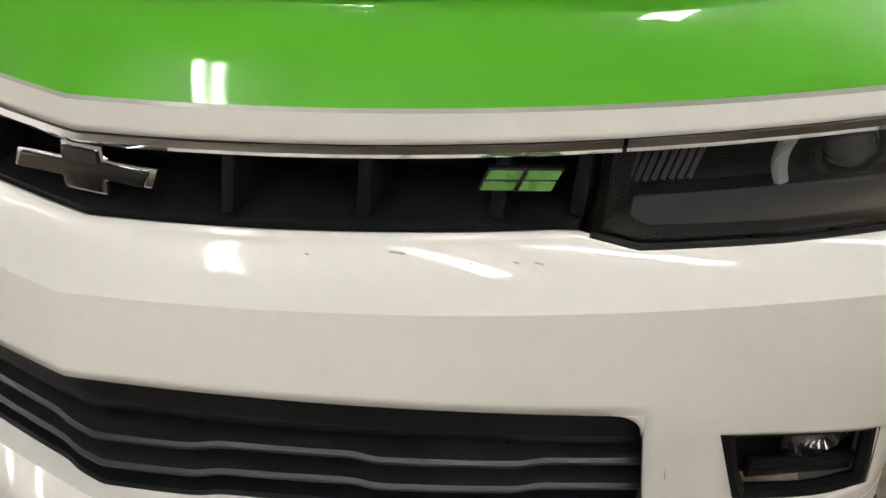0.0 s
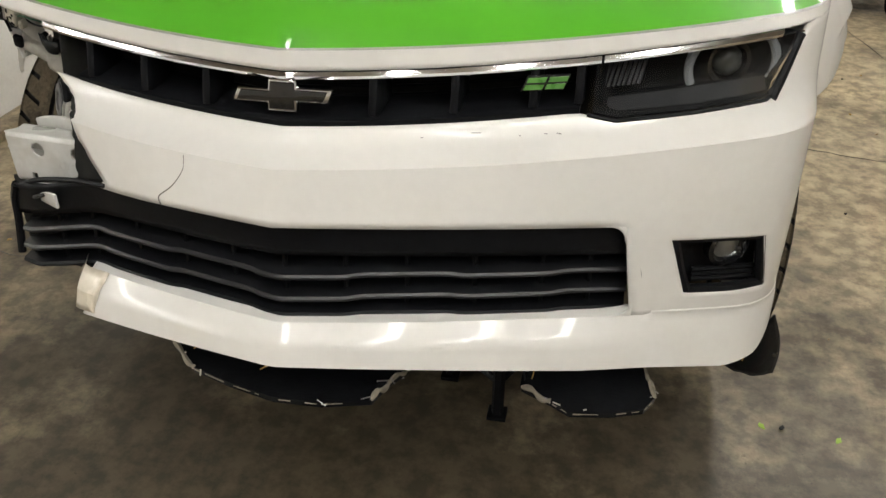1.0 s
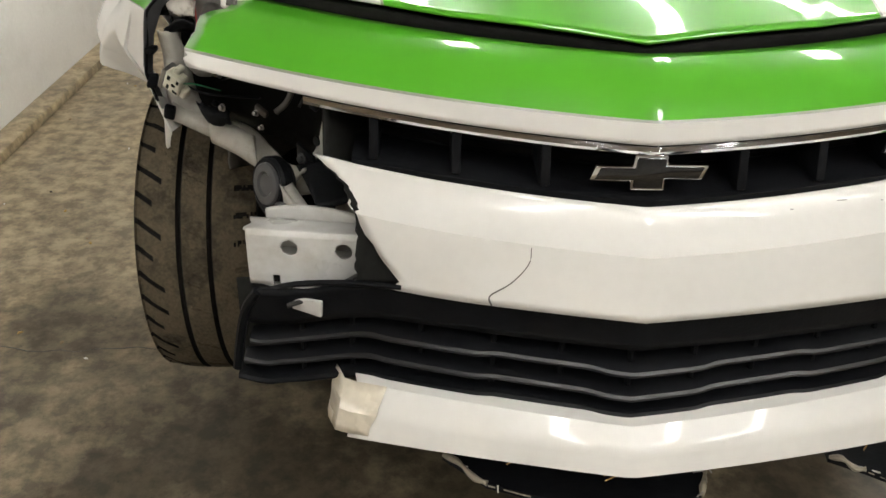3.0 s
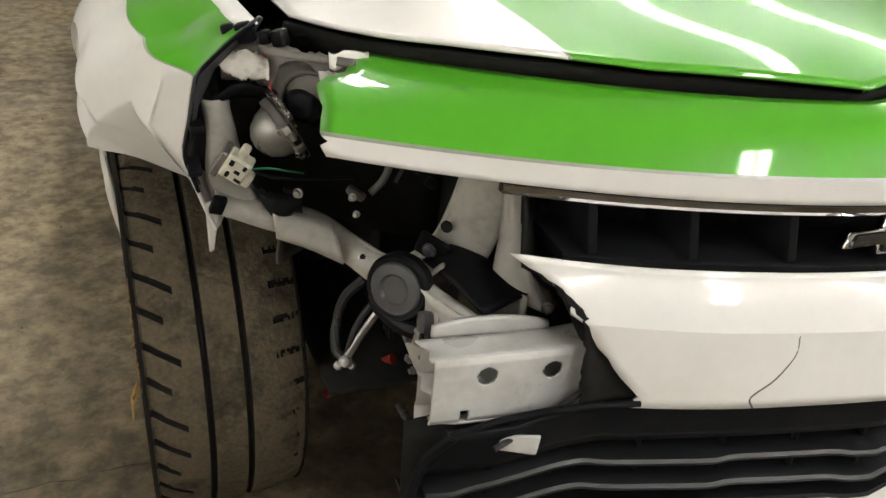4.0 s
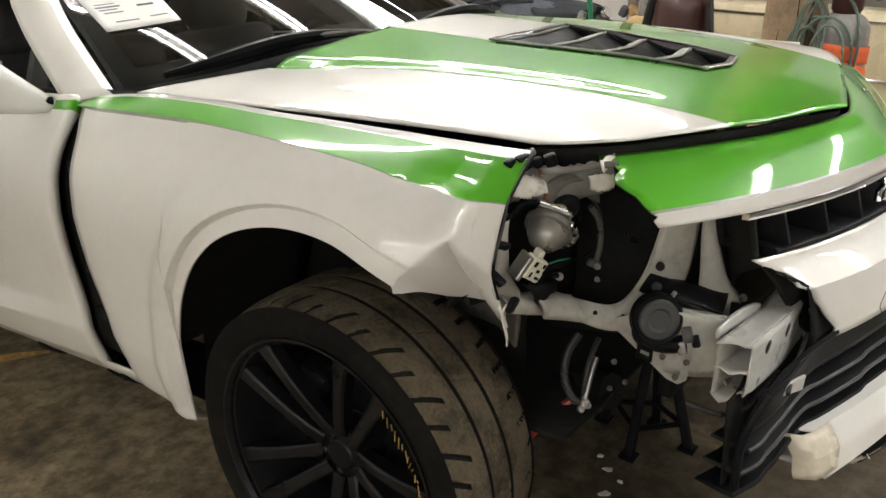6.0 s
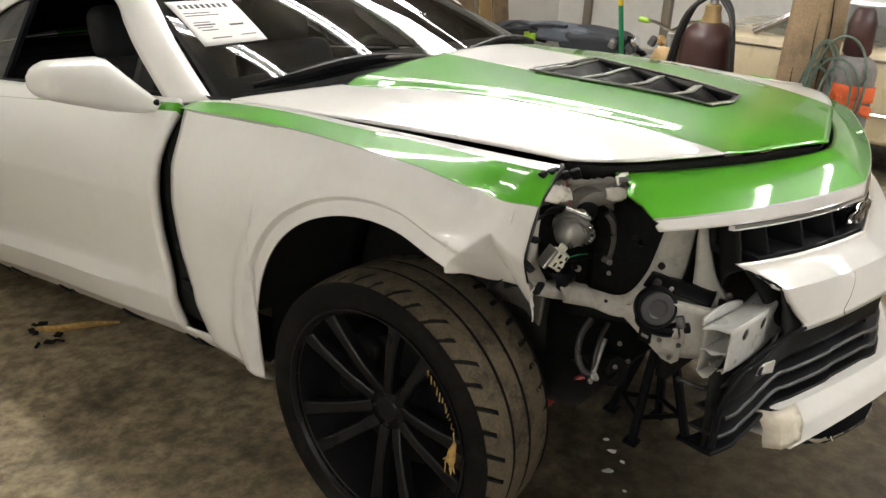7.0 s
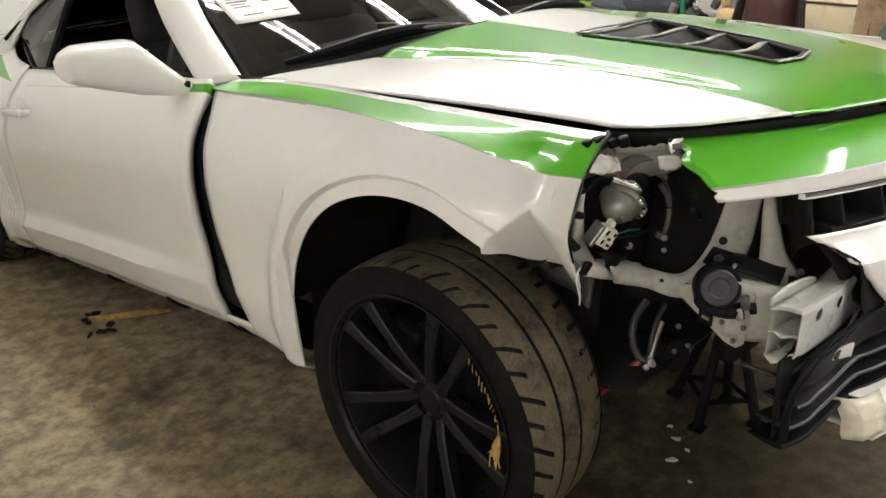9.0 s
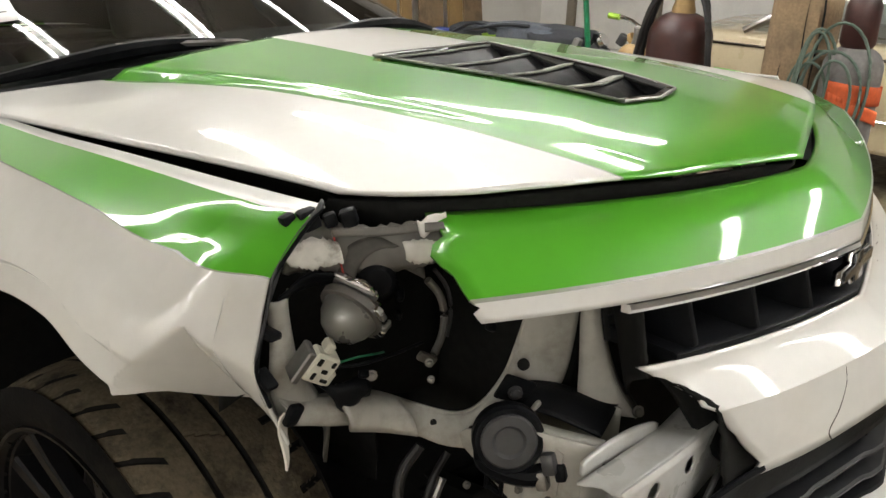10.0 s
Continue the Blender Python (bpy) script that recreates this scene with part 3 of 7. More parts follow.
def build_upper_grille():
    bm = bmesh.new()
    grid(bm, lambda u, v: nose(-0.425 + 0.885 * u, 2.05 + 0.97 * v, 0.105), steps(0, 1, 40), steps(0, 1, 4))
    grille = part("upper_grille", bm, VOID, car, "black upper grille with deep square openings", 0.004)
    for name, k in (("grille_ledge", 2.95), ("grille_header", 2.1)):
        bm = bmesh.new()
        def curve(t, k=k):
            return nose(-0.418 + 0.876 * t, k, 0.006), Vector((0, 1, 0)), Vector((0, 0, 1))
        sweep(bm, curve, [(0, -0.007), (0, 0.006), (0.006, 0.009), (0.105, 0.012), (0.105, -0.008)], 50)
        part(name, bm, BLACK, grille)
    for s in (-0.385, -0.265, -0.14, 0.14, 0.265, 0.385, 0.455):
        bm = bmesh.new()
        top, bot = nose(s, 2.08, 0.012), nose(s, 2.95, 0.004)
        mid = (top + bot) / 2 + Vector((0, 0.05, 0))
        box(bm, (0.014, 0.10, (top - bot).length + 0.006), Matrix.Translation(mid) @ Matrix.Rotation(math.atan2(top.y - bot.y, top.z - bot.z), 4, "X").inverted(), 0.003)
        part("grille_fin", bm, BLACK, grille)
    for i in range(5):
        bm = bmesh.new()
        k = 2.2 + 0.15 * i
        sweep(bm, lambda t, k=k: (nose(-0.42 + 0.87 * t, k, 0.098), Vector((0, 1, 0)), Vector((0, 0, 1))), [(0, -0.002), (0, 0.002), (0.006, 0.002), (0.006, -0.002)], 30)
        part("grille_bar", bm, BLACK, grille)
    bm = bmesh.new()
    def fbr(u, v):
        p = nose(-0.463, 2.1 + 1.1 * v, 0.012)
        q = Vector((-0.408 + 0.022 * v, 0.276 - 0.03 * v, 1.045 - 0.15 * v))
        return p.lerp(q, u) + Vector((0, 0.012 * math.sin(math.pi * u), jag(v + u, 0.004, 3)))
    grid(bm, fbr, steps(0, 1, 8), steps(0, 1, 10))
    part("grille_bracket", bm, VOID, grille, "broken black bracket at the end of the grille", 0.006)
    # cross-shaped emblem, plain
    w, h = 0.083, 0.026
    outer = [(-0.26, 1), (0.30, 1), (0.30, 0.50), (1.0, 0.50), (0.90, -0.34), (0.28, -0.34), (0.28, -1), (-0.30, -1), (-0.30, -0.50), (-1.0, -0.50), (-0.90, 0.34), (-0.28, 0.34)]
    m = Matrix.Translation(nose(0, 2.44, 0.006)) @ Matrix.Rotation(radians(-8), 4, "X")
    bm = bmesh.new()
    prism(bm, [(x * w, z * h) for x, z in outer], 0.014, m, 0.003)
    emblem = part("emblem", bm, CHROME, car, "plain cross-shaped chrome and black emblem")
    bm = bmesh.new()
    prism(bm, [(x * w * 0.93 - math.copysign(0.002, x), z * h * 0.88 - math.copysign(0.0015, z)) for x, z in outer], 0.006, m @ Matrix.Translation((0, -0.004, 0)), 0.001)
    part("emblem_face", bm, BLACK_GLOSS, emblem, "gloss black emblem face")
    # green badge: two plain slanted marks
    base = Matrix.Translation(nose(0.403, 2.38, 0.0)) @ Matrix.Rotation(radians(18), 4, "Z") @ Matrix.Rotation(radians(-6), 4, "X") @ Matrix.Scale(0.82, 4)
    bm = bmesh.new()
    prism(bm, [(-0.049, -0.015), (0.035, -0.015), (0.049, 0.015), (-0.035, 0.015)], 0.010, base, 0.002)
    badge = part("badge", bm, BLACK_GLOSS, car, "chrome-edged badge of two plain green marks")
    for x0 in (-0.021, 0.021):
        bm = bmesh.new()
        for z0, z1, xa, xb in ((0.002, 0.0115, -0.018, 0.018), (-0.0115, -0.002, -0.018, 0.018)):
            prism(bm, [(x0 + xa + z0 * 0.45, z0), (x0 + xb + z0 * 0.45, z0), (x0 + xb + z1 * 0.45, z1), (x0 + xa + z1 * 0.45, z1)], 0.003, base @ Matrix.Translation((0, -0.003, 0)))
        part("badge_mark", bm, BADGE_GREEN, badge, "green badge mark")


def loose(s, k, inset=0.0):
    """A point of the lower grille, whose torn end hangs forwards and down."""
    w = min(1, max(0, (-0.36 - s) / 0.22))
    return nose(s, k, inset) + Vector((0, -0.040, -0.022)) * w * w * (3 - 2 * w)


def dip(s):
    """The opening's foot sags in a shallow vee towards the middle of the nose."""
    return 0.085 * max(0.0, 1 - abs(s) / 0.42)


def build_lower_grille():
    bm = bmesh.new()
    grid(bm, lambda u, v: loose(-0.605 + 1.185 * u, 5.02 + 0.98 * v, 0.10 - 0.05 * max(0, 1 - u / 0.12)), steps(0, 1, 40), steps(0, 1, 4))
    g = part("lower_grille", bm, VOID, car, "black lower grille of wavy horizontal slats, loose at the torn end", 0.004)
    bm = bmesh.new()
    def fband(u, v):
        a = -0.563 - 0.03 * v
        s = a + (0.555 - a) * u
        rough = jag(u * 2, 0.008, 12) if u < 0.3 and v < 0.1 else 0
        return loose(s, 4.97 + 0.40 * v, 0.018 + 0.012 * v) + Vector((0, 0, rough))
    grid(bm, fband, steps(0, 1, 70), steps(0, 1, 5))
    part("grille_band", bm, BLACK, g, "flat black upper band of the grille", 0.006)
    for k in (5.56, 5.79, 6.0):
        bm = bmesh.new()
        def curve(t, k=k):
            a = -float(np.interp(k, (5.4, 6.0), (0.575, 0.612)))
            s = a + (0.565 - a) * t
            wave = 0.5 + 0.5 * math.tanh(5 * math.sin(s * 19 + 0.9))
            return loose(s, k + dip(s) * (k - 5) + 0.010 * wave, 0.024 - 0.005 * wave), Vector((0, 1, 0)), Vector((0, 0, 1))
        sweep(bm, curve, [(0.002, -0.0045), (0, -0.003), (0.0, 0.001), (0.004, 0.0045), (0.045, 0.007), (0.07, 0.007), (0.07, 0.002), (0.02, -0.005)], 130)
        part("grille_slat", bm, SATIN_BLACK if k < 5.9 else BLACK, g)
    for s in (-0.50, -0.42, -0.31, -0.2, -0.1, 0.0, 0.1, 0.2, 0.31, 0.42, 0.50):
        bm = bmesh.new()
        a, b = loose(s, 5.3, 0.05), loose(s, 5.98, 0.05)
        tube(bm, [a, b], 0.005, 6)
        part("grille_strut", bm, BLACK, g)
    bm = bmesh.new()
    tube(bm, bend([loose(0.567, 5.0, 0.012), loose(0.575, 5.3, 0.012), loose(0.588, 5.8, 0.012), loose(0.585, 5.99, 0.014)]), 0.009, 8)
    part("grille_end", bm, BLACK, g)
    bm = bmesh.new()
    tube(bm, bend([loose(-0.562, 4.98, 0.014), loose(-0.585, 5.2, 0.02), loose(-0.600, 5.5, 0.025), loose(-0.612, 5.9, 0.02)]), 0.008, 8)
    part("grille_end", bm, BLACK, g, "scraped loose end of the grille frame")
    # bent-back tab left on the torn side
    bm = bmesh.new()
    tube(bm, bend([loose(-0.34, 4.96, 0.01), loose(-0.42, 4.95, 0.012), loose(-0.50, 4.93, 0.02), loose(-0.54, 4.98, 0.02), loose(-0.565, 5.04, 0.03)]), 0.005, 8)
    part("grille_edge", bm, BLACK, g, "frayed black plastic edge of the grille")
    bm = bmesh.new()
    p = loose(-0.485, 5.14, 0.010)
    prism(bm, [(-0.028, -0.014), (0.024, -0.016), (0.026, 0.014), (-0.004, 0.010), (-0.024, 0.004)], 0.006, Matrix.Translation(p) @ Matrix.Rotation(radians(-24), 4, "Z"), 0.002)
    part("white_scrap", bm, BEAM, g, "small white scrap stuck in the grille")


def build_fog_lamp():
    bm = bmesh.new()
    def fr(u, v):
        return nose(0.62 + 0.19 * u + 0.035 * v, 5.13 + 0.68 * v, 0.05 + 0.03 * math.sin(math.pi * u) * math.sin(math.pi * v))
    grid(bm, fr, steps(0, 1, 10), steps(0, 1, 8))
    fog = part("fog_lamp", bm, BLACK, car, "black fog lamp pocket with a round lamp", 0.004)
    for pts in (((0.634, 5.17), (0.65, 5.5), (0.668, 5.76)), ((0.668, 5.76), (0.75, 5.765), (0.828, 5.755)), ((0.828, 5.755), (0.815, 5.5), (0.80, 5.17)), ((0.80, 5.17), (0.72, 5.17), (0.634, 5.17))):
        bm = bmesh.new()
        tube(bm, bend([nose(s, k, 0.012) for s, k in pts], 8), 0.010, 8)
        part("fog_frame", bm, BLACK, fog)
    c = nose(0.735, 5.36, 0.04)
    m = Matrix.Translation(c) @ Matrix.Rotation(radians(28), 4, "Z") @ Matrix.Rotation(radians(90), 4, "X")
    bm = bmesh.new()
    lathe(bm, [(0.040, -0.01), (0.040, 0.010), (0.033, 0.014), (0.029, 0.003), (0.026, 0.0)], 28, m)
    part("fog_ring", bm, BLACK_GLOSS, fog)
    bm = bmesh.new()
    lathe(bm, [(0.0, 0.010), (0.010, 0.009), (0.019, 0.006), (0.026, 0.0), (0.026, -0.004)], 24, m)
    part("fog_lens", bm, BOWL, fog, "small round glass fog lens")
    for i in range(3):
        bm = bmesh.new()
        tube(bm, [nose(0.675, 5.60 + 0.055 * i, 0.03), nose(0.815, 5.60 + 0.055 * i, 0.03)], 0.005, 6)
        part("fog_slat", bm, BLACK, fog)


def build_headlight():
    top = lambda s: 2.12
    low = li([0.465, 0.515, 0.64, 0.765, 0.80, 0.82], [2.97, 3.25, 3.29, 3.25, 2.4, 2.12])
    bm = bmesh.new()
    grid(bm, lambda u, v: nose(0.478 + 0.33 * u, top(0) + (low(0.478 + 0.33 * u) - 0.03 - top(0)) * v, 0.095 - 0.088 * max(abs(2 * v - 1), abs(2 * u - 1)) ** 8), steps(0, 1, 24), steps(0, 1, 12))
    hl = part("headlight", bm, BLACK, car, "intact headlamp with a round projector behind a clear cover", 0.003)
    bm = bmesh.new()
    grid(bm, lambda u, v: nose(0.47 + 0.345 * u, top(0) + (low(0.47 + 0.345 * u) - top(0)) * v, 0.002 - 0.006 * math.sin(math.pi * v)), steps(0, 1, 30), steps(0, 1, 8))
    cover = part("headlight_cover", bm, CLEAR, hl, "clear plastic headlamp cover")
    cover.visible_shadow = False
    bm = bmesh.new()
    pts = [nose(0.47 + 0.345 * u, low(0.47 + 0.345 * u), 0.0) for u in steps(0, 1, 30)]
    tube(bm, pts, 0.0035, 6)
    part("headlight_seal", bm, BLACK, hl)
    c = nose(0.69, 2.62, 0.065)
    m = Matrix.Translation(c) @ Matrix.Rotation(radians(20), 4, "Z") @ Matrix.Rotation(radians(90), 4, "X")
    bm = bmesh.new()
    lathe(bm, [(0.0, 0.018), (0.012, 0.016), (0.021, 0.010), (0.026, 0.0), (0.026, -0.02)], 28, m)
    part("projector_lens", bm, BULB, hl, "round glass projector lens")
    bm = bmesh.new()
    lathe(bm, [(0.028, -0.02), (0.031, 0.008), (0.038, 0.009), (0.040, 0.0), (0.040, -0.02)], 32, m)
    part("projector_ring", bm, BLACK_GLOSS, hl)
    for a0, a1 in ((118, 205), (-25, 62)):
        bm = bmesh.new()
        ring = [m @ Vector((0.076 * math.cos(a), 0.066 * math.sin(a), 0.020)) for a in steps(radians(a0), radians(a1), 16)]
        tube(bm, ring, 0.0075, 8)
        part("halo_ring", bm, HALO, hl, "pale translucent running-light arc")
    # ribbed inner reflector and the sloping shelf below it
    for i in range(9):
        bm = bmesh.new()
        s = 0.495 + 0.008 * i
        tube(bm, [nose(s, 2.2, 0.055), nose(s - 0.012, 2.75, 0.05)], 0.003, 5)
        part("reflector_rib", bm, GREY_PLASTIC, hl)
    bm = bmesh.new()
    grid(bm, lambda u, v: nose(0.50 + 0.27 * u, 2.95 + (low(0.50 + 0.27 * u) - 2.98) * v, 0.055 - 0.045 * v), steps(0, 1, 20), steps(0, 1, 4))
    part("lower_shelf", bm, GREY_PLASTIC, hl, "sloping dark shelf inside the headlamp")
    # thick dark outer end of the lamp
    bm = bmesh.new()
    tube(bm, [nose(0.768 + 0.038 * u, 3.24 - 1.1 * u, -0.001) for u in steps(0, 1, 12)], 0.008, 8)
    part("lamp_end", bm, BLACK, hl)
    # broken end of the wheel liner hanging under the whole corner
    bm = bmesh.new()
    p = [Vector(q) for q in ((0.80, 0.33, 0.50), (0.872, 0.37, 0.51), (0.905, 0.40, 0.338), (0.795, 0.35, 0.385))]
    grid(bm, lambda u, v: p[0].lerp(p[1], u).lerp(p[3].lerp(p[2], u), v) + Vector((0.012 * math.sin(math.pi * v), -0.02 * math.sin(math.pi * u), jag(u + v, 0.006, 4))), steps(0, 1, 10), steps(0, 1, 12))
    part("liner_end", bm, BLACK, car, "glossy black liner end hanging under the bumper corner", 0.004)


build_nose()
build_upper_grille()
build_lower_grille()
build_fog_lamp()
build_headlight()


# ---- the car: bonnet, sides, cabin ----
hood_sweep = sp([0, 0.2, 0.38, 0.5, 0.60, 0.655, 0.70, 0.76], [0, 0.054, 0.108, 0.158, 0.225, 0.295, 0.40, 0.60])


def hood_front(x):
    return 0.187 + hood_sweep(abs(x))


hood_rear = sp([0, 0.3, 0.526, 0.66, 0.755], [1.27, 1.285, 1.335, 1.43, 1.54])
hood_mid_z = sp([0.187, 0.30, 0.45, 0.9, 1.3, 1.55], [1.176, 1.206, 1.228, 1.252, 1.262, 1.262])
hood_edge_z = sp([0.187, 0.515, 1.0, 1.54], [1.178, 1.187, 1.176, 1.146])
bulge = sp([0.187, 0.42, 0.9, 1.33], [0.25, 0.325, 0.425, 0.492])
stripe = sp([0.187, 0.297, 0.8, 1.333], [0.362, 0.38, 0.452, 0.526])
hood_step = sp([0.187, 0.30, 0.60, 0.90, 1.10, 1.30, 1.55], [0, 0, 0.004, 0.008, 0.013, 0.018, 0.020])
hood_crown = sp([0.187, 0.60, 0.90, 1.10, 1.30, 1.55], [0.010, 0.011, 0.015, 0.029, 0.048, 0.050])
hood_half = sp([0.187, 0.515, 1.0, 1.54], [0.64, 0.672, 0.728, 0.755])
vent_half = li([0.44, 0.93], [0.088, 0.172])


def hood_z(x, y):
    a = abs(x)
    b, h = bulge(y), hood_half(y)
    zm, ze = hood_mid_z(y), hood_edge_z(y)
    step, crown = hood_step(y), hood_crown(y)
    if a <= b:
        return zm - crown * (a / b) ** 2
    lowz = zm - crown - step
    if a <= b + 0.022:
        return zm - crown - step * (a - b) / 0.022
    t = min(1, (a - b - 0.022) / max(0.02, h - b - 0.022))
    return lowz + (ze - lowz) * (0.35 * t + 0.65 * t * t)


def hood_point(u, v):
    """u across in knots 0..6, v from the front edge to the rear."""
    sg, a = (1 if u >= 0 else -1), abs(u)
    x = 0.3
    for _ in range(4):
        y = hood_front(x) + (hood_rear(x) - hood_front(x)) * v
        w, b, g, h = vent_half(y), bulge(y), max(stripe(y), bulge(y) + 0.040), hood_half(y)
        ks = (0, w * 0.5, w, b, b + 0.022, g, h)
        i = min(int(a), 5)
        x = ks[i] + (ks[i + 1] - ks[i]) * (a - i)
    return Vector((sg * x, y, hood_z(x, y)))


def build_hood():
    bm = bmesh.new()
    vf, vr = 0.235, 0.690
    vs = knots((0, 0.03, 2), (vf, 14), (vr, 28), (1, 20))
    half = knots((0, 2, 6), (3, 9), (4, 4), (5 - 0.06, 2), (5, 1), (6, 18))
    us = [-u for u in half[:0:-1]] + half
    def skip(u, v):
        return abs(u) < 2 and vf < v < vr
    def mats(u, v):
        a = abs(u)
        return 1 if a > 5 or (a < 2 and v > vr) else 2 if a > 4.94 else 0
    grid(bm, hood_point, us, vs, mats, skip)
    hood = part("hood", bm, [GREEN, WHITE, PIN], car, "white bonnet with wide green stripes joined ahead of a black vent", 0.004, (0, 0, 1))
    # black sheet added as the shade in the gap below the bonnet edge
    bm = bmesh.new()
    grid(bm, lambda u, v: hood_point(-6 + 12 * u, 0.0) + Vector((0, 0.016 + 0.05 * v, -0.012 - 0.06 * v)), steps(0, 1, 60), steps(0, 1, 2))
    part("hood_gap_shade", bm, VOID, hood, "black sheet standing for the dark gap under the bonnet edge", 0.006)
    # vent
    bm = bmesh.new()
    rim = [hood_point(u, vf) for u in steps(-2, 2, 8)] + [hood_point(2, v) for v in steps(vf, vr, 16)[1:]] + [hood_point(u, vr) for u in steps(2, -2, 8)[1:]] + [hood_point(-2, v) for v in steps(vr, vf, 16)[1:-1]]
    c = sum(rim, Vector()) / len(rim)
    loops = []
    for off, dz in ((0.006, 0.001), (0.004, 0.006), (-0.008, 0.006), (-0.012, -0.001), (-0.012, -0.05)):
        loops.append([bm.verts.new(p + (p - c).normalized() * off + Vector((0, 0, dz))) for p in rim])
    for a, b in zip(loops, loops[1:]):
        for i in range(len(a)):
            j = (i + 1) % len(a)
            bm.faces.new((a[i], a[j], b[j], b[i]))
    # bright line added for the light caught by the gloss black vent edge
    bead = [p + (p - c).normalized() * 0.005 + Vector((0, 0, 0.004)) for p in rim]
    vent = part("hood_vent", bm, BLACK_GLOSS, hood, "gloss black bonnet vent with cross slats")
    bm = bmesh.new()
    tube(bm, bead + bead[:1], 0.0032, 6)
    part("vent_edge_glint", bm, STEEL, hood, "thin steel bead standing for the highlight on the vent's edge")
    bm = bmesh.new()
    grid(bm, lambda u, v: hood_point(-2 + 4 * u, vf + (vr - vf) * v) + Vector((0, 0, -0.055)), steps(0, 1, 6), steps(0, 1, 8))
    part("vent_tray", bm, VOID, hood, "", 0.004)
    n = 4
    for i in range(n):
        v0 = vf + (vr - vf) * (i + 0.12) / n
        v1 = vf + (vr - vf) * (i + 0.90) / n
        bm = bmesh.new()
        def fs(u, v, v0=v0, v1=v1):
            p = hood_point(-1.9 + 3.8 * u, v0 + (v1 - v0) * v)
            return p + Vector((0, 0, -0.045 * (1 - v) ** 1.3 - 0.002))
        grid(bm, fs, steps(0, 1, 8), steps(0, 1, 8))
        part("vent_slat", bm, BLACK, hood, "", 0.006, (0, 0, 1))
        bm = bmesh.new()
        grid(bm, lambda u, v: hood_point(-1.92 + 3.84 * u, v1 - 0.004 + 0.022 * v) + Vector((0, 0, 0.003 - 0.006 * v)), steps(0, 1, 8), steps(0, 1, 3))
        part("vent_bar", bm, PIN, hood, "", 0.005, (0, 0, 1))


body_half = sp([0.46, 0.49, 0.54, 0.61, 0.75, 0.9, 1.25, 1.6, 2.4, 3.1, 3.7, 4.4, 4.8], [0.80, 0.815, 0.885, 0.935, 0.952, 0.955, 0.928, 0.925, 0.925, 0.938, 0.955, 0.93, 0.86])
ARCH = (0.80, 0.605, 0.432)
REAR_ARCH = (3.70, 0.375, 0.405)


def lean(y):
    """How much the belt and sill lines fall towards the rear of the raised car."""
    return 0.133 * max(0.0, y - 1.5)


RIDGE = 0.582


def crease(y):
    return 0.892 + 0.023 * min(1, max(0, (y - 1.63) / 1.4))


def side_x(y, z):
    h = z + lean(y)
    x = body_half(y) - (2.2 * min(1, max(0.12, (y - 0.45) / 0.14))) * max(0, h - 0.95) ** 2 - 0.5 * max(0, 0.66 - h) ** 2
    # body crease at half height and the ridge along the foot of the door
    c = crease(y) - h
    x += 0.013 * max(0, 1 - (c / 0.20 if c > 0 else -c / 0.26)) * min(1, max(0, (y - 1.0) / 0.4))
    c = RIDGE - h
    x += 0.026 * max(0, 1 - (c / 0.12 if c > 0 else -c / 0.055)) * min(1, max(0.2, (y - 1.45) / 0.6)) * min(1, max(0, (3.32 - y) / 0.16)) * min(1, max(0, (y - 1.25) / 0.1))
    for cy, cz, r in (ARCH, REAR_ARCH):
        d = math.hypot(y - cy, z - cz) - r
        if -0.05 < d < 0.16 and z > cz - 0.2:
            t = 1 - max(0, min(1, (d - 0.070) / 0.055))
            x += 0.018 * t * t * (3 - 2 * t) * (1 if cy > 2 else min(1, max(0.3, (y - 0.52) / 0.12)))
            x -= 0.014 * max(0, min(1, (0.042 - d) / 0.010)) * (1 if cy > 2 else min(1, max(0, (y - 0.56) / 0.08)))
    return x


def arch_z(y, arch):
    cy, cz, r = arch
    return cz + math.sqrt(max(0, r * r - (y - cy) ** 2))


fender_top_x = sp([0.46, 0.507, 1.0, 1.5, 1.64], [0.715, 0.718, 0.752, 0.775, 0.81])
fender_top_z = sp([0.46, 0.507, 1.0, 1.5, 1.64], [1.188, 1.186, 1.174, 1.146, 1.122])
fender_line_z = sp([0.46, 0.497, 0.59, 0.72, 0.86, 1.0, 1.15, 1.31, 1.48, 1.64], [1.114, 1.120, 1.138, 1.152, 1.157, 1.156, 1.151, 1.142, 1.129, 1.114])


door_front = li([0.40, 0.485, 0.56, 0.632, 0.70, 0.774, 0.86, 0.934, 1.02, 1.07, 1.115, 1.132, 1.16], [1.600, 1.616, 1.628, 1.638, 1.648, 1.656, 1.657, 1.656, 1.652, 1.650, 1.648, 1.648, 1.67])
fender_rear = sp([0.40, 0.448, 0.593, 0.69, 0.83, 0.97, 1.07, 1.115, 1.15], [1.475, 1.492, 1.545, 1.578, 1.590, 1.594, 1.606, 1.632, 1.640])


def fender_bottom(y):
    if y < 0.61:
        return float(np.interp(y, (0.489, 0.52, 0.545, 0.585, 0.61), (0.893, 0.899, 0.908, 0.935, 0.985)))
    if y < 1.2275:
        return arch_z(y, ARCH)
    return 0.462 + 0.02 * (y - 1.23)


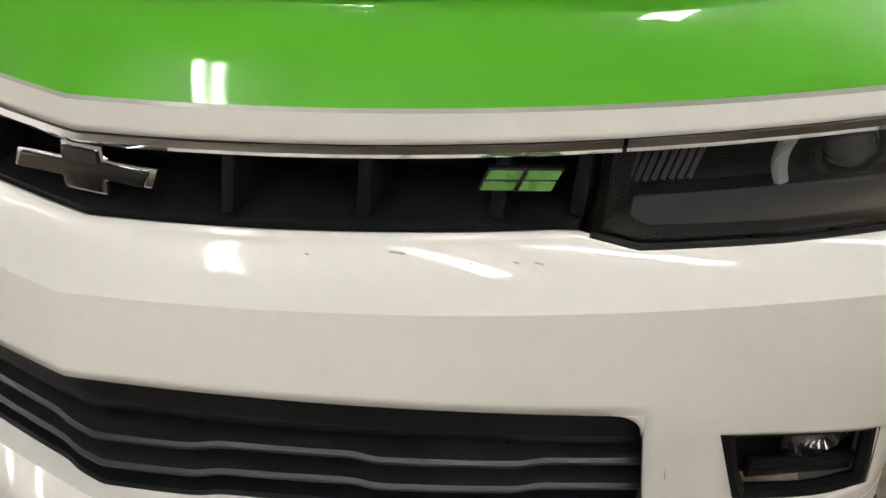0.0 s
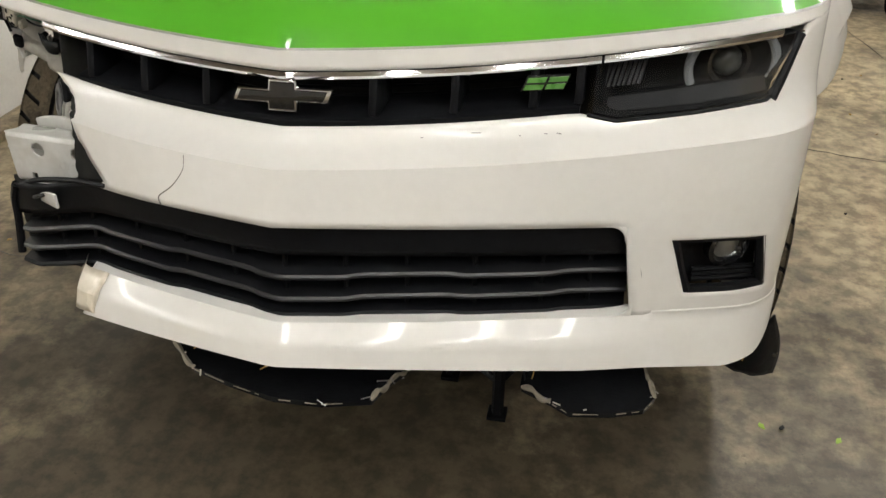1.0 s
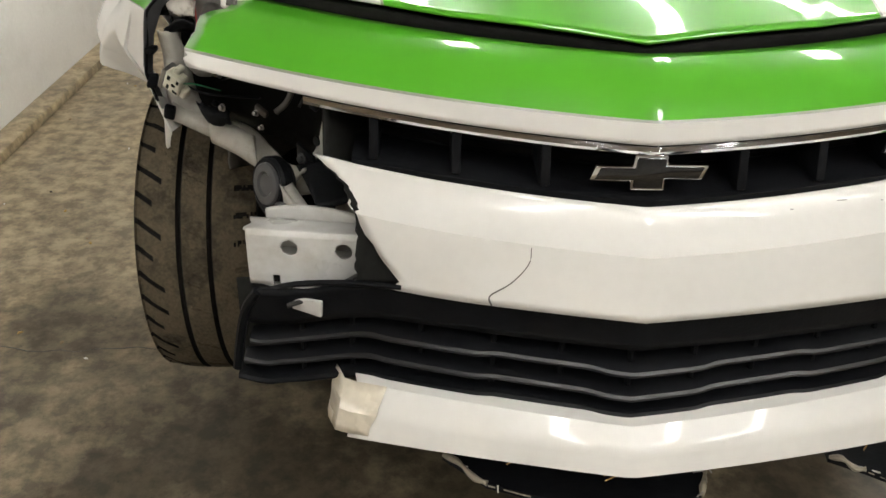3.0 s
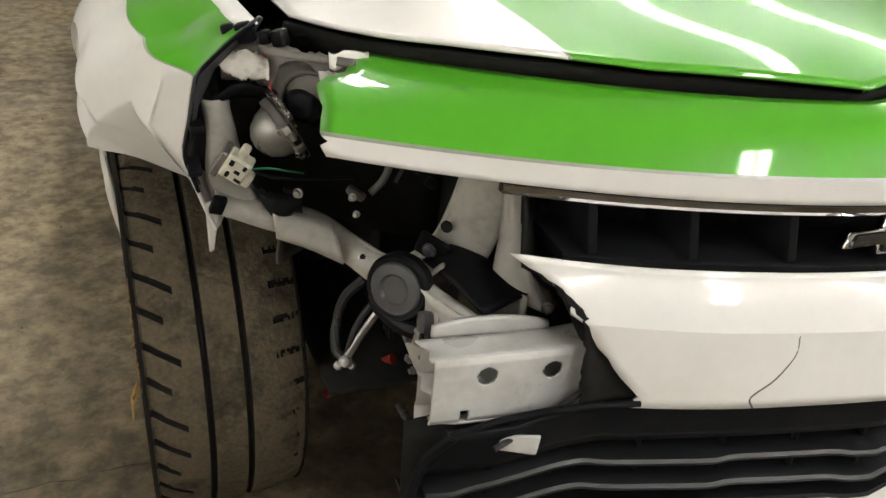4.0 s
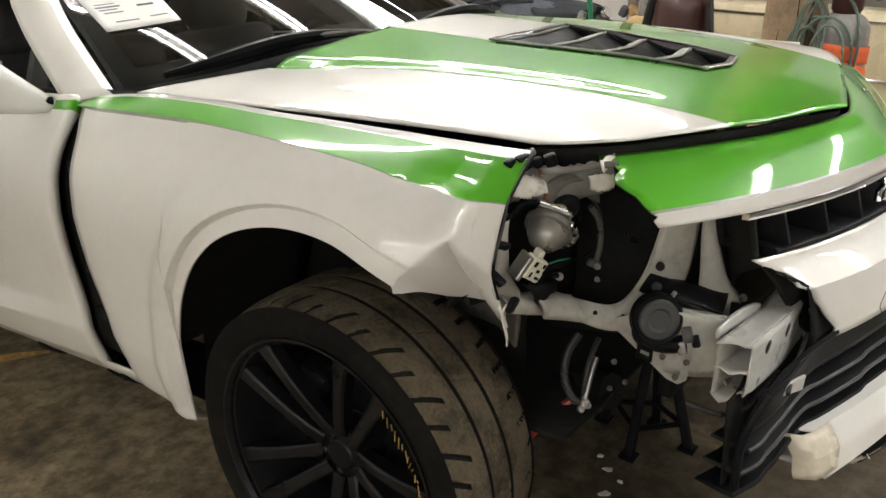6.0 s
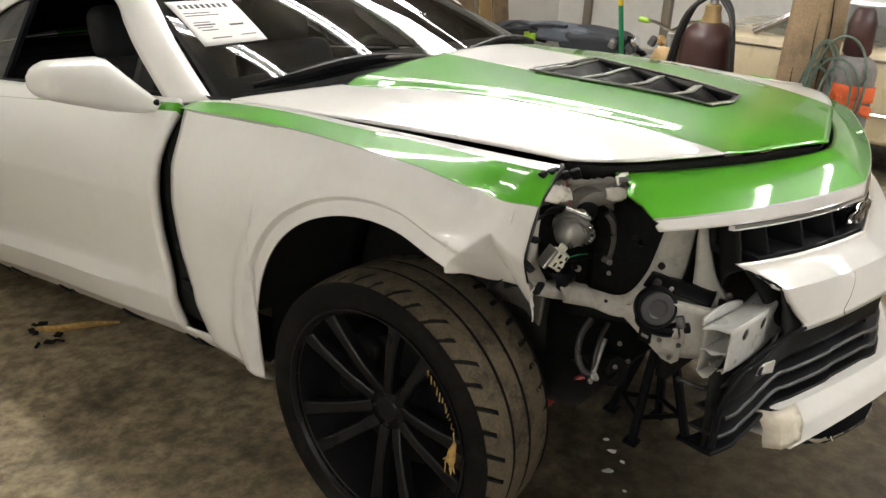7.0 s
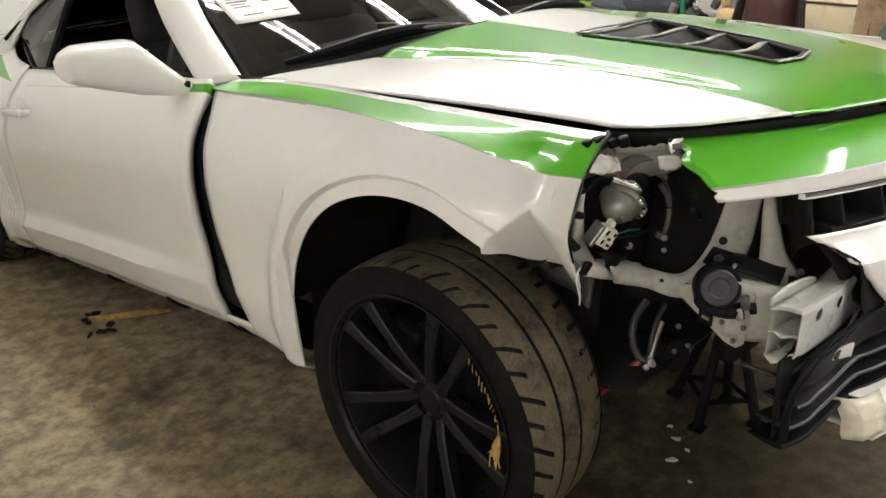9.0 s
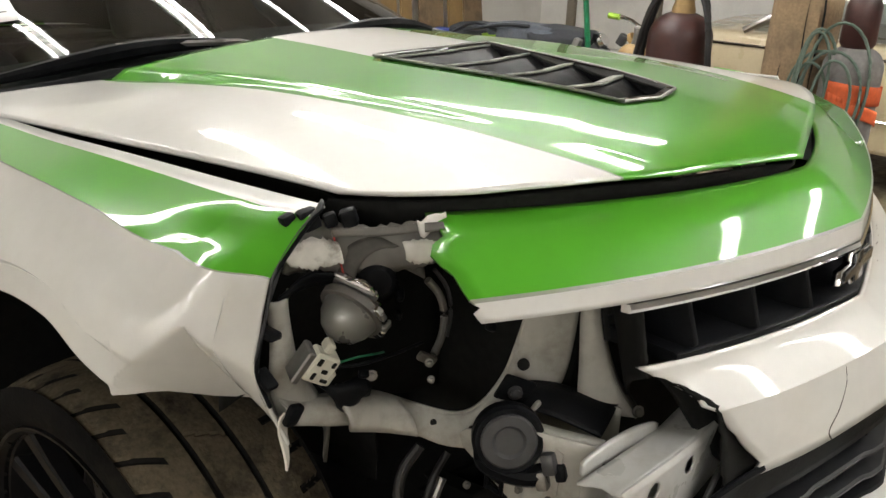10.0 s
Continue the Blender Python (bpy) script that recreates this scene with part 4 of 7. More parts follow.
def build_fender(side, damaged):
    sg = -1 if side < 0 else 1
    y0, y1 = 0.489, 1.585
    bm = bmesh.new()
    ys = knots((y0, 0.61, 40), (0.70, 9), (1.05, 30), (1.18, 20), (1.226, 16), (1.2285, 1), (1.585, 16))
    vs = knots((0, 0.06, 1), (0.30, 7), (0.306, 1), (0.50, 8), (1.0, 64))
    def fn(y, v):
        zt, zl, zb = fender_top_z(y), fender_line_z(y), fender_bottom(y)
        xl = side_x(y, zl)
        if v <= 0.30:
            t = v / 0.30
            x0 = fender_top_x(y)
            a = 0.5 * math.pi * t
            x = x0 + (xl - x0) * (0.86 * t + 0.14 * math.sin(a))
            z = zt + (zl - zt) * (0.82 * t + 0.18 * (1 - math.cos(a)))
        else:
            t = (v - 0.30) / 0.70
            z = zl + (zb - zl) * t
            x = side_x(y, z)
            if damaged:
                # fold pushed into the front lower corner
                fold = float(np.interp(y, [0.489, 0.547, 0.60, 0.615], [1.00, 1.068, 1.005, 0.955]))
                d = fold - z
                x -= float(np.interp(y, [0.489, 0.52, 0.545, 0.57, 0.60, 0.613, 0.63], [0.33, 0.70, 0.95, 1.2, 1.4, 0.7, 0])) * (0.5 * (d + math.sqrt(d * d + 0.000008)) - 0.001)
                g = max(0, 1 - (1.60 - y) / 0.12)
                x += 0.006 * g * math.sin(9 * z) - 0.016 * g * g
        if damaged and v <= 0.30:
            dent = math.exp(-(((y - 0.58) / 0.05) ** 2 + ((v - 0.2) / 0.08) ** 2))
            x -= 0.006 * dent
            z -= 0.009 * dent
        yy = y
        if y < 0.52:
            yy += 0.0 if z > 1.12 else 0.01 * math.sin((1.12 - z) * 14)
        # rear edge runs forwards towards the sill
        r = max(0, (y - 1.32) / 0.265)
        yy += r * (fender_rear(z) - 1.585 if damaged else door_front(z) - 1.597)
        return Vector((sg * x, yy, z))
    def mats(u, v):
        return 1 if 0.06 < v < 0.30 else 2 if 0.30 < v < 0.306 else 0
    grid(bm, fn, ys, vs, mats)
    ob = part("front_fender", bm, [WHITE, GREEN, PIN], car, "crumpled white front fender with a green top stripe" if damaged else "white front fender with a green top stripe", 0.005, (sg, 0, 0.3), 24)
    bm = bmesh.new()
    cy, cz, r = ARCH
    def fl(u, v):
        a = radians(4 + 101 * u)
        y, z = cy + 0.02 + (r + 0.03) * math.cos(a), cz + (r + 0.03) * math.sin(a)
        zmax = 1.10
        z = min(z, zmax)
        return Vector((sg * (0.915 - 0.40 * v), y, z + 0.004 * math.sin(40 * u)))
    grid(bm, fl, steps(0, 1, 40), steps(0, 1, 6))
    part("wheel_arch_liner", bm, VOID, ob, "black plastic wheel arch liner", 0.004)
    if damaged:
        bm = bmesh.new()
        def strip(u, v):
            p = fn(y0, 0.01 + 0.80 * u)
            w = float(np.interp(u, (0, 0.1, 0.38, 0.55, 1), (0.012, 0.026, 0.024, 0.012, 0.008)))
            return p + Vector((0.002 + w * v, -0.003 + 0.016 * v + 0.004 * math.sin(9 * u), 0.004 * math.sin(math.pi * v)))
        grid(bm, strip, steps(0, 1, 40), steps(0, 1, 4))
        part("bent_flange", bm, GREY_PLASTIC, ob, "bent dark grey inner flange of the fender edge", 0.003)
        bm = bmesh.new()
        tube(bm, [fn(y0, 0.02 + 0.8 * t) + Vector((0.004, 0.0, 0)) for t in steps(0, 1, 30)], 0.003, 6)
        part("flange_bead", bm, BLACK, ob)
        for t in (0.52, 0.70):
            bm = bmesh.new()
            p = fn(y0, t) + Vector((0.012, -0.002, 0))
            box(bm, (0.018, 0.010, 0.030), Matrix.Translation(p) @ Matrix.Rotation(t * 3, 4, "X"), 0.003)
            part("flange_clip", bm, BLACK, ob)
        bm = bmesh.new()
        a = fn(y0, 0.96)
        def ftab(u, v):
            return a + Vector((-0.004 + 0.022 * u * (1 - 0.75 * v), -0.003 + 0.006 * math.sin(5 * v) + 0.004 * u, 0.034 - 0.075 * v + jag(u + v * 2, 0.004, 6)))
        grid(bm, ftab, steps(0, 1, 6), steps(0, 1, 12))
        part("bent_tab", bm, WHITE_SCUFFED, ob, "torn white metal tab hanging from the fender", 0.003)
        lump("tab_clip", (0.020, 0.012, 0.030), a + Vector((0.012, -0.008, 0.030)), (0.3, 0.3, 0), BLACK, ob)
    return ob


def build_doors(side):
    sg = side
    damaged = sg < 0
    y0, y1 = 1.645, 3.02
    def edge(z):
        return door_front(z)
    def fn(u, v):
        top, s1, zb = 1.158 + 0.024 * u, 1.1290 + 0.019 * max(0, 1 - u / 0.66), 0.475
        h = float(np.interp(v, (0, 0.05, 0.08, 0.4, 0.8, 0.88, 1), (top, s1, 1.1270, 0.892 + 0.023 * u, RIDGE + 0.055, RIDGE, zb)))
        ya = edge(h)
        y = ya + (y1 - ya) * u
        z = h - lean(y)
        x = side_x(y, z)
        if damaged:
            x += 0.006 * noise.noise(Vector((y * 2.2, z * 3, 2))) + 0.006 * math.exp(-((u / 0.10) ** 2)) * math.exp(-(((h - 0.78) / 0.22) ** 2))
        return Vector((sg * x, y, z))
    bm = bmesh.new()
    vs = knots((0, 0.05, 3), (0.08, 1), (0.385, 8), (0.4, 1), (0.415, 1), (0.8, 9), (0.87, 4), (0.88, 1), (0.89, 1), (1, 5))
    def mats(u, v):
        return 0 if not 0.05 < v < 0.08 or u > 0.93 else 1 if u < 0.62 else 2
    grid(bm, fn, steps(0, 1, 44), vs, mats)
    door = part("door", bm, [WHITE, GREEN, PIN], car, "white door with a dented front edge and a thin green line" if damaged else "white door with a thin green line", 0.02, (sg, 0, 0), inner=CLOTH)
    # handle
    bm = bmesh.new()
    p = fn(0.885, 0.205)
    lathe(bm, [(0.0, 0.001), (0.030, 0.0015), (0.042, 0.004), (0.046, 0.003), (0.048, 0.0)], 24, Matrix.Translation(p) @ Matrix.Rotation(radians(90 * sg), 4, "Y"))
    part("handle_cup", bm, WHITE, door, "round dished cup behind the handle")
    bm = bmesh.new()
    box(bm, (0.020, 0.19, 0.030), Matrix.Translation(p + Vector((sg * 0.030, 0.025, -0.004))) @ Matrix.Rotation(radians(-7), 4, "X"), 0.009)
    for dy in (-0.062, 0.112):
        box(bm, (0.030, 0.022, 0.022), Matrix.Translation(p + Vector((sg * 0.014, dy, -0.004 - 0.123 * (dy - 0.025)))), 0.006)
    part("door_handle", bm, WHITE, door, "white pull handle")
    if damaged:
        bm = bmesh.new()
        def fg(u, v):
            h = 1.10 + (0.50 - 1.10) * v
            a = edge(h)
            return Vector((sg * (side_x(a, h) - 0.035), a - 0.15 + 0.20 * u, h))
        grid(bm, fg, steps(0, 1, 4), steps(0, 1, 20))
        part("hinge_pillar", bm, VOID, car, "dark hinge pillar showing through the widened door gap", 0.004)
        for v in (0.2, 0.38, 0.62, 0.82):
            bm = bmesh.new()
            h = 1.10 - 0.6 * v
            box(bm, (0.03, 0.05, 0.035), Matrix.Translation((sg * 0.885, edge(h) - 0.035, h)), 0.006)
            part("door_hinge", bm, BLACK, door)
    # sill under the door
    bm = bmesh.new()
    def fr(u, v):
        y = 1.30 + 2.02 * u
        h = 0.485 - 0.085 * v
        z = h - lean(y) - (0.02 * (1 - min(1, u * 6)) if v > 0.5 else 0)
        return Vector((sg * (side_x(y, z) - 0.008 - 0.06 * v * v), y, z + (jag(u * 3, 0.010, 21) if v > 0.8 else 0)))
    grid(bm, fr, steps(0, 1, 60), steps(0, 1, 5), lambda u, v: 0)
    part("sill", bm, WHITE_SCUFFED, car, "scraped white sill with dark chips along its edge", 0.006, (sg, 0, 0))
    if damaged:
        for u, l in ((0.12, 0.10), (0.30, 0.16), (0.52, 0.12), (0.72, 0.22), (0.85, 0.12), (0.93, 0.16)):
            bm = bmesh.new()
            pts = [fr(u + 0.05 * (l / 0.1) * t, 0.62 + 0.2 * math.sin(9 * t + u * 20)) + Vector((sg * 0.003, 0, 0)) for t in steps(0, 1, 10)]
            tube(bm, pts, 0.006, 6, taper=lambda t: 0.4 + 1.1 * math.sin(t * 3.1))
            part("paint_chip", bm, BLACK, car)


quarter_belt = sp([3.0, 3.2, 3.45, 3.8, 4.3, 4.75], [1.190, 1.220, 1.285, 1.300, 1.28, 1.22])


def build_quarter(sg):
    cy, cz, r = REAR_ARCH
    bm = bmesh.new()
    ys = knots((3.028, cy - r, 10), (cy - r + 0.02, 4), (cy - 0.25, 8), (cy + 0.25, 10), (cy + r - 0.02, 8), (cy + r, 4), (4.72, 8))
    def fn(y, v):
        zt = quarter_belt(y) - lean(y)
        zb = arch_z(y, REAR_ARCH) if abs(y - cy) < r else 0.475 - lean(y)
        zb = max(zb, 0.475 - lean(y)) if abs(y - cy) >= r else max(zb, 0.30)
        # the stripe widens from a tip behind the door
        za = min(zt - 0.001, float(np.interp(y, (3.03, 3.09, 3.55, 4.8), (1.138, 1.140, 1.278, 1.29))) - lean(y))
        zc = float(np.interp(y, (3.03, 3.09, 3.75, 4.8), (1.137, 1.139, 1.218, 1.22))) - lean(y)
        z = float(np.interp(v, (0, 0.08, 0.2, 1), (zt, za, zc, min(zb, zc - 0.002))))
        return Vector((sg * side_x(y, z), y, z))
    grid(bm, fn, ys, knots((0, 0.08, 3), (0.2, 3), (1, 22)), lambda y, v: 1 if 0.08 < v < 0.2 and y > 3.06 else 0)
    q = part("quarter_panel", bm, [WHITE, GREEN], car, "white rear quarter panel with a green stripe and gill marks", 0.006, (sg, 0, 0), inner=CLOTH)
    for i in range(3):
        bm = bmesh.new()
        ya = 3.10 + 0.035 * i
        pts = []
        for t in steps(0, 1, 8):
            y, h = ya + 0.10 * (1 - t) - 0.0, 0.60 + 0.27 * t
            y = ya + 0.09 * t
            z = h - lean(y)
            pts.append(Vector((sg * (side_x(y, z) + 0.001), y, z)))
        tube(bm, pts, 0.005, 6)
        part("gill", bm, WHITE, q)
    bm = bmesh.new()
    grid(bm, lambda u, v: Vector((sg * (0.92 - 0.4 * v), cy + (r + 0.02) * math.cos(math.pi * u), cz + (r + 0.02) * math.sin(math.pi * u))), steps(0, 1, 24), steps(0, 1, 4))
    part("wheel_arch_liner", bm, VOID, q, "", 0.004)


roof_rail = path3([(0.795, 1.605, 1.122), (0.735, 1.86, 1.245), (0.665, 2.10, 1.365), (0.625, 2.35, 1.405), (0.61, 2.7, 1.385), (0.625, 3.0, 1.315), (0.70, 3.30, 1.15), (0.78, 3.52, 0.985)])
screen_low = sp([0, 0.35, 0.6, 0.76], [1.30, 1.36, 1.46, 1.60])
screen_low_z = sp([0, 0.4, 0.76], [1.235, 1.215, 1.145])


def screen_point(u, v):
    """u from -1 to 1 across, v from the cowl to the roof."""
    sg, a = (1 if u >= 0 else -1), abs(u)
    p0 = Vector((0.765 * a, screen_low(0.765 * a), screen_low_z(0.765 * a)))
    p1 = Vector((0.625 * a, 2.06 + 0.13 * a * a, 1.462 - 0.075 * a * a))
    p = p0.lerp(p1, v) + Vector((0, -0.006, 0.014)) * math.sin(math.pi * v)
    return Vector((sg * p.x, p.y, p.z))


def frail_in(u, v):
    p = roof_rail(u)
    return p + Vector((-0.03 - 0.10 * v, 0.0, 0.0 - 0.05 * (1 - v) - 0.12 * max(0, (u - 0.8) / 0.2)))


def build_cabin():
    bm = bmesh.new()
    grid(bm, lambda u, v: screen_point(u, v), steps(-0.985, 0.985, 40), steps(0.0, 1, 16))
    ws = part("windscreen", bm, SCREEN, car, "large raked windscreen reflecting the tube lights", 0.0, (0, -1, 1))
    ws.visible_shadow = False
    bm = bmesh.new()
    for a, b in ((-1.0, -0.93), (0.93, 1.0)):
        grid(bm, lambda u, v: screen_point(u, v) + Vector((0, 0.002, -0.003)), steps(a, b, 3), steps(0, 1, 16))
    grid(bm, lambda u, v: screen_point(u, v) + Vector((0, 0.002, -0.003)), steps(-0.93, 0.93, 30), steps(0.93, 1.0, 2))
    grid(bm, lambda u, v: screen_point(u, v) + Vector((0, 0.002, -0.003)), steps(-0.93, 0.93, 30), steps(0.0, 0.11, 3))
    part("screen_border", bm, VOID, ws, "black border band of the windscreen")
    # sheet of paper with unreadable writing against the windscreen
    def on_sheet(a, c, lift=0.004):
        top_u, top_v = -0.96 + 0.24 * a, 0.76 - 0.08 * a
        low_u, low_v = -0.94 + 0.20 * a, 0.34 - 0.02 * a
        return screen_point(top_u + (low_u - top_u) * c, top_v + (low_v - top_v) * c) + Vector((0, -0.3, 0.95)) * lift
    sheet = thing("paper_sheet", screen_point(-0.84, 0.54), "white printed sheet with unreadable writing on the windscreen", "paper")
    bm = bmesh.new()
    grid(bm, on_sheet, steps(0, 1, 10), steps(0, 1, 10))
    part("sheet", bm, PAPER, sheet, "", 0.0008)
    def bar(a0, a1, c0, c1, mt=INK):
        bm = bmesh.new()
        grid(bm, lambda u, v: on_sheet(a0 + (a1 - a0) * u, c0 + (c1 - c0) * v, 0.0055), steps(0, 1, 3), steps(0, 1, 2))
        part("print_line", bm, mt, sheet, "dark bar of unreadable print")
    for i in range(9):
        bar(0.12 + 0.085 * i, 0.12 + 0.085 * i + 0.05, 0.10, 0.20)
    for a0, a1, c0, c1 in ((0.1, 0.5, 0.30, 0.32), (0.1, 0.6, 0.36, 0.38), (0.12, 0.38, 0.52, 0.54), (0.10, 0.42, 0.57, 0.60), (0.12, 0.36, 0.63, 0.65), (0.15, 0.4, 0.69, 0.71), (0.62, 0.84, 0.60, 0.64), (0.66, 0.90, 0.84, 0.86), (0.2, 0.5, 0.86, 0.88)):
        bar(a0, a1, c0, c1, GREY_PLASTIC)
    # cowl and wipers
    bm = bmesh.new()
    def fcowl(u, v):
        x = -0.755 + 1.51 * u
        a = hood_rear(abs(x)) - 0.03
        b = screen_low(abs(x)) + 0.05
        return Vector((x, a + (b - a) * v, screen_low_z(abs(x)) - 0.015 - 0.012 * math.sin(math.pi * v)))
    grid(bm, fcowl, steps(0, 1, 40), steps(0, 1, 4))
    part("cowl", bm, BLACK, car, "black cowl below the windscreen", 0.004, (0, 0, 1))
    for u0, u1, v0 in ((-0.90, -0.30, 0.015), (-0.02, 0.74, 0.015)):
        bm = bmesh.new()
        pts = [screen_point(u0 + (u1 - u0) * t, v0 + 0.03 * math.sin(math.pi * t)) + Vector((0, -0.015, 0.012)) for t in steps(0, 1, 16)]
        tube(bm, pts, 0.015, 8, taper=lambda t: 0.5 + 0.7 * math.sin(t * 3.14))
        wiper = part("wiper", bm, BLACK, car, "black wiper blade resting at the windscreen base")
        bm = bmesh.new()
        q = screen_point(u1, v0) + Vector((0, -0.03, 0.015))
        tube(bm, [q + Vector((0.05, -0.03, -0.01)), q, pts[8] + Vector((0, 0, 0.012))], 0.007, 6)
        part("wiper_arm", bm, STEEL, wiper)
    # roof
    bm = bmesh.new()
    def fr(u, v):
        t = 0.315 + 0.40 * v
        e = roof_rail(t)
        sgn, a = (1 if u >= 0 else -1), abs(u)
        c = Vector((0, e.y - 0.02, e.z + 0.055 + 0.015 * math.sin(math.pi * v)))
        if v < 0.001:
            return screen_point(u, 1.0)
        return Vector((sgn * e.x * a, c.y + (e.y - c.y) * a * a, c.z + (e.z - c.z) * a ** 2.4))
    grid(bm, fr, steps(-1, 1, 24), steps(0, 1, 14))
    part("roof", bm, WHITE, car, "white roof", 0.006, (0, 0, 1), inner=CLOTH)
    # rear window and boot
    bm = bmesh.new()
    def frw(u, v):
        e = roof_rail(0.715 + 0.285 * v)
        sgn, a = (1 if u >= 0 else -1), abs(u)
        return Vector((sgn * e.x * a * 0.97, e.y + 0.02 * (1 - a), e.z + 0.055 * (1 - a ** 2.4)))
    grid(bm, frw, steps(-1, 1, 20), steps(0, 1, 10))
    part("rear_window", bm, BLACK_GLOSS, car, "dark rear window", 0.0, (0, 0, 1))
    bm = bmesh.new()
    def fd(u, v):
        y = 3.50 + 1.24 * v
        zt = quarter_belt(y) - lean(y)
        return Vector((u * (side_x(y, zt)), y, zt + 0.03 * (1 - abs(u) ** 2.5)))
    grid(bm, fd, steps(-1, 1, 20), steps(0, 1, 10), lambda u, v: 1 if abs(u) < 0.45 else 0)
    part("boot_lid", bm, [WHITE, GREEN], car, "white boot lid with a green stripe", 0.006, (0, 0, 1), inner=CLOTH)
    bm = bmesh.new()
    def fback(u, v):
        zt, zb = 1.15 - lean(4.74), 0.50 - lean(4.74)
        z = zt + (zb - zt) * v
        return Vector((u * side_x(4.72, z), 4.72 + 0.10 * (1 - abs(u) ** 3) * (0.6 + 0.4 * math.sin(math.pi * v)), z))
    grid(bm, fback, steps(-1, 1, 20), steps(0, 1, 8))
    part("rear_bumper", bm, WHITE, car, "white rear bumper", 0.006, (0, 1, 0))
    bm = bmesh.new()
    grid(bm, lambda u, v: Vector((u * 0.60, 2.12 + 0.95 * v, roof_rail(0.315 + 0.38 * v).z + 0.055 * (1 - u * u) - 0.022)), steps(-1, 1, 12), steps(0, 1, 8))
    part("headliner", bm, CLOTH, car, "dark headliner", 0.006)
    bm = bmesh.new()
    grid(bm, lambda u, v: Vector((u * 0.74, 3.38 + 0.45 * v, 1.00 - 0.02 * v)), steps(-1, 1, 8), steps(0, 1, 4))
    part("parcel_shelf", bm, CLOTH, car, "dark parcel shelf", 0.01)
    bm = bmesh.new()
    grid(bm, lambda u, v: Vector((u * 0.74, 3.40, 0.35 + 0.66 * v)), steps(-1, 1, 8), steps(0, 1, 4))
    part("rear_bulkhead", bm, CLOTH, car, "", 0.01)
    for sg in (-1, 1):
        # pillar and rail strip from the fender over the door to the rear
        bm = bmesh.new()
        def frail(u, v):
            p = roof_rail(u)
            q = Vector((1, 0, 0)) if u < 0.3 else Vector((1, 0, -0.2))
            w = 0.062 + 0.17 * max(0, (u - 0.80) / 0.2)
            k = max(0, min(1, (0.42 - u) / 0.2))
            top = p + Vector((-0.020, -0.010, 0.014))
            low = p + Vector((0.045, 0.105 * k, -w * (1 - k) - 0.02 * k))
            m_ = top.lerp(low, v) + Vector((0.014, -0.004, 0.010)) * math.sin(math.pi * v)
            return Vector((sg * m_.x, m_.y, m_.z))
        grid(bm, frail, steps(0, 1, 60), steps(0, 1, 6))
        part("pillar_rail", bm, WHITE, car, "white windscreen pillar and roof rail", 0.008, (sg, 0, 0.5), inner=CLOTH)
        # side glass
        def fglass(u, v):
            t = 0.04 + 0.86 * u
            k = max(0, min(1, (0.42 - t) / 0.2))
            p = roof_rail(t) + Vector((0.03, 0.095 * k, -0.055 * (1 - k) - 0.02 * k))
            y = 1.78 + 1.54 * u
            h = 1.160 + 0.022 * u + 0.09 * max(0, (u - 0.78) / 0.22)
            low = Vector((side_x(y, h - lean(y)) - 0.02, y, h - lean(y)))
            q = low.lerp(p, v)
            return Vector((sg * q.x, q.y, q.z))
        bm = bmesh.new()
        grid(bm, fglass, steps(0.70, 1, 12), steps(0, 1, 8))
        g = part("quarter_glass", bm, SMOKE if sg < 0 else DARKGLASS, car, "dark rear quarter window", 0.0, (sg, 0, 0))
        g.visible_shadow = False
        if sg > 0:
            bm = bmesh.new()
            grid(bm, fglass, steps(0.03, 0.70, 16), steps(0, 1, 8))
            g = part("door_glass", bm, DARKGLASS, car, "closed dark door window")
            g.visible_shadow = False
        bm = bmesh.new()
        def ftrim(u, v):
            y = 1.62 + 1.90 * u
            z = 1.10 - lean(y) - 0.55 * v
            return Vector((sg * (side_x(y, z) - 0.045), y, z))
        grid(bm, ftrim, steps(0, 1, 20), steps(0, 1, 4))
        part("inner_trim", bm, CLOTH, car, "dark door and side trim", 0.01)
        bm = bmesh.new()
        grid(bm, lambda u, v: Vector((frail_in(u, v).x * sg, frail_in(u, v).y, frail_in(u, v).z)), steps(0.30, 1, 24), steps(0, 1, 3))
        part("inner_rail", bm, CLOTH, car, "dark headliner edge", 0.006)
        bm = bmesh.new()
        pts = [fglass(u, 0.0) + Vector((sg * 0.004, 0, 0.004)) for u in steps(0, 1, 40)]
        tube(bm, pts, 0.008, 6)
        part("window_trim", bm, BLACK, car, "black window trim")
        bm = bmesh.new()
        tube(bm, [fglass(0.70, v) for v in steps(0, 1, 8)], 0.014, 6)
        part("window_trim", bm, BLACK, car)
        bm = bmesh.new()
        pts = [fglass(u, 1.0) for u in steps(0, 1, 40)]
        tube(bm, pts, 0.009, 6)
        part("window_trim", bm, BLACK, car)
        bm = bmesh.new()
        grid(bm, lambda u, v: fglass(0.02 + 0.10 * u, v * (0.9 - 0.1 * u)), steps(0, 1, 4), steps(0, 1, 8))
        part("mirror_patch", bm, BLACK, car, "black triangular patch behind the mirror", 0.006)
        if sg > 0:
            continue
        # mirror
        bm = bmesh.new()
        mirror_top = li([0, 0.22, 0.43, 0.50, 0.86, 0.96, 1.0], [1.094, 1.165, 1.236, 1.243, 1.238, 1.222, 1.202])
        mirror_low = li([0, 0.22, 0.45, 0.85, 0.96, 1.0], [1.082, 1.085, 1.098, 1.138, 1.152, 1.172])
        half_y = sp([0, 0.2, 0.5, 0.8, 0.95, 1.0], [0.020, 0.040, 0.062, 0.066, 0.045, 0.012])
        root, tip = Vector((0.815, 1.765, 0)), Vector((1.158, 1.86, 0))
        along = (tip - root).normalized()
        across = Vector((along.y, -along.x, 0)).normalized()
        rings = []
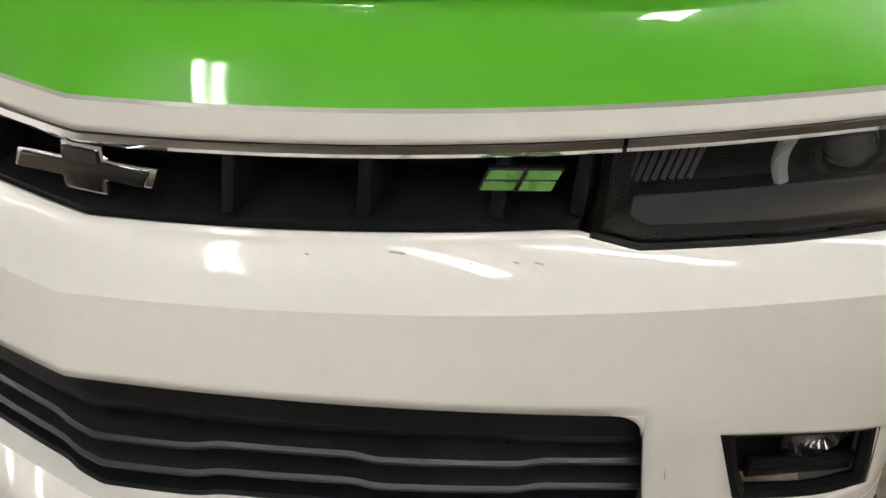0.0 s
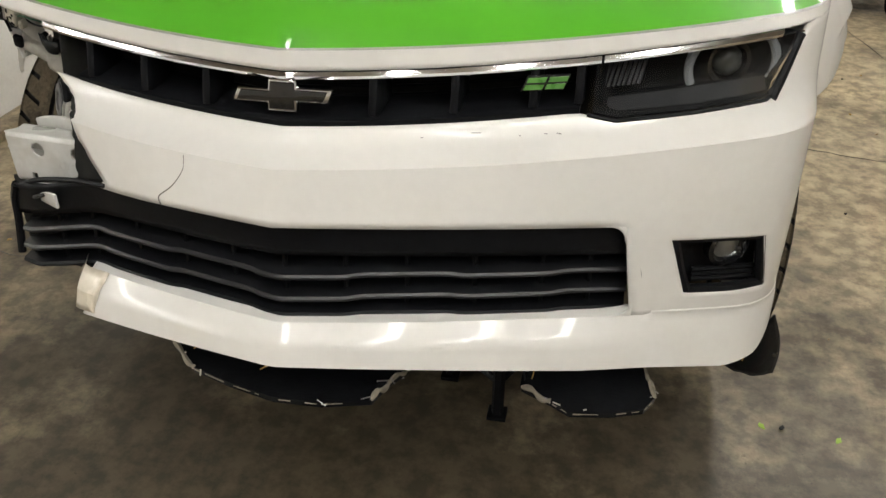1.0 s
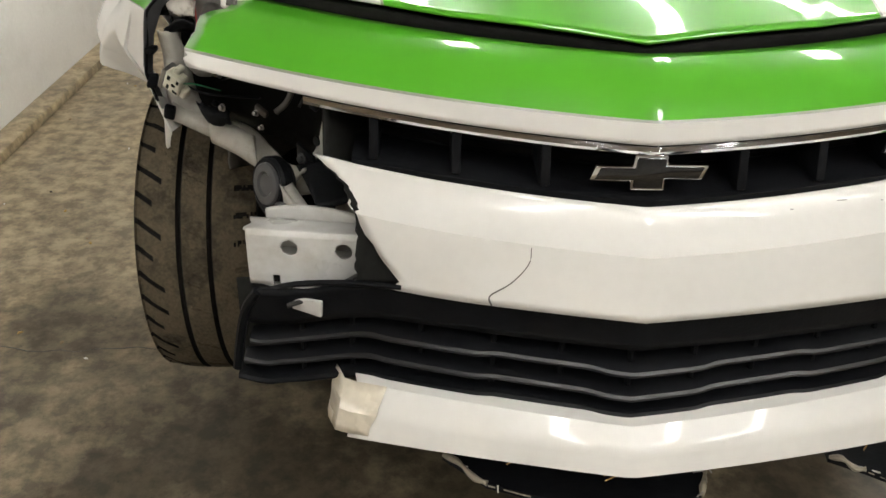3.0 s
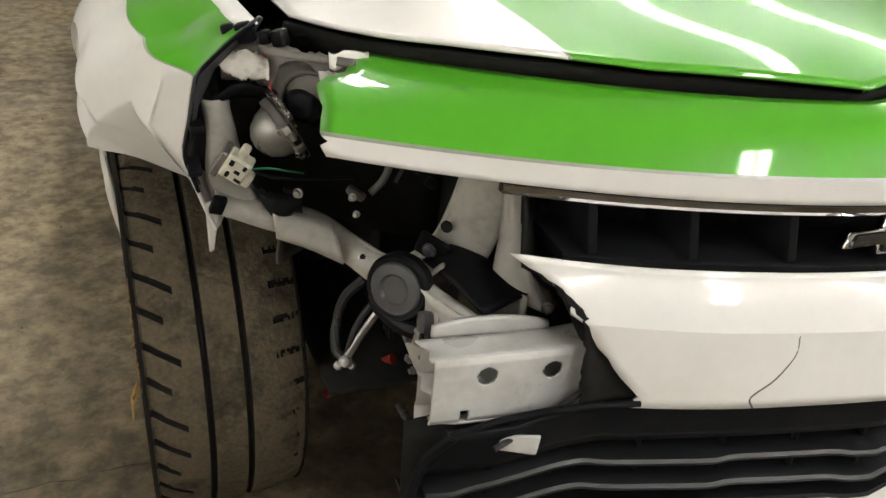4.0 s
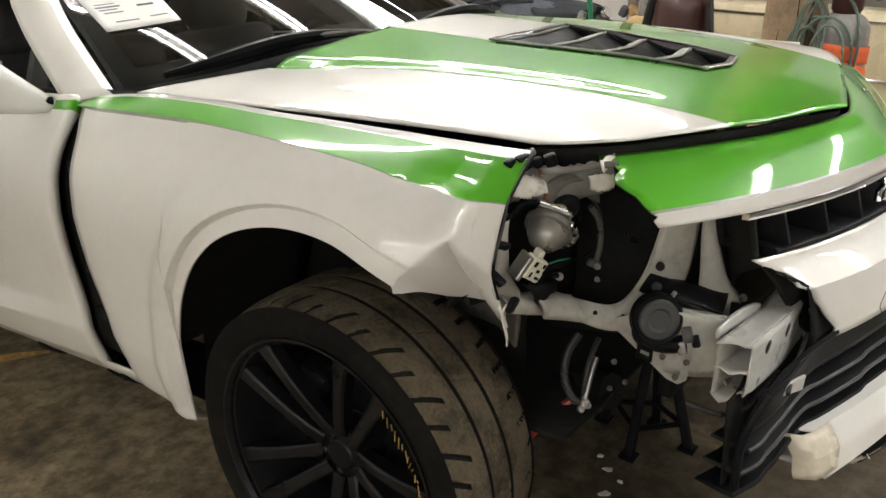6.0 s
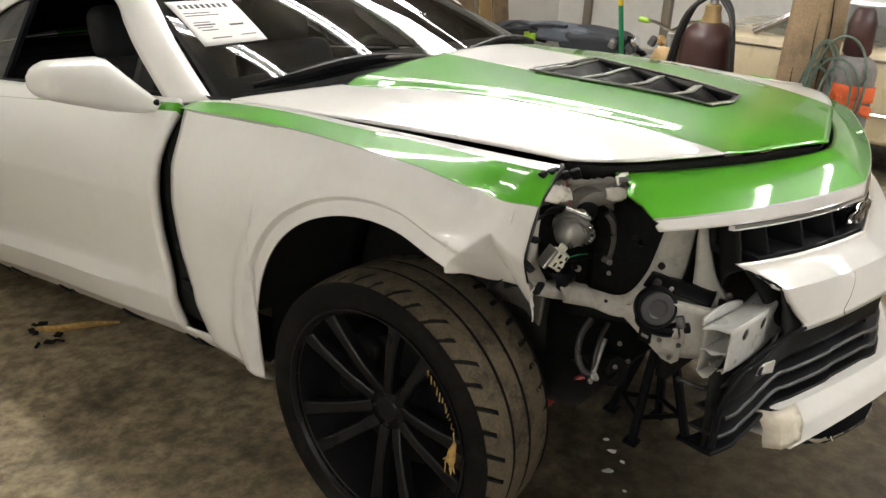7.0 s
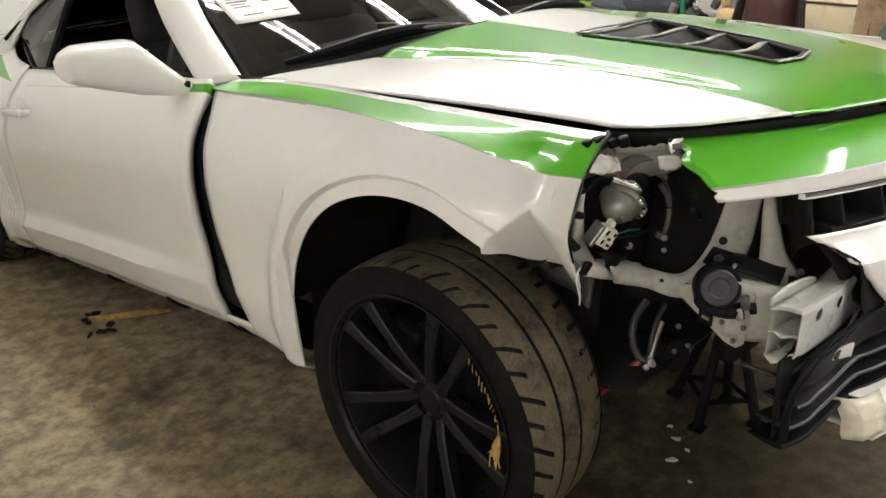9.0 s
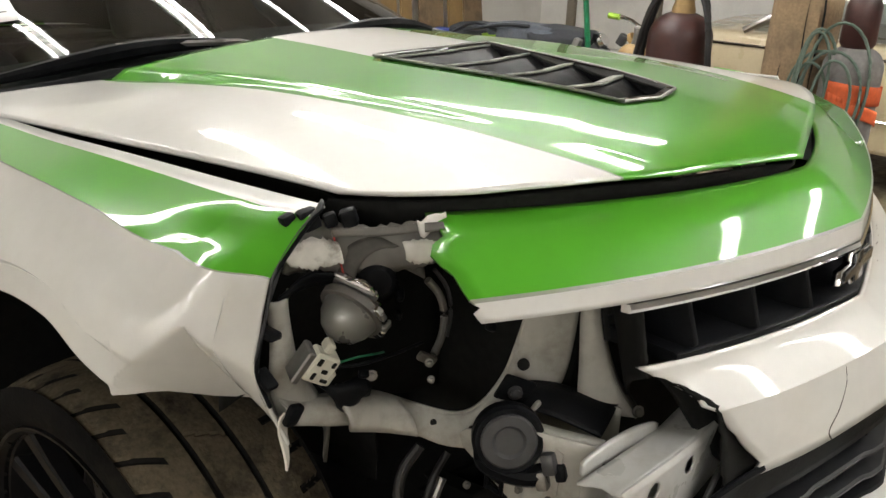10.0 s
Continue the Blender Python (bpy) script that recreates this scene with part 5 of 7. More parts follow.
        for t in steps(0, 1, 30):
            hz = (mirror_top(t) - mirror_low(t)) / 2
            c = root.lerp(tip, t) + Vector((0, 0, mirror_low(t) + hz))
            ring = []
            for k in range(28):
                a = 2 * math.pi * k / 28
                q = lambda w: math.copysign(abs(w) ** 0.62, w)
                p = c + across * half_y(t) * q(math.cos(a)) + Vector((0, 0, hz * q(math.sin(a))))
                ring.append(bm.verts.new((sg * p.x, p.y, p.z)))
            rings.append(ring)
        for p, q in zip(rings, rings[1:]):
            for k in range(28):
                bm.faces.new((p[k], p[(k + 1) % 28], q[(k + 1) % 28], q[k]))
        bm.faces.new(rings[0])
        bm.faces.new(rings[-1])
        bmesh.ops.recalc_face_normals(bm, faces=bm.faces)
        c = Vector((sg * 0.995, 1.83, 1.165))
        mirror = part("door_mirror", bm, WHITE, car, "white door mirror housing")
        bm = bmesh.new()
        tube(bm, [Vector((sg * 0.85, 1.75, 1.112)), Vector((sg * 0.90, 1.765, 1.122)), Vector((sg * 0.95, 1.80, 1.14))], 0.013, 8, taper=lambda t: 0.8)
        part("mirror_foot", bm, BLACK, mirror)
        bm = bmesh.new()
        box(bm, (0.15, 0.006, 0.075), Matrix.Translation(c + Vector((-sg * 0.03, 0.066, 0))) @ Matrix.Rotation(radians(32 * sg), 4, "Z"), 0.002)
        part("mirror_glass", bm, CHROME, mirror)
    # inside
    bm = bmesh.new()
    box(bm, (1.56, 2.2, 0.05), Matrix.Translation((0, 2.6, 0.45)) @ Matrix.Rotation(radians(-7.5), 4, "X"))
    part("cabin_floor", bm, VOID, car)
    bm = bmesh.new()
    grid(bm, lambda u, v: Vector((-0.78 + 1.56 * u, 1.42 + 0.55 * v + 0.12 * abs(2 * u - 1) ** 2, 1.13 - 0.10 * v * v + 0.04 * math.sin(math.pi * v))), steps(0, 1, 12), steps(0, 1, 8))
    part("dashboard", bm, CLOTH, car, "dark dashboard", 0.05)
    for x, y in ((-0.38, 2.62), (0.38, 2.62), (-0.34, 3.20), (0.34, 3.20)):
        bm = bmesh.new()
        z0 = 0.62 - lean(y)
        box(bm, (0.50, 0.18, 0.62), Matrix.Translation((x, y, z0 + 0.30)) @ Matrix.Rotation(radians(-16), 4, "X"), 0.07, 4)
        box(bm, (0.50, 0.52, 0.18), Matrix.Translation((x, y - 0.30, z0)), 0.06, 4)
        if y < 3:
            box(bm, (0.28, 0.12, 0.20), Matrix.Translation((x, y + 0.10, z0 + 0.69)) @ Matrix.Rotation(radians(-12), 4, "X"), 0.05, 4)
        part("seat", bm, CLOTH, car, "dark upholstered seat")
    bm = bmesh.new()
    lathe(bm, [(0.165, -0.012), (0.185, 0), (0.165, 0.012), (0.15, 0)], 28, Matrix.Translation((0.38, 2.05, 1.0)) @ Matrix.Rotation(radians(65), 4, "X"), closed=True)
    part("steering_wheel", bm, BLACK, car)
    bm = bmesh.new()
    box(bm, (0.22, 0.02, 0.06), Matrix.Translation((0, 1.98, 1.36)), 0.01)
    part("inner_mirror", bm, BLACK, car)


def build_wheel(centre, side, turn, camber=0.0, detail=True):
    """A wheel whose outer face looks along side * x before it is turned."""
    m = Matrix.Translation(centre) @ Matrix.Rotation(radians(turn), 4, "Z") @ Matrix.Rotation(radians(camber), 4, "Y") @ Matrix.Rotation(0 if side > 0 else math.pi, 4, "Z")
    wheel = new("wheel")
    wheel.empty_display_size = 0.1
    wheel.parent = car
    wheel.matrix_parent_inverse = car.matrix_basis.inverted()
    wheel["label"] = "black alloy wheel with a wide dusty tyre"
    R, W = 0.358, 0.285
    prof = [(0.274, 0.115), (0.286, 0.123), (0.300, 0.129), (0.318, 0.131), (0.336, 0.129), (0.348, 0.124)]
    tread = [(R - 0.012 * abs(t) ** 5 - 0.002 * t * t, 0.121 * t) for t in steps(1, -1, 66)]
    full = prof + tread + [(r, -x) for r, x in prof[::-1]]
    n = 546 if detail else 64
    bm = bmesh.new()
    rings = []
    for r, x in full:
        ring = []
        t = x / 0.121
        skew = 0.13 * max(0, abs(t) - 0.4) + 0.10 * t
        for i in range(n):
            a = 2 * math.pi * i / n + (skew if detail else 0)
            rr = r
            if detail and abs(t) <= 1:
                for g, w in ((-0.24, 0.034), (0.28, 0.040)):
                    rr -= 0.008 * max(0, 1 - (abs(t - g) / w) ** 4)
                q = i % 14
                if t > 0.58 + 0.16 * ((i // 14) % 2) and q < 2 + (t > 0.86):
                    rr -= 0.0065 if q < 2 else 0.003
                elif t < -0.66 and q in (7, 8):
                    rr -= 0.004
                elif -0.20 < t < 0.24 and (i // 7) % 4 == 1 and q % 7 == int(3 + 8 * t):
                    rr -= 0.003
            ring.append(bm.verts.new(m @ Vector((x, rr * math.cos(a), rr * math.sin(a)))))
        rings.append(ring)
    for j, (p, q) in enumerate(zip(rings, rings[1:])):
        for i in range(n):
            f = bm.faces.new((p[i], p[(i + 1) % n], q[(i + 1) % n], q[i]))
            f.material_index = 1 if len(prof) - 1 <= j <= len(prof) + 65 else 0
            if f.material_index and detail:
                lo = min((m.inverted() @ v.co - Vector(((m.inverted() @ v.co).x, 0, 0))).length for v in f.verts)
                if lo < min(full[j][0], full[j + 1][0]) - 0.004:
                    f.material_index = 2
    def sub(name, bm, mt, label="", sharp=32):
        ob = part(name, bm, mt, None, label, sharp=sharp)
        ob.parent = wheel
        return ob
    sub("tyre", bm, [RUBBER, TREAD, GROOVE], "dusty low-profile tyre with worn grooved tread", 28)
    bm = bmesh.new()
    lathe(bm, [(0.272, 0.118), (0.279, 0.127), (0.285, 0.128), (0.285, 0.118), (0.268, 0.108), (0.258, 0.08), (0.248, 0.02), (0.248, -0.10), (0.274, -0.12)], 72, m, "x", True)
    sub("rim", bm, RIM, "satin black rim")
    for i in range(5):
        for off in (-0.19, 0.19):
            bm = bmesh.new()
            a = 2 * math.pi * (i + 0.68) / 5
            rot = Matrix.Rotation(a, 4, "X")
            pts = []
            for t in steps(0, 1, 8):
                r = 0.05 + 0.224 * t
                ang = math.copysign((0.019 + 0.038 * t) / r, off)
                pts.append((0.066 + 0.052 * t ** 0.8 - 0.010 * t * t, r * math.sin(ang), r * math.cos(ang)))
            rr = []
            for k, p in enumerate(pts):
                t = k / 8
                w = 0.0165 - 0.003 * math.sin(math.pi * t) + 0.004 * t * t
                ang = math.copysign((0.019 + 0.038 * t) / (0.05 + 0.224 * t), off)
                tx = Vector((0, math.cos(ang), -math.sin(ang)))
                P = Vector(p)
                rr.append([bm.verts.new(m @ rot @ (P + tx * s * w + Vector((h, 0, 0)))) for s, h in ((-1, -0.03), (-1, -0.004), (-0.7, 0.0), (0.7, 0.0), (1, -0.004), (1, -0.03))])
            for p, q in zip(rr, rr[1:]):
                for k in range(6):
                    bm.faces.new((p[k], p[(k + 1) % 6], q[(k + 1) % 6], q[k]))
            sub("spoke", bm, RIM)
    bm = bmesh.new()
    lathe(bm, [(0.0, 0.066), (0.030, 0.066), (0.034, 0.062), (0.062, 0.056), (0.068, 0.03), (0.068, 0.0)], 32, m, "x")
    sub("hub", bm, RIM, "black centre cap")
    if detail:
        for i in range(5):
            bm = bmesh.new()
            a = 2 * math.pi * (i + 0.62) / 5
            lathe(bm, [(0.010, 0.050), (0.010, 0.062), (0.006, 0.066)], 6, m @ Matrix.Translation((0, 0.045 * math.sin(a), 0.045 * math.cos(a))), "x")
            sub("wheel_nut", bm, RIM)
    # brake parts are black because little light gets behind the spokes
    bm = bmesh.new()
    lathe(bm, [(0.07, 0.0), (0.172, 0.0), (0.175, -0.004), (0.175, -0.026), (0.172, -0.03), (0.07, -0.03)], 48, m, "x", True)
    sub("brake_disc", bm, BLACK, "brake disc blackened for the shade behind the spokes")
    bm = bmesh.new()
    box(bm, (0.09, 0.20, 0.09), m @ Matrix.Rotation(radians(70), 4, "X") @ Matrix.Translation((-0.015, 0, 0.15)), 0.02, 3)
    sub("brake_caliper", bm, BLACK)
    return wheel


build_hood()
build_fender(-1, True)
build_fender(1, False)
build_doors(-1)
build_doors(1)
build_quarter(-1)
build_quarter(1)
build_cabin()
build_wheel((-0.782, 0.84, 0.508), -1, 1.5, 0)
build_wheel((0.775, 0.85, 0.508), 1, 1.5, 0)
build_wheel((-0.80, 3.70, 0.358), -1, 0)
build_wheel((0.80, 3.70, 0.358), 1, 0, detail=False)


# ---- the car: what the torn corner lays open ----
def panel(name, pts, material, label="", thick=0.004, parent=None, n=10, wob=0.0, bulge_by=(0, 0, 0)):
    """A bent sheet spanned between four corners (two edges), with some wobble."""
    a, b, c, d = (Vector(p) for p in pts)
    bm = bmesh.new()
    g = Vector(bulge_by)
    def fn(u, v):
        p = a.lerp(b, u).lerp(d.lerp(c, u), v) + g * math.sin(math.pi * u) * math.sin(math.pi * v)
        return p + Vector((noise.noise(p * 14), noise.noise(p * 14 + Vector((5, 0, 0))), noise.noise(p * 14 + Vector((0, 7, 0))))) * wob
    grid(bm, fn, steps(0, 1, n), steps(0, 1, n))
    return part(name, bm, material, parent or car, label, thick)


def rod(name, pts, r, material, label="", parent=None, n=14):
    bm = bmesh.new()
    tube(bm, bend(pts, n) if len(pts) > 2 else pts, r, 9)
    return part(name, bm, material, parent or car, label)


def build_dark_space():
    # black sheets close the open space; its darkness is in their colour
    panel("inner_wing", ((-0.77, 0.60, 1.125), (-0.42, 0.56, 1.15), (-0.42, 0.56, 0.80), (-0.76, 0.58, 0.90)), VOID, "black inner wing sheet painting the shade behind the lost headlamp", wob=0.012)
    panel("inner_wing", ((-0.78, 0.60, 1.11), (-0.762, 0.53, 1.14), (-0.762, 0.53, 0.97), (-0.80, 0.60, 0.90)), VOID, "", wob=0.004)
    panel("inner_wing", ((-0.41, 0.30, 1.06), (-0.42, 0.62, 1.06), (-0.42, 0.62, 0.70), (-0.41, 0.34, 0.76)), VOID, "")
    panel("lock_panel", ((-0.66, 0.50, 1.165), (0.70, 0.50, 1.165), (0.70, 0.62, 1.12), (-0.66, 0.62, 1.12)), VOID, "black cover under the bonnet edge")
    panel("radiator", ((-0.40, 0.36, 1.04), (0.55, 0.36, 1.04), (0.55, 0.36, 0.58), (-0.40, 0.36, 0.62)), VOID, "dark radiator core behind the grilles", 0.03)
    for i in range(12):
        bm = bmesh.new()
        box(bm, (0.90, 0.006, 0.004), Matrix.Translation((0.07, 0.342, 0.64 + 0.03 * i)))
        part("radiator_fin", bm, GREY_PLASTIC, car)
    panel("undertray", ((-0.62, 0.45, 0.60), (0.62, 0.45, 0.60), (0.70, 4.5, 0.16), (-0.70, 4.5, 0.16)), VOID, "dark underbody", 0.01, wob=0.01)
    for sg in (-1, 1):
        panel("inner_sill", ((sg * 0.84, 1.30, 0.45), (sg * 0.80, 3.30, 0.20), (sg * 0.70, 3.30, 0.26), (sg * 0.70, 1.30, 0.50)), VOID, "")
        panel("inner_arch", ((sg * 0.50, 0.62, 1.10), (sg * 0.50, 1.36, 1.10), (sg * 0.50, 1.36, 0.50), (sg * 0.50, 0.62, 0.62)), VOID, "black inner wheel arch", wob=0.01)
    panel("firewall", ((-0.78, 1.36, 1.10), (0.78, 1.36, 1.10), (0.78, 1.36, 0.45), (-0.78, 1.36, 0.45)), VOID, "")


def build_lamp_hole():
    """The bent sheet metal round the lost headlamp and what hangs in it."""
    # lower lip of the opening, sweeping up into the radiator support plate
    up = [(-0.778, 0.506, 0.948), (-0.72, 0.505, 0.926), (-0.64, 0.492, 0.904), (-0.592, 0.452, 0.880), (-0.556, 0.412, 0.867), (-0.525, 0.392, 0.876), (-0.496, 0.376, 0.915), (-0.482, 0.366, 0.965), (-0.468, 0.356, 1.035)]
    down = [(-0.778, 0.490, 0.918), (-0.715, 0.484, 0.893), (-0.645, 0.470, 0.866), (-0.600, 0.434, 0.843), (-0.568, 0.396, 0.828), (-0.535, 0.362, 0.832), (-0.470, 0.335, 0.865), (-0.432, 0.318, 0.92), (-0.425, 0.312, 1.035)]
    sup = ribbon("lamp_support", up, down, BAY, "pale grey-white bent sheet metal lip of the headlamp opening", 0.004, None, 70, 8, 0.004, (0, -0.006, 0.004))
    bm = bmesh.new()
    tube(bm, [path3(up)(t) for t in steps(0.02, 0.98, 50)], 0.0042, 6)
    part("rolled_edge", bm, BAY, sup)
    for u, v, r in ((0.56, 0.42, 0.005), (0.74, 0.5, 0.006), (0.42, 0.35, 0.0045), (0.22, 0.5, 0.006)):
        p = path3(up)(u).lerp(path3(down)(u), v) + Vector((-0.004, -0.007, 0.002))
        bm = bmesh.new()
        lathe(bm, [(0.0, 0.0), (r, 0.0), (r, 0.002), (0.0, 0.002)], 12, facing(p, (-0.6, -0.7, 0.2)))
        part("bolt_hole", bm, VOID, sup)
    bm = bmesh.new()
    lathe(bm, [(0.0, 0.0), (0.0085, 0.0), (0.0085, 0.003), (0.0, 0.003)], 16, facing((-0.492, 0.348, 0.944), (-0.75, -0.65, 0.1)))
    part("bolt_hole", bm, VOID, sup)
    # creased brace half way along the lip
    ribbon("lip_brace", [(-0.705, 0.486, 0.925), (-0.66, 0.478, 0.912), (-0.62, 0.46, 0.900)], [(-0.700, 0.468, 0.886), (-0.655, 0.455, 0.868), (-0.612, 0.43, 0.852)], BAY, "", 0.005, sup, 12, 4, 0.003, (0, -0.010, 0))
    # upright post beside the grille, flaring at its foot
    post = ribbon("support_post", [(-0.441, 0.300, 1.04), (-0.440, 0.297, 0.99), (-0.443, 0.291, 0.93), (-0.447, 0.286, 0.890)], [(-0.419, 0.285, 1.04), (-0.417, 0.272, 0.99), (-0.408, 0.250, 0.92), (-0.390, 0.222, 0.868)], BAY, "pale grey upright support post flaring at the foot", 0.006, None, 20, 6, 0.0015, (-0.006, -0.006, 0))
    # side flange in the darker copy of the post's metal, as if shaded
    ribbon("post_flange", [(-0.419, 0.285, 1.04), (-0.417, 0.272, 0.99), (-0.408, 0.250, 0.92), (-0.390, 0.222, 0.868)], [(-0.398, 0.295, 1.04), (-0.396, 0.284, 0.99), (-0.385, 0.264, 0.92), (-0.366, 0.236, 0.872)], BAY_SHADED, "", 0.004, post, 16, 3)
    bolt((-0.392, 0.222, 0.880), (-0.5, -0.8, 0.1), 0.006, DARKMETAL, post)
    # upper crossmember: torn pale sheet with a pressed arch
    ribbon("upper_crossmember", [(-0.764, 0.528, 1.150), (-0.72, 0.512, 1.156), (-0.675, 0.478, 1.154), (-0.640, 0.445, 1.158), (-0.612, 0.410, 1.160)], [(-0.760, 0.520, 1.106), (-0.72, 0.503, 1.102), (-0.675, 0.468, 1.094), (-0.640, 0.435, 1.104), (-0.615, 0.402, 1.118)], BAY_SHADED, "bent grimy metal crossmember with flaked paint, darkened for shade", 0.004, None, 30, 6, 0.007, (0, -0.012, 0), 0.006, 3)
    bm = bmesh.new()
    def arch(u, v):
        a = math.pi * u
        return Vector((-0.668 - 0.033 * math.cos(a) + 0.012 * v, 0.462 + 0.026 * math.cos(a) - 0.022 * v, 1.098 + 0.042 * math.sin(a) - 0.01 * v))
    grid(bm, arch, steps(0, 1, 20), steps(0, 1, 4))
    part("pressed_arch", bm, GRIMY, car, "grimy pressed arch in the crossmember", 0.004)
    ribbon("torn_metal", [(-0.768, 0.517, 1.134), (-0.735, 0.500, 1.142), (-0.706, 0.478, 1.138)], [(-0.757, 0.503, 1.118), (-0.735, 0.487, 1.112), (-0.707, 0.467, 1.116)], BAY_BRIGHT, "torn white sheet metal scrap", 0.003, None, 24, 6, 0.005, (0, -0.002, 0), 0.005, 5)
    ribbon("torn_metal", [(-0.652, 0.428, 1.143), (-0.632, 0.410, 1.146), (-0.618, 0.397, 1.142)], [(-0.648, 0.424, 1.120), (-0.634, 0.408, 1.116), (-0.620, 0.394, 1.122)], BAY_BRIGHT, "", 0.003, None, 16, 5, 0.003, (0, -0.002, 0), 0.004, 8)
    ribbon("rusty_seam", [(-0.715, 0.480, 1.158), (-0.66, 0.440, 1.162), (-0.615, 0.395, 1.166)], [(-0.715, 0.476, 1.148), (-0.66, 0.436, 1.152), (-0.615, 0.391, 1.156)], DARKMETAL, "", 0.006, None, 16, 3, 0.004)
    for x, y, z, s in ((-0.748, 0.515, 1.166, 0.020), (-0.728, 0.503, 1.168, 0.026), (-0.706, 0.49, 1.165, 0.018), (-0.690, 0.475, 1.168, 0.022)):
        lump("latch_clutter", (s, s * 0.8, s * 0.9), (x, y, z), (x * 9, z * 7, y * 5), BLACK)
    # dark bellows cap under the arch and the black liner edge
    bm = bmesh.new()
    lathe(bm, [(0.0, 0.03), (0.016, 0.028), (0.024, 0.020), (0.026, 0.004), (0.022, -0.01)], 24, facing((-0.655, 0.468, 1.085), (-0.55, -0.8, 0.1)))
    part("rubber_cap", bm, BLACK, car, "round black rubber cap under the crossmember")
    ribbon("liner_edge", [(-0.770, 0.512, 1.085), (-0.742, 0.496, 1.106), (-0.70, 0.475, 1.098), (-0.655, 0.46, 1.080), (-0.62, 0.46, 1.070)], [(-0.775, 0.52, 1.060), (-0.745, 0.52, 1.078), (-0.70, 0.51, 1.075), (-0.655, 0.50, 1.05), (-0.615, 0.49, 1.03)], BLACK, "torn black liner edge over the lamp", 0.003, None, 20, 4, 0.006, (0, -0.004, 0), 0.005, 9)
    # pale inner panel behind the wiring connector
    ribbon("fender_brace", [(-0.786, 0.514, 1.080), (-0.782, 0.512, 1.02), (-0.785, 0.508, 0.95), (-0.778, 0.503, 0.915)], [(-0.750, 0.518, 1.085), (-0.742, 0.520, 1.02), (-0.728, 0.514, 0.96), (-0.708, 0.500, 0.905)], BAY, "pale bent metal brace behind the fender edge", 0.003, None, 20, 6, 0.006, (0, -0.012, 0))
    ribbon("torn_liner", [(-0.728, 0.495, 0.955), (-0.70, 0.482, 0.950), (-0.665, 0.475, 0.945)], [(-0.702, 0.488, 0.915), (-0.69, 0.478, 0.905), (-0.662, 0.470, 0.925)], BLACK, "pointed scrap of black liner", 0.003, None, 12, 4, 0.006, (0, -0.008, 0), 0.006, 2)
    # dead projector: a frosted bowl on its side with the lens carrier across its mouth
    m = facing((-0.690, 0.470, 1.050), (0.66, 0.10, 0.40), 0.5)
    bm = bmesh.new()
    lathe(bm, [(0.0, -0.044), (0.012, -0.042), (0.024, -0.034), (0.033, -0.020), (0.037, -0.004), (0.038, 0.004)], 36, m)
    proj = part("headlamp_projector", bm, BOWL, car, "frosted grey bowl of the broken headlamp projector")
    bm = bmesh.new()
    lathe(bm, [(0.038, -0.006), (0.043, -0.005), (0.044, 0.004), (0.040, 0.010), (0.033, 0.011)], 36, m)
    part("projector_ring", bm, DARKMETAL, proj)
    random.seed(11)
    for i in range(15):
        a = math.pi * (0.72 + 0.075 * i)
        bm = bmesh.new()
        box(bm, (0.006 + 0.010 * random.random(), 0.013, 0.007 + 0.008 * random.random()), m @ Matrix.Rotation(a, 4, "Z") @ Matrix.Translation((0.043 + 0.004 * random.random(), 0, 0.004 * random.uniform(-1, 1))) @ Matrix.Rotation(random.uniform(-0.5, 0.5), 4, "Y"), 0.002, 1)
        part("carrier_lug", bm, (CHROME, STEEL, BLACK, STEEL)[i % 4], proj)
    for dx, w, l, mt in ((-0.006, 0.016, 0.062, STEEL), (0.010, 0.005, 0.070, CHROME), (-0.019, 0.005, 0.052, CHROME)):
        bm = bmesh.new()
        box(bm, (l, w, 0.008), m @ Matrix.Rotation(2.9, 4, "Z") @ Matrix.Translation((0.0, dx - 0.030, 0.012)), 0.002, 1)
        part("carrier_bar", bm, mt, proj, "bright metal lens carrier")
    rod("wire_clip", [m @ Vector((0.02, 0.045, 0.01)), m @ Vector((0.0, 0.056, 0.014)), m @ Vector((-0.022, 0.044, 0.012))], 0.0022, CHROME, "", proj)
    # wiring connector: pale shell with dark sockets in a grey clip
    cm = Matrix.Translation((-0.752, 0.462, 1.002)) @ Matrix.Rotation(-0.35, 4, "Z") @ Matrix.Rotation(0.55, 4, "Y") @ Matrix.Rotation(0.2, 4, "X")
    bm = bmesh.new()
    box(bm, (0.034, 0.024, 0.040), cm, 0.003, 1)
    box(bm, (0.012, 0.020, 0.014), cm @ Matrix.Translation((-0.002, 0.004, 0.026)), 0.003, 1)
    box(bm, (0.012, 0.018, 0.022), cm @ Matrix.Translation((0.021, 0.004, -0.012)), 0.003, 1)
    conn = part("wiring_connector", bm, CREAM, car, "broken cream plastic wiring connector")
    bm = bmesh.new()
    box(bm, (0.010, 0.030, 0.046), cm @ Matrix.Translation((-0.021, 0.004, -0.006)), 0.002, 1)
    part("connector_clip", bm, STEEL, conn, "dull grey metal clip")
    for x, z, w, h in ((-0.008, 0.010, 0.006, 0.010), (0.004, 0.000, 0.008, 0.006), (-0.006, -0.010, 0.005, 0.010), (0.010, 0.012, 0.005, 0.008), (0.010, -0.012, 0.010, 0.005)):
        bm = bmesh.new()
        box(bm, (w, 0.004, h), cm @ Matrix.Translation((x, -0.0115, z)), 0.001, 1)
        part("socket", bm, VOID, conn)
    rod("green_wire", [(-0.735, 0.45, 1.002), (-0.715, 0.436, 1.008), (-0.69, 0.432, 1.004), (-0.668, 0.438, 0.996)], 0.0013, POLEGREEN, "thin green wire", conn)
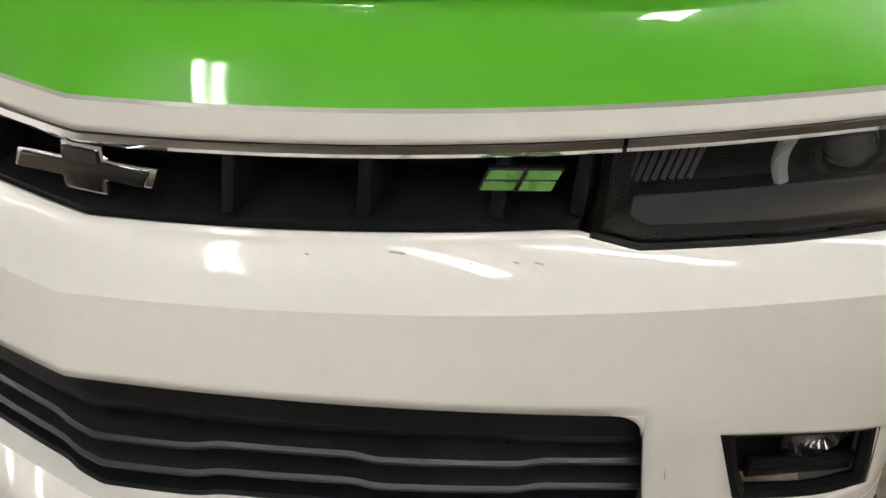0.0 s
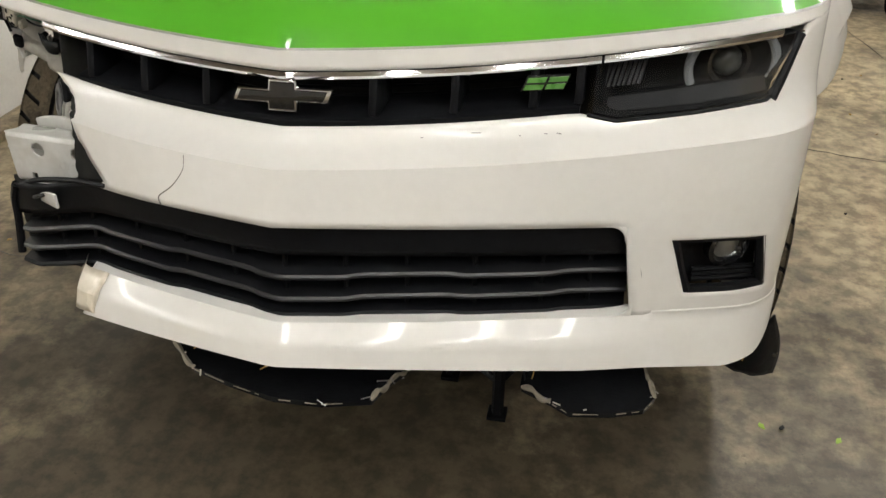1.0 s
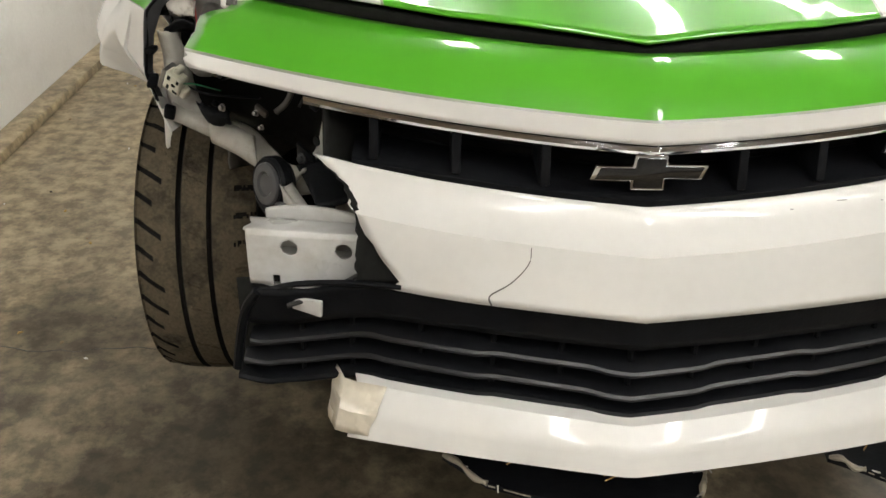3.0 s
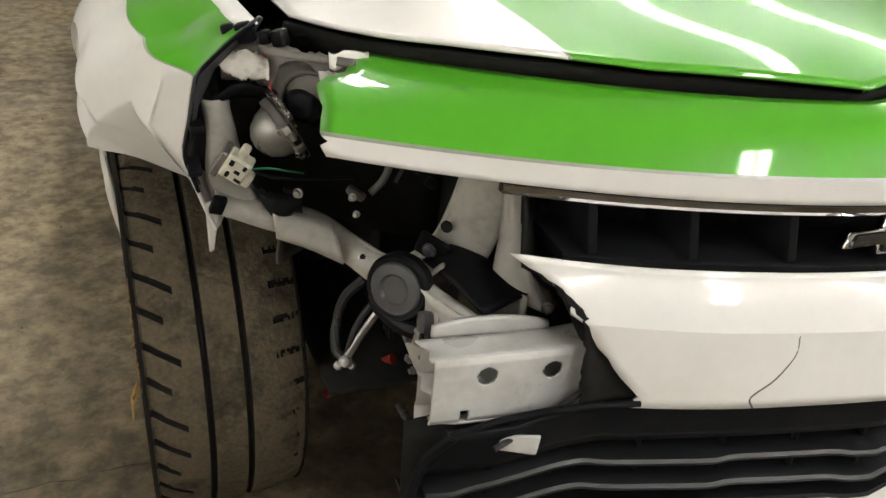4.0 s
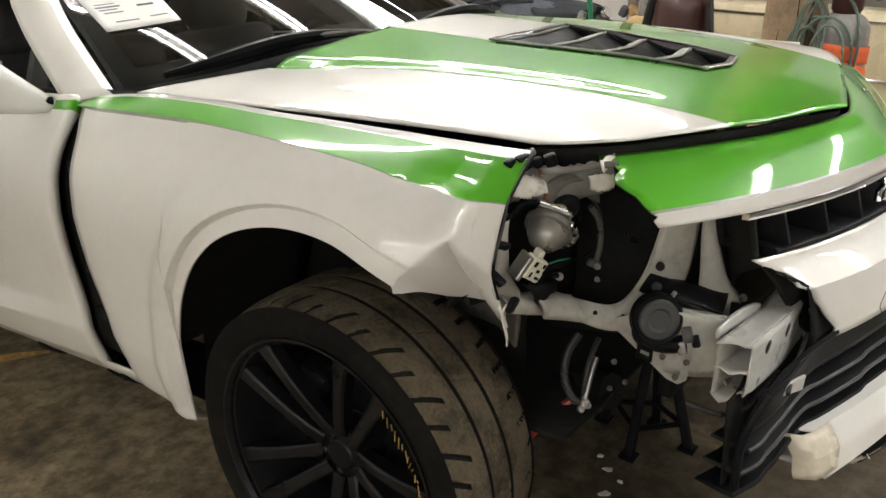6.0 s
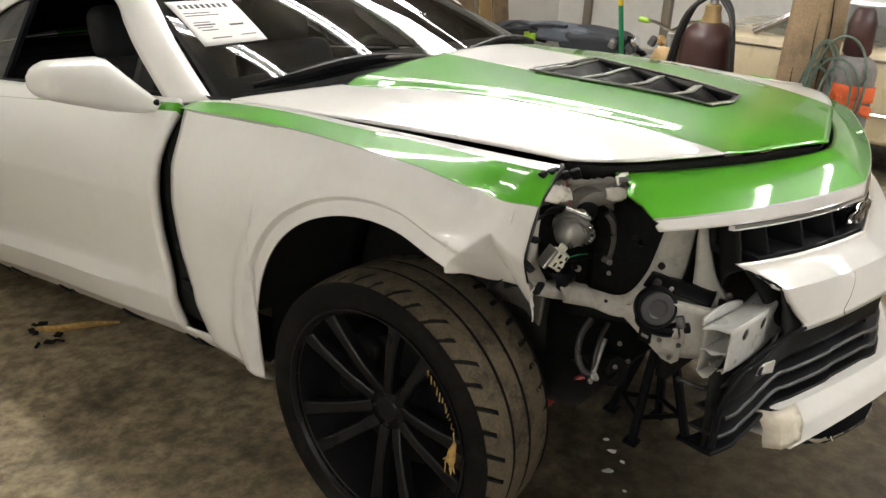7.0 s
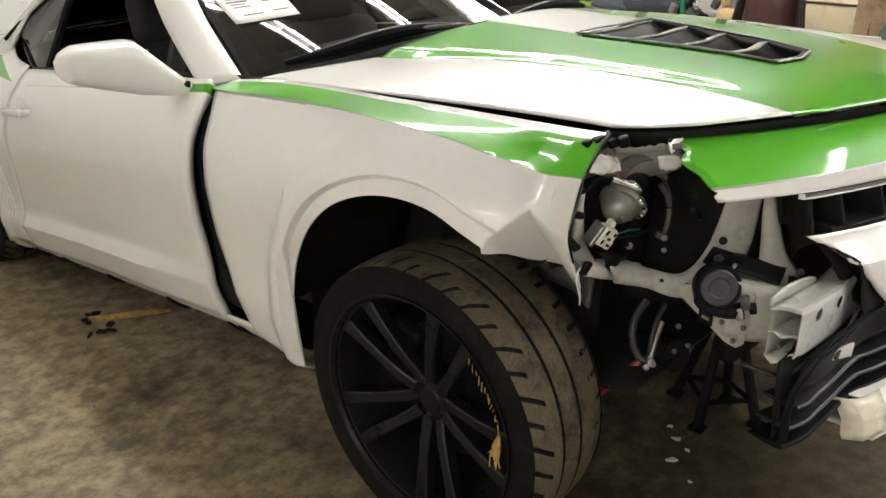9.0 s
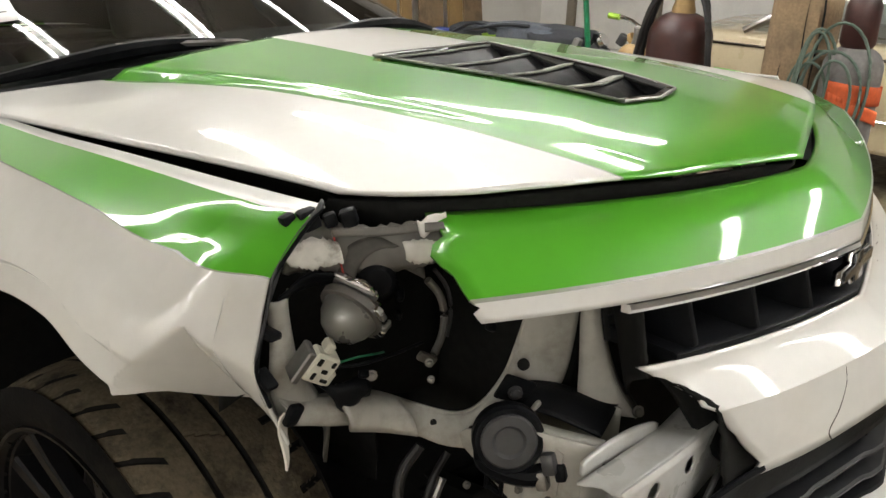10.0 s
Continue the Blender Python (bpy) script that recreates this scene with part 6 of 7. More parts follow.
    rod("dark_wire", [(-0.735, 0.47, 0.99), (-0.70, 0.452, 0.985), (-0.65, 0.44, 0.985), (-0.60, 0.435, 0.985)], 0.0022, BLACK, "loose black wire")
    rod("red_wire", [(-0.708, 0.488, 1.160), (-0.706, 0.478, 1.13), (-0.704, 0.470, 1.10), (-0.70, 0.468, 1.085)], 0.0012, RED, "thin red wire hanging over the lamp")
    # curved strap, screws and clips in the dark
    rod("duct_strap", [(-0.565, 0.46, 1.055), (-0.548, 0.452, 1.03), (-0.545, 0.446, 1.00), (-0.556, 0.440, 0.975), (-0.575, 0.436, 0.958)], 0.0055, DARKMETAL, "curved grey strap")
    rod("duct_rim", [(-0.54, 0.47, 1.06), (-0.522, 0.462, 1.03), (-0.52, 0.455, 0.995), (-0.535, 0.448, 0.965)], 0.003, GREY_PLASTIC, "")
    lump("strap_foot", (0.028, 0.010, 0.014), (-0.598, 0.428, 0.964), (0.2, 0.5, -0.5), DARKMETAL)
    bolt((-0.605, 0.418, 0.964), (-0.6, -0.75, 0.1))
    bolt((-0.598, 0.42, 0.936), (-0.6, -0.75, 0.1), 0.0035)
    bolt((-0.672, 0.455, 0.958), (-0.6, -0.75, 0.1), 0.005, STEEL)
    for x, y, z, s in ((-0.685, 0.456, 0.965, 0.012), (-0.50, 0.40, 0.985, 0.014), (-0.515, 0.41, 1.0, 0.010), (-0.63, 0.45, 1.03, 0.012), (-0.625, 0.452, 1.055, 0.014)):
        lump("loose_clip", (s, s * 0.7, s * 1.2), (x, y, z), (x * 30, z * 20, y * 9), BLACK)


def build_rail():
    # open crash box between rail and beam
    rail = ribbon("frame_rail", [(-0.552, 0.300, 0.896), (-0.530, 0.255, 0.890), (-0.504, 0.209, 0.884)], [(-0.548, 0.300, 0.770), (-0.528, 0.255, 0.766), (-0.506, 0.209, 0.770)], BAY, "pale grey-white open frame rail behind the bumper beam", 0.004, None, 14, 8, 0.002)
    ribbon("rail_lip", [(-0.552, 0.300, 0.896), (-0.530, 0.255, 0.890), (-0.504, 0.209, 0.884)], [(-0.537, 0.306, 0.897), (-0.515, 0.262, 0.891), (-0.490, 0.216, 0.885)], BAY, "", 0.003, rail, 14, 2)
    ribbon("rail_far_side", [(-0.462, 0.345, 0.905), (-0.44, 0.30, 0.900), (-0.415, 0.235, 0.890)], [(-0.462, 0.345, 0.775), (-0.44, 0.30, 0.770), (-0.415, 0.235, 0.772)], BAY, "", 0.004, rail, 12, 4)
    panel("rail_floor", ((-0.545, 0.30, 0.80), (-0.50, 0.21, 0.80), (-0.41, 0.235, 0.80), (-0.46, 0.345, 0.80)), VOID, "", 0.004, rail)
    panel("rail_cover", ((-0.53, 0.335, 0.905), (-0.478, 0.225, 0.884), (-0.41, 0.245, 0.890), (-0.462, 0.355, 0.918)), BLACK, "black plastic cover over the open rail", 0.004, rail, 10, 0.006, (0, 0, 0.012))
    # triangular plate hanging under the horn
    bm = bmesh.new()
    prism(bm, [(0.0, 0.0), (0.020, -0.010), (0.115, -0.085), (0.138, -0.092), (0.152, -0.080), (0.160, 0.030), (0.120, 0.055), (0.02, 0.020)], 0.004, Matrix.Translation((-0.568, 0.405, 0.838)) @ Matrix.Rotation(radians(-78), 4, "Z"), 0.001)
    gus = part("rail_gusset", bm, BAY, rail, "triangular pale grey gusset plate")
    for p in ((-0.553, 0.272, 0.768), (-0.552, 0.30, 0.80), (-0.545, 0.258, 0.80)):
        bolt(p, (-1, -0.25, 0), 0.004, DARKMETAL, rail)
    # horn: a dark snail with a flat grey cap
    m = facing((-0.568, 0.312, 0.880), (-0.72, -0.66, 0.22))
    bm = bmesh.new()
    lathe(bm, [(0.0, -0.024), (0.040, -0.022), (0.047, -0.012), (0.047, 0.004), (0.043, 0.010), (0.037, 0.009)], 36, m)
    horn = part("horn", bm, BLACK, car, "round dark grey horn with a flat cap")
    bm = bmesh.new()
    lathe(bm, [(0.037, 0.004), (0.0365, 0.012), (0.034, 0.014), (0.022, 0.0145), (0.018, 0.011), (0.0, 0.0105)], 36, m)
    part("horn_cap", bm, GREY_PLASTIC, horn, "flat grey horn cap")
    bm = bmesh.new()
    tube(bm, bend([m @ Vector((-0.034, -0.010, -0.006)), m @ Vector((-0.030, -0.034, -0.004)), m @ Vector((0.0, -0.048, -0.004)), m @ Vector((0.030, -0.052, -0.004)), m @ Vector((0.050, -0.046, -0.004))], 18), 0.013, 10, taper=lambda t: 0.75 + 0.5 * t)
    part("horn_mouth", bm, BLACK, horn)
    lump("horn_bracket", (0.046, 0.008, 0.044), (-0.512, 0.345, 0.914), (0.25, 0.35, -0.75), BLACK, horn)
    bolt((-0.518, 0.340, 0.914), (-0.7, -0.7, 0.1), 0.007, GREY_PLASTIC, horn)
    lump("horn_strut", (0.007, 0.010, 0.05), (-0.522, 0.315, 0.893), (0.0, 0.7, -0.6), BAY, horn)
    for x, y, z, s in ((-0.545, 0.262, 0.855, 0.022), (-0.535, 0.250, 0.842, 0.018), (-0.548, 0.268, 0.828, 0.020)):
        lump("horn_plug", (s * 0.8, s, s * 1.3), (x, y, z), (0.2, 0.3, x * 8), (BLACK, STEEL, GREY_PLASTIC)[int(s * 500) % 3], horn)
    # perforated bracket with two slots below
    for z in (0.0, 0.018):
        lump("slot_bracket", (0.006, 0.024, 0.010), (-0.575, 0.325, 0.818 - z), (0, 0, -0.2), BLACK, horn, 0.003)
    for y in (0.313, 0.337):
        lump("slot_bracket", (0.006, 0.006, 0.030), (-0.575, y, 0.809), (0, 0, -0.2), BLACK, horn, 0.002)
    # the beam: a box of two chambers, cut open at its end
    x0, x1 = -0.580, 0.40
    face = sp([0, 0.2, 0.34, 0.42, 0.45, 0.583], [0.120, 0.124, 0.126, 0.124, 0.126, 0.139])
    zt, zb, dep = 0.890, 0.790, 0.060
    holes = ((-0.514, 0.862, 0.0130), (-0.430, 0.861, 0.0130))
    def gone(x, z):
        if any((x - a) ** 2 + (z - b) ** 2 < r * r for a, b, r in holes):
            return True
        return abs(x + 0.537) < 0.006 and z < 0.812
    bm = bmesh.new()
    def ff(x, z):
        e = 0.5 * max(0, (z - zt + 0.008)) + 0.5 * max(0, zb + 0.008 - z)
        return Vector((x, face(abs(x)) + e, z))
    grid(bm, ff, steps(x0, -0.30, 150), steps(zt, zb, 56), skip=gone)
    beam = part("bumper_beam", bm, BEAM, car, "white steel bumper beam with round holes and an open cut end", 0.0035, (0, -1, 0))
    for name, z in (("beam_top", zt - 0.001), ("beam_web", 0.834), ("beam_floor", zb)):
        bm = bmesh.new()
        def fp(u, v, z=z):
            x = x0 + 0.004 * math.sin(7 * v + z * 40) + (x1 - x0) * u
            ragged = 0.010 * math.sin(6 * v + 1) * max(0, 1 - u / 0.03) if z < 0.8 else 0.003 * math.sin(9 * v) * max(0, 1 - u / 0.03)
            return Vector((x, face(abs(x)) + 0.004 + (dep - 0.004) * v, z - (0.010 * v if z > 0.85 else 0.016 * v if z < 0.8 else 0.006 * v) + (ragged if z < 0.88 else 0)))
        grid(bm, fp, steps(0, 1, 60), steps(0, 1, 6))
        part(name, bm, BEAM, beam, "", 0.003)
    bm = bmesh.new()
    grid(bm, lambda x, z: Vector((x, face(abs(x)) + dep, z)), steps(x0 + 0.004, x1, 40), steps(zt - 0.012, zb - 0.016, 4))
    part("beam_back", bm, BAY, beam, "", 0.003)
    bm = bmesh.new()
    grid(bm, lambda x, z: Vector((x, face(abs(x)), z)), steps(-0.30, x1, 40), steps(zt, zb, 4))
    part("beam_front", bm, BEAM, beam, "", 0.0035)
    # rounded tongue standing behind the beam's upper edge
    bm = bmesh.new()
    grid(bm, lambda u, v: Vector((-0.560 + 0.150 * u, 0.205 - 0.022 * u, 0.872 + v * (0.024 * math.sin(math.pi * min(1, 0.08 + 0.86 * u)) ** 0.45 + 0.004))), steps(0, 1, 24), steps(0, 1, 5))
    part("beam_tongue", bm, BEAM, beam, "rounded white mounting tongue behind the beam", 0.006)
    bm = bmesh.new()
    grid(bm, lambda u, v: Vector((-0.557 + 0.035 * v + 0.02 * u, 0.160 + 0.035 * u, 0.775 + 0.008 * math.sin(9 * u) - 0.006 * v)), steps(0, 1, 8), steps(0, 1, 4))
    part("torn_floor_scrap", bm, TORN, beam, "rusty bent scrap under the beam's open end", 0.003)
    # torn black lining, hoses and wires round the beam
    panel("bumper_foam", ((-0.43, 0.19, 0.965), (-0.20, 0.11, 0.95), (-0.20, 0.09, 0.80), (-0.335, 0.105, 0.80)), VOID, "black torn bumper lining", 0.01, None, 10, 0.008)
    bm = bmesh.new()
    pts = bend([(-0.362, 0.108, 0.882), (-0.356, 0.100, 0.855), (-0.365, 0.094, 0.825), (-0.390, 0.094, 0.800), (-0.43, 0.105, 0.785)], 120)
    tube(bm, pts, 0.0062, 8, taper=lambda t: 1.0 if int(t * 60) % 2 else 0.78)
    part("corrugated_hose", bm, GREY_PLASTIC, car, "grey corrugated hose in front of the beam")
    bm = bmesh.new()
    pts = bend([(-0.585, 0.235, 0.745), (-0.572, 0.178, 0.738), (-0.535, 0.150, 0.742), (-0.48, 0.140, 0.758), (-0.43, 0.13, 0.775)], 90)
    tube(bm, pts, 0.0058, 8, taper=lambda t: 1.0 if int(t * 45) % 2 else 0.8)
    part("corrugated_hose", bm, HOSE, car, "black corrugated hose sagging under the beam")
    rod("diagonal_hose", [(-0.515, 0.088, 0.786), (-0.47, 0.095, 0.80), (-0.43, 0.098, 0.822), (-0.392, 0.10, 0.846)], 0.004, HOSE, "black hose across the beam")


def build_under_front():
    # rail, its dimness put into a darker grey, and hoses behind the wheel gap
    ribbon("wing_rail", [(-0.690, 0.52, 0.885), (-0.60, 0.66, 0.86), (-0.56, 0.98, 0.82)], [(-0.690, 0.53, 0.800), (-0.60, 0.67, 0.775), (-0.56, 0.98, 0.73)], GRIMY, "dirty grey inner wing rail, darkened for the little light there", 0.005, None, 16, 4, 0.006)
    rod("hanging_hose", [(-0.570, 0.46, 0.80), (-0.598, 0.468, 0.765), (-0.612, 0.462, 0.72), (-0.618, 0.44, 0.69), (-0.608, 0.424, 0.682)], 0.008, HOSE, "black hose hanging below the rail")
    rod("hanging_hose", [(-0.545, 0.43, 0.79), (-0.572, 0.43, 0.765), (-0.592, 0.428, 0.73), (-0.603, 0.424, 0.69)], 0.0055, HOSE, "")
    rod("link_rod", [(-0.560, 0.426, 0.757), (-0.585, 0.424, 0.720), (-0.606, 0.421, 0.684)], 0.0065, STEEL, "short steel link rod")
    for p, s in (((-0.608, 0.418, 0.681), 0.011), ((-0.618, 0.420, 0.673), 0.008), ((-0.598, 0.416, 0.672), 0.007)):
        bm = bmesh.new()
        lathe(bm, [(0.0, -s), (s * 0.8, -s * 0.7), (s, 0), (s * 0.8, s * 0.7), (0.0, s)], 10, facing(p, (-0.5, -0.6, 0.5)))
        part("rod_joint", bm, STEEL, car)
    for x, y, z in ((-0.535, 0.40, 0.745), (-0.50, 0.42, 0.66), (-0.52, 0.38, 0.70)):
        bolt((x, y, z), (-0.7, -0.7, 0.2), 0.004, DARKMETAL)
    rod("control_arm", [(-0.30, 0.95, 0.47), (-0.45, 0.90, 0.45), (-0.62, 0.86, 0.43)], 0.030, STEEL, "dark steel control arm")
    rod("steering_rod", [(-0.25, 0.72, 0.52), (-0.45, 0.72, 0.50), (-0.64, 0.74, 0.48)], 0.013, STEEL, "steel steering rod")
    rod("damper", [(-0.56, 0.90, 0.50), (-0.50, 0.93, 0.78), (-0.48, 0.95, 1.02)], 0.030, BLACK, "black damper strut")
    rod("red_brace", [(-0.590, 0.60, 0.46), (-0.545, 0.545, 0.545), (-0.50, 0.50, 0.60)], 0.010, RED, "red enamelled brace")
    for t in range(7):
        bm = bmesh.new()
        lathe(bm, [(0.052, -0.006), (0.058, 0.0), (0.052, 0.006), (0.047, 0.0)], 20, Matrix.Translation((-0.545 + 0.009 * t, 0.905 + 0.006 * t, 0.55 + 0.05 * t)) @ Matrix.Rotation(0.12, 4, "X"), closed=True)
        part("spring_coil", bm, BLACK, car)
    for sg in (-1, 1):
        rod("subframe", [(sg * 0.42, 0.45, 0.60), (sg * 0.36, 0.70, 0.52), (sg * 0.34, 1.05, 0.47)], 0.04, VOID, "black front subframe")
    rod("cross_tube", [(-0.45, 0.55, 0.57), (0.0, 0.53, 0.55), (0.45, 0.55, 0.57)], 0.035, VOID, "black cross tube")


def build_bay():
    build_dark_space()
    build_lamp_hole()
    build_rail()
    build_under_front()


def build_splitter():
    random.seed(5)
    def plate(name, outline, z, dz, label):
        bm = bmesh.new()
        tmp = bmesh.new()
        vs = [tmp.verts.new((x, y, z + dz * (x - outline[0][0]))) for x, y in outline]
        f = tmp.faces.new(vs)
        r = bmesh.ops.extrude_face_region(tmp, geom=[f])
        for v in r["geom"]:
            if isinstance(v, bmesh.types.BMVert):
                v.co.z -= 0.012
        bmesh.ops.recalc_face_normals(tmp, faces=tmp.faces)
        join(bm, tmp)
        p = part(name, bm, BLACK, car, label)
        # curled pale torn ends and scratched front edge
        pts = [Vector((*q, z + dz * (q[0] - outline[0][0]))) for q in outline]
        for i, j, r in ((0, 1, 0.006), (5, 6, 0.006), (6, 7, 0.005)):
            bm = bmesh.new()
            a, b = pts[i], pts[j]
            tube(bm, bend([a, a.lerp(b, 0.35) + Vector((jag(i, 0.006, 3), 0, 0.006)), a.lerp(b, 0.7) + Vector((0, jag(j, 0.006, 5), -0.004)), b]), r, 6, taper=lambda t: 0.5 + 0.5 * abs(math.sin(7 * t)))
            part("torn_edge", bm, TORN, p, "curled pale torn plastic edge")
        for k in range(1, 5):
            for q in range(5):
                bm = bmesh.new()
                a, b = pts[k], pts[k + 1]
                t0 = random.uniform(0, 0.7)
                c0, c1 = a.lerp(b, t0), a.lerp(b, min(1, t0 + random.uniform(0.05, 0.25)))
                tube(bm, [c0 + Vector((0, -0.001, -0.004)), c1 + Vector((0, -0.001, -0.004))], random.uniform(0.0006, 0.0015), 5)
                part("scratched_edge", bm, TORN, p)
        # frayed pale edge
        for i in range(8):
            a, b = Vector((*outline[0], z)), Vector((*outline[1], z))
            k = random.randrange(len(outline) - 1)
            a, b = Vector((*outline[k], z)), Vector((*outline[k + 1], z))
            q = a.lerp(b, random.random())
            bm = bmesh.new()
            d = Vector((random.uniform(-0.02, 0.02), random.uniform(-0.014, 0.006), random.uniform(-0.012, 0.004)))
            tube(bm, [q, q + d], 0.0014, 4)
            part("frayed_fibre", bm, CREAM if random.random() < 0.5 else STEEL, p)
        return p
    plate("splitter_piece", ((-0.27, 0.05), (-0.20, -0.01), (-0.12, -0.035), (-0.03, -0.055), (0.06, -0.05), (0.145, -0.025), (0.165, 0.03), (0.19, 0.07), (0.0, 0.16), (-0.22, 0.16)), 0.515, -0.02, "scraped black splitter fragment with frayed edges")
    plate("splitter_piece", ((0.40, 0.08), (0.455, 0.055), (0.49, 0.035), (0.56, 0.05), (0.62, 0.075), (0.64, 0.11), (0.62, 0.20), (0.42, 0.18)), 0.49, -0.05, "scraped black splitter fragment with frayed edges")
    # fin left at the far corner
    bm = bmesh.new()
    grid(bm, lambda u, v: Vector((0.80 + 0.10 * u + 0.02 * v, 0.33 + 0.10 * v + 0.04 * u, 0.455 - 0.05 * v * (0.4 + u) - 0.045 * u * (1 - v))), steps(0, 1, 10), steps(0, 1, 8))
    part("splitter_fin", bm, BLACK_GLOSS, car, "gloss black splitter winglet", 0.008)
    for i in range(40):
        s = random.choice((random.uniform(-0.25, 0.0), random.uniform(0.35, 0.85)))
        q = nose(s, 7.0, random.uniform(0.01, 0.05))
        bm = bmesh.new()
        d = Vector((random.uniform(-0.04, 0.04), random.uniform(-0.01, 0.02), -random.uniform(0.005, 0.035)))
        tube(bm, bend([q, q + d * 0.5 + Vector((0.004, 0, 0)), q + d], 4), 0.0012, 4)
        part("straw_stem", bm, STRAW, car)


def build_straw_on_wheel():
    random.seed(8)
    ob = thing("straw_tuft", (-0.91, 0.574, 0.52), "small tuft of dry yellow straw caught on the wheel rim", "straw")
    def stem(pts, r):
        bm = bmesh.new()
        tube(bm, pts, r, 4)
        part("stem", bm, STRAW, ob)
    for i in range(26):
        q = Vector((-0.912, 0.574 + random.uniform(-0.005, 0.005), 0.566 + random.uniform(-0.006, 0.010)))
        stem(bend([q, q + Vector((-0.008, random.uniform(-0.008, 0.010), -0.025)), q + Vector((-0.012, random.uniform(-0.014, 0.016), -random.uniform(0.035, 0.062)))], 4), 0.0016)
    for i in range(16):
        t = i / 15
        q = Vector((-0.908, 0.661 - 0.087 * t - 0.018 * math.sin(math.pi * t), 0.722 - 0.155 * t))
        stem([q, q + Vector((random.uniform(-0.006, 0.002), random.uniform(-0.006, 0.004), random.uniform(-0.022, -0.006)))], 0.0014)


build_bay()
build_splitter()
build_straw_on_wheel()


# ---- things under and beside the car ----
def build_stand():
    ob = thing("jack_stand", (0.298, 0.645, 0), "black steel jack stand under the front of the car", "jack stand")
    feet = ((0.305, 0.505), (0.158, 0.633), (0.29, 0.785), (0.375, 0.64))
    top = Vector((0.298, 0.645, 0.36))
    for x, y in feet:
        bm = bmesh.new()
        tube(bm, [Vector((x, y, 0.008)), top + Vector(((x - 0.298) * 0.25, (y - 0.645) * 0.25, 0))], 0.016, 6)
        part("leg", bm, BLACK, ob)
        bm = bmesh.new()
        box(bm, (0.05, 0.05, 0.012), Matrix.Translation((x, y, 0.007)), 0.003)
        part("foot", bm, BLACK, ob)
    for a, b in zip(feet, feet[1:] + feet[:1]):
        bm = bmesh.new()
        pa = Vector((*a, 0.008)).lerp(top, 0.22)
        pb = Vector((*b, 0.008)).lerp(top, 0.22)
        tube(bm, [pa, pb], 0.009, 6)
        part("brace", bm, BLACK, ob)
    bm = bmesh.new()
    lathe(bm, [(0.030, 0.30), (0.034, 0.31), (0.034, 0.40), (0.026, 0.41), (0.022, 0.46), (0.022, 0.50)], 18, Matrix.Translation((0.298, 0.645, 0)))
    part("column", bm, BLACK, ob)
    bm = bmesh.new()
    box(bm, (0.10, 0.06, 0.022), Matrix.Translation((0.298, 0.645, 0.51)), 0.005)
    part("saddle", bm, BLACK, ob)


def build_litter():
    random.seed(21)
    def chip(x, y, s, material, label, cat):
        bm = bmesh.new()
        k = random.randint(5, 7)
        tmp = bmesh.new()
        vs = [tmp.verts.new((s * math.cos(2 * math.pi * i / k) * random.uniform(0.5, 1.2), s * 0.6 * math.sin(2 * math.pi * i / k) * random.uniform(0.5, 1.2), 0.004 + random.uniform(0, 0.004))) for i in range(k)]
        f = tmp.faces.new(vs)
        r = bmesh.ops.extrude_face_region(tmp, geom=[f])
        for v in r["geom"]:
            if isinstance(v, bmesh.types.BMVert):
                v.co.z += 0.004
        join(bm, tmp, Matrix.Translation((x, y, 0)) @ Matrix.Rotation(random.random() * 6, 4, "Z"))
        tagged(part("debris_chip", bm, material), label, cat, "chips of debris on the floor")
    for x, y, s in ((-0.047, 0.606, 0.022), (0.06, 0.65, 0.018), (0.03, 0.60, 0.012), (-0.10, 0.52, 0.01), (0.10, 0.70, 0.012)):
        chip(x, y, s, PAPER, "small pale scrap of broken plastic on the concrete", "debris")
    for x, y, s in ((1.148, 0.571, 0.012), (0.968, 0.588, 0.013)):
        chip(x, y, s, LIME, "small bright green leaf scrap on the concrete", "debris")
    for i in range(34):
        chip(random.uniform(-2.0, -1.05), random.uniform(0.2, 3.2), random.uniform(0.003, 0.009), random.choice((STRAW, BLACK, TIMBER, PAPER)), "tiny crumb of dirt on the concrete", "debris")
    for i in range(26):
        chip(random.uniform(1.0, 2.1), random.uniform(0.3, 4.0), random.uniform(0.003, 0.010), random.choice((STRAW, BLACK, TIMBER)), "tiny crumb of dirt on the concrete", "debris")
    # splinter of wood and bark beside the sill
    bm = bmesh.new()
    tube(bm, bend([(-0.60, 2.60, 0.012), (-0.70, 2.66, 0.016), (-0.80, 2.72, 0.012), (-0.86, 2.78, 0.010)]), 0.013, 6, taper=lambda t: 0.5 + 0.7 * math.sin(3 * t))
    tagged(part("wood_splinter", bm, STRAW), "pale splinter of wood on the concrete", "wood splinter")
    bm = bmesh.new()
    for i in range(9):
        box(bm, (random.uniform(0.02, 0.05), random.uniform(0.01, 0.03), 0.010), Matrix.Translation((-0.86 + random.uniform(-0.07, 0.07), 2.72 + random.uniform(-0.10, 0.10), 0.010)) @ Matrix.Rotation(random.random() * 3, 4, "Z"), 0.003, 1)
    tagged(part("bark_crumbs", bm, VOID), "dark crumbs of bark on the concrete", "debris", kind="stuff")


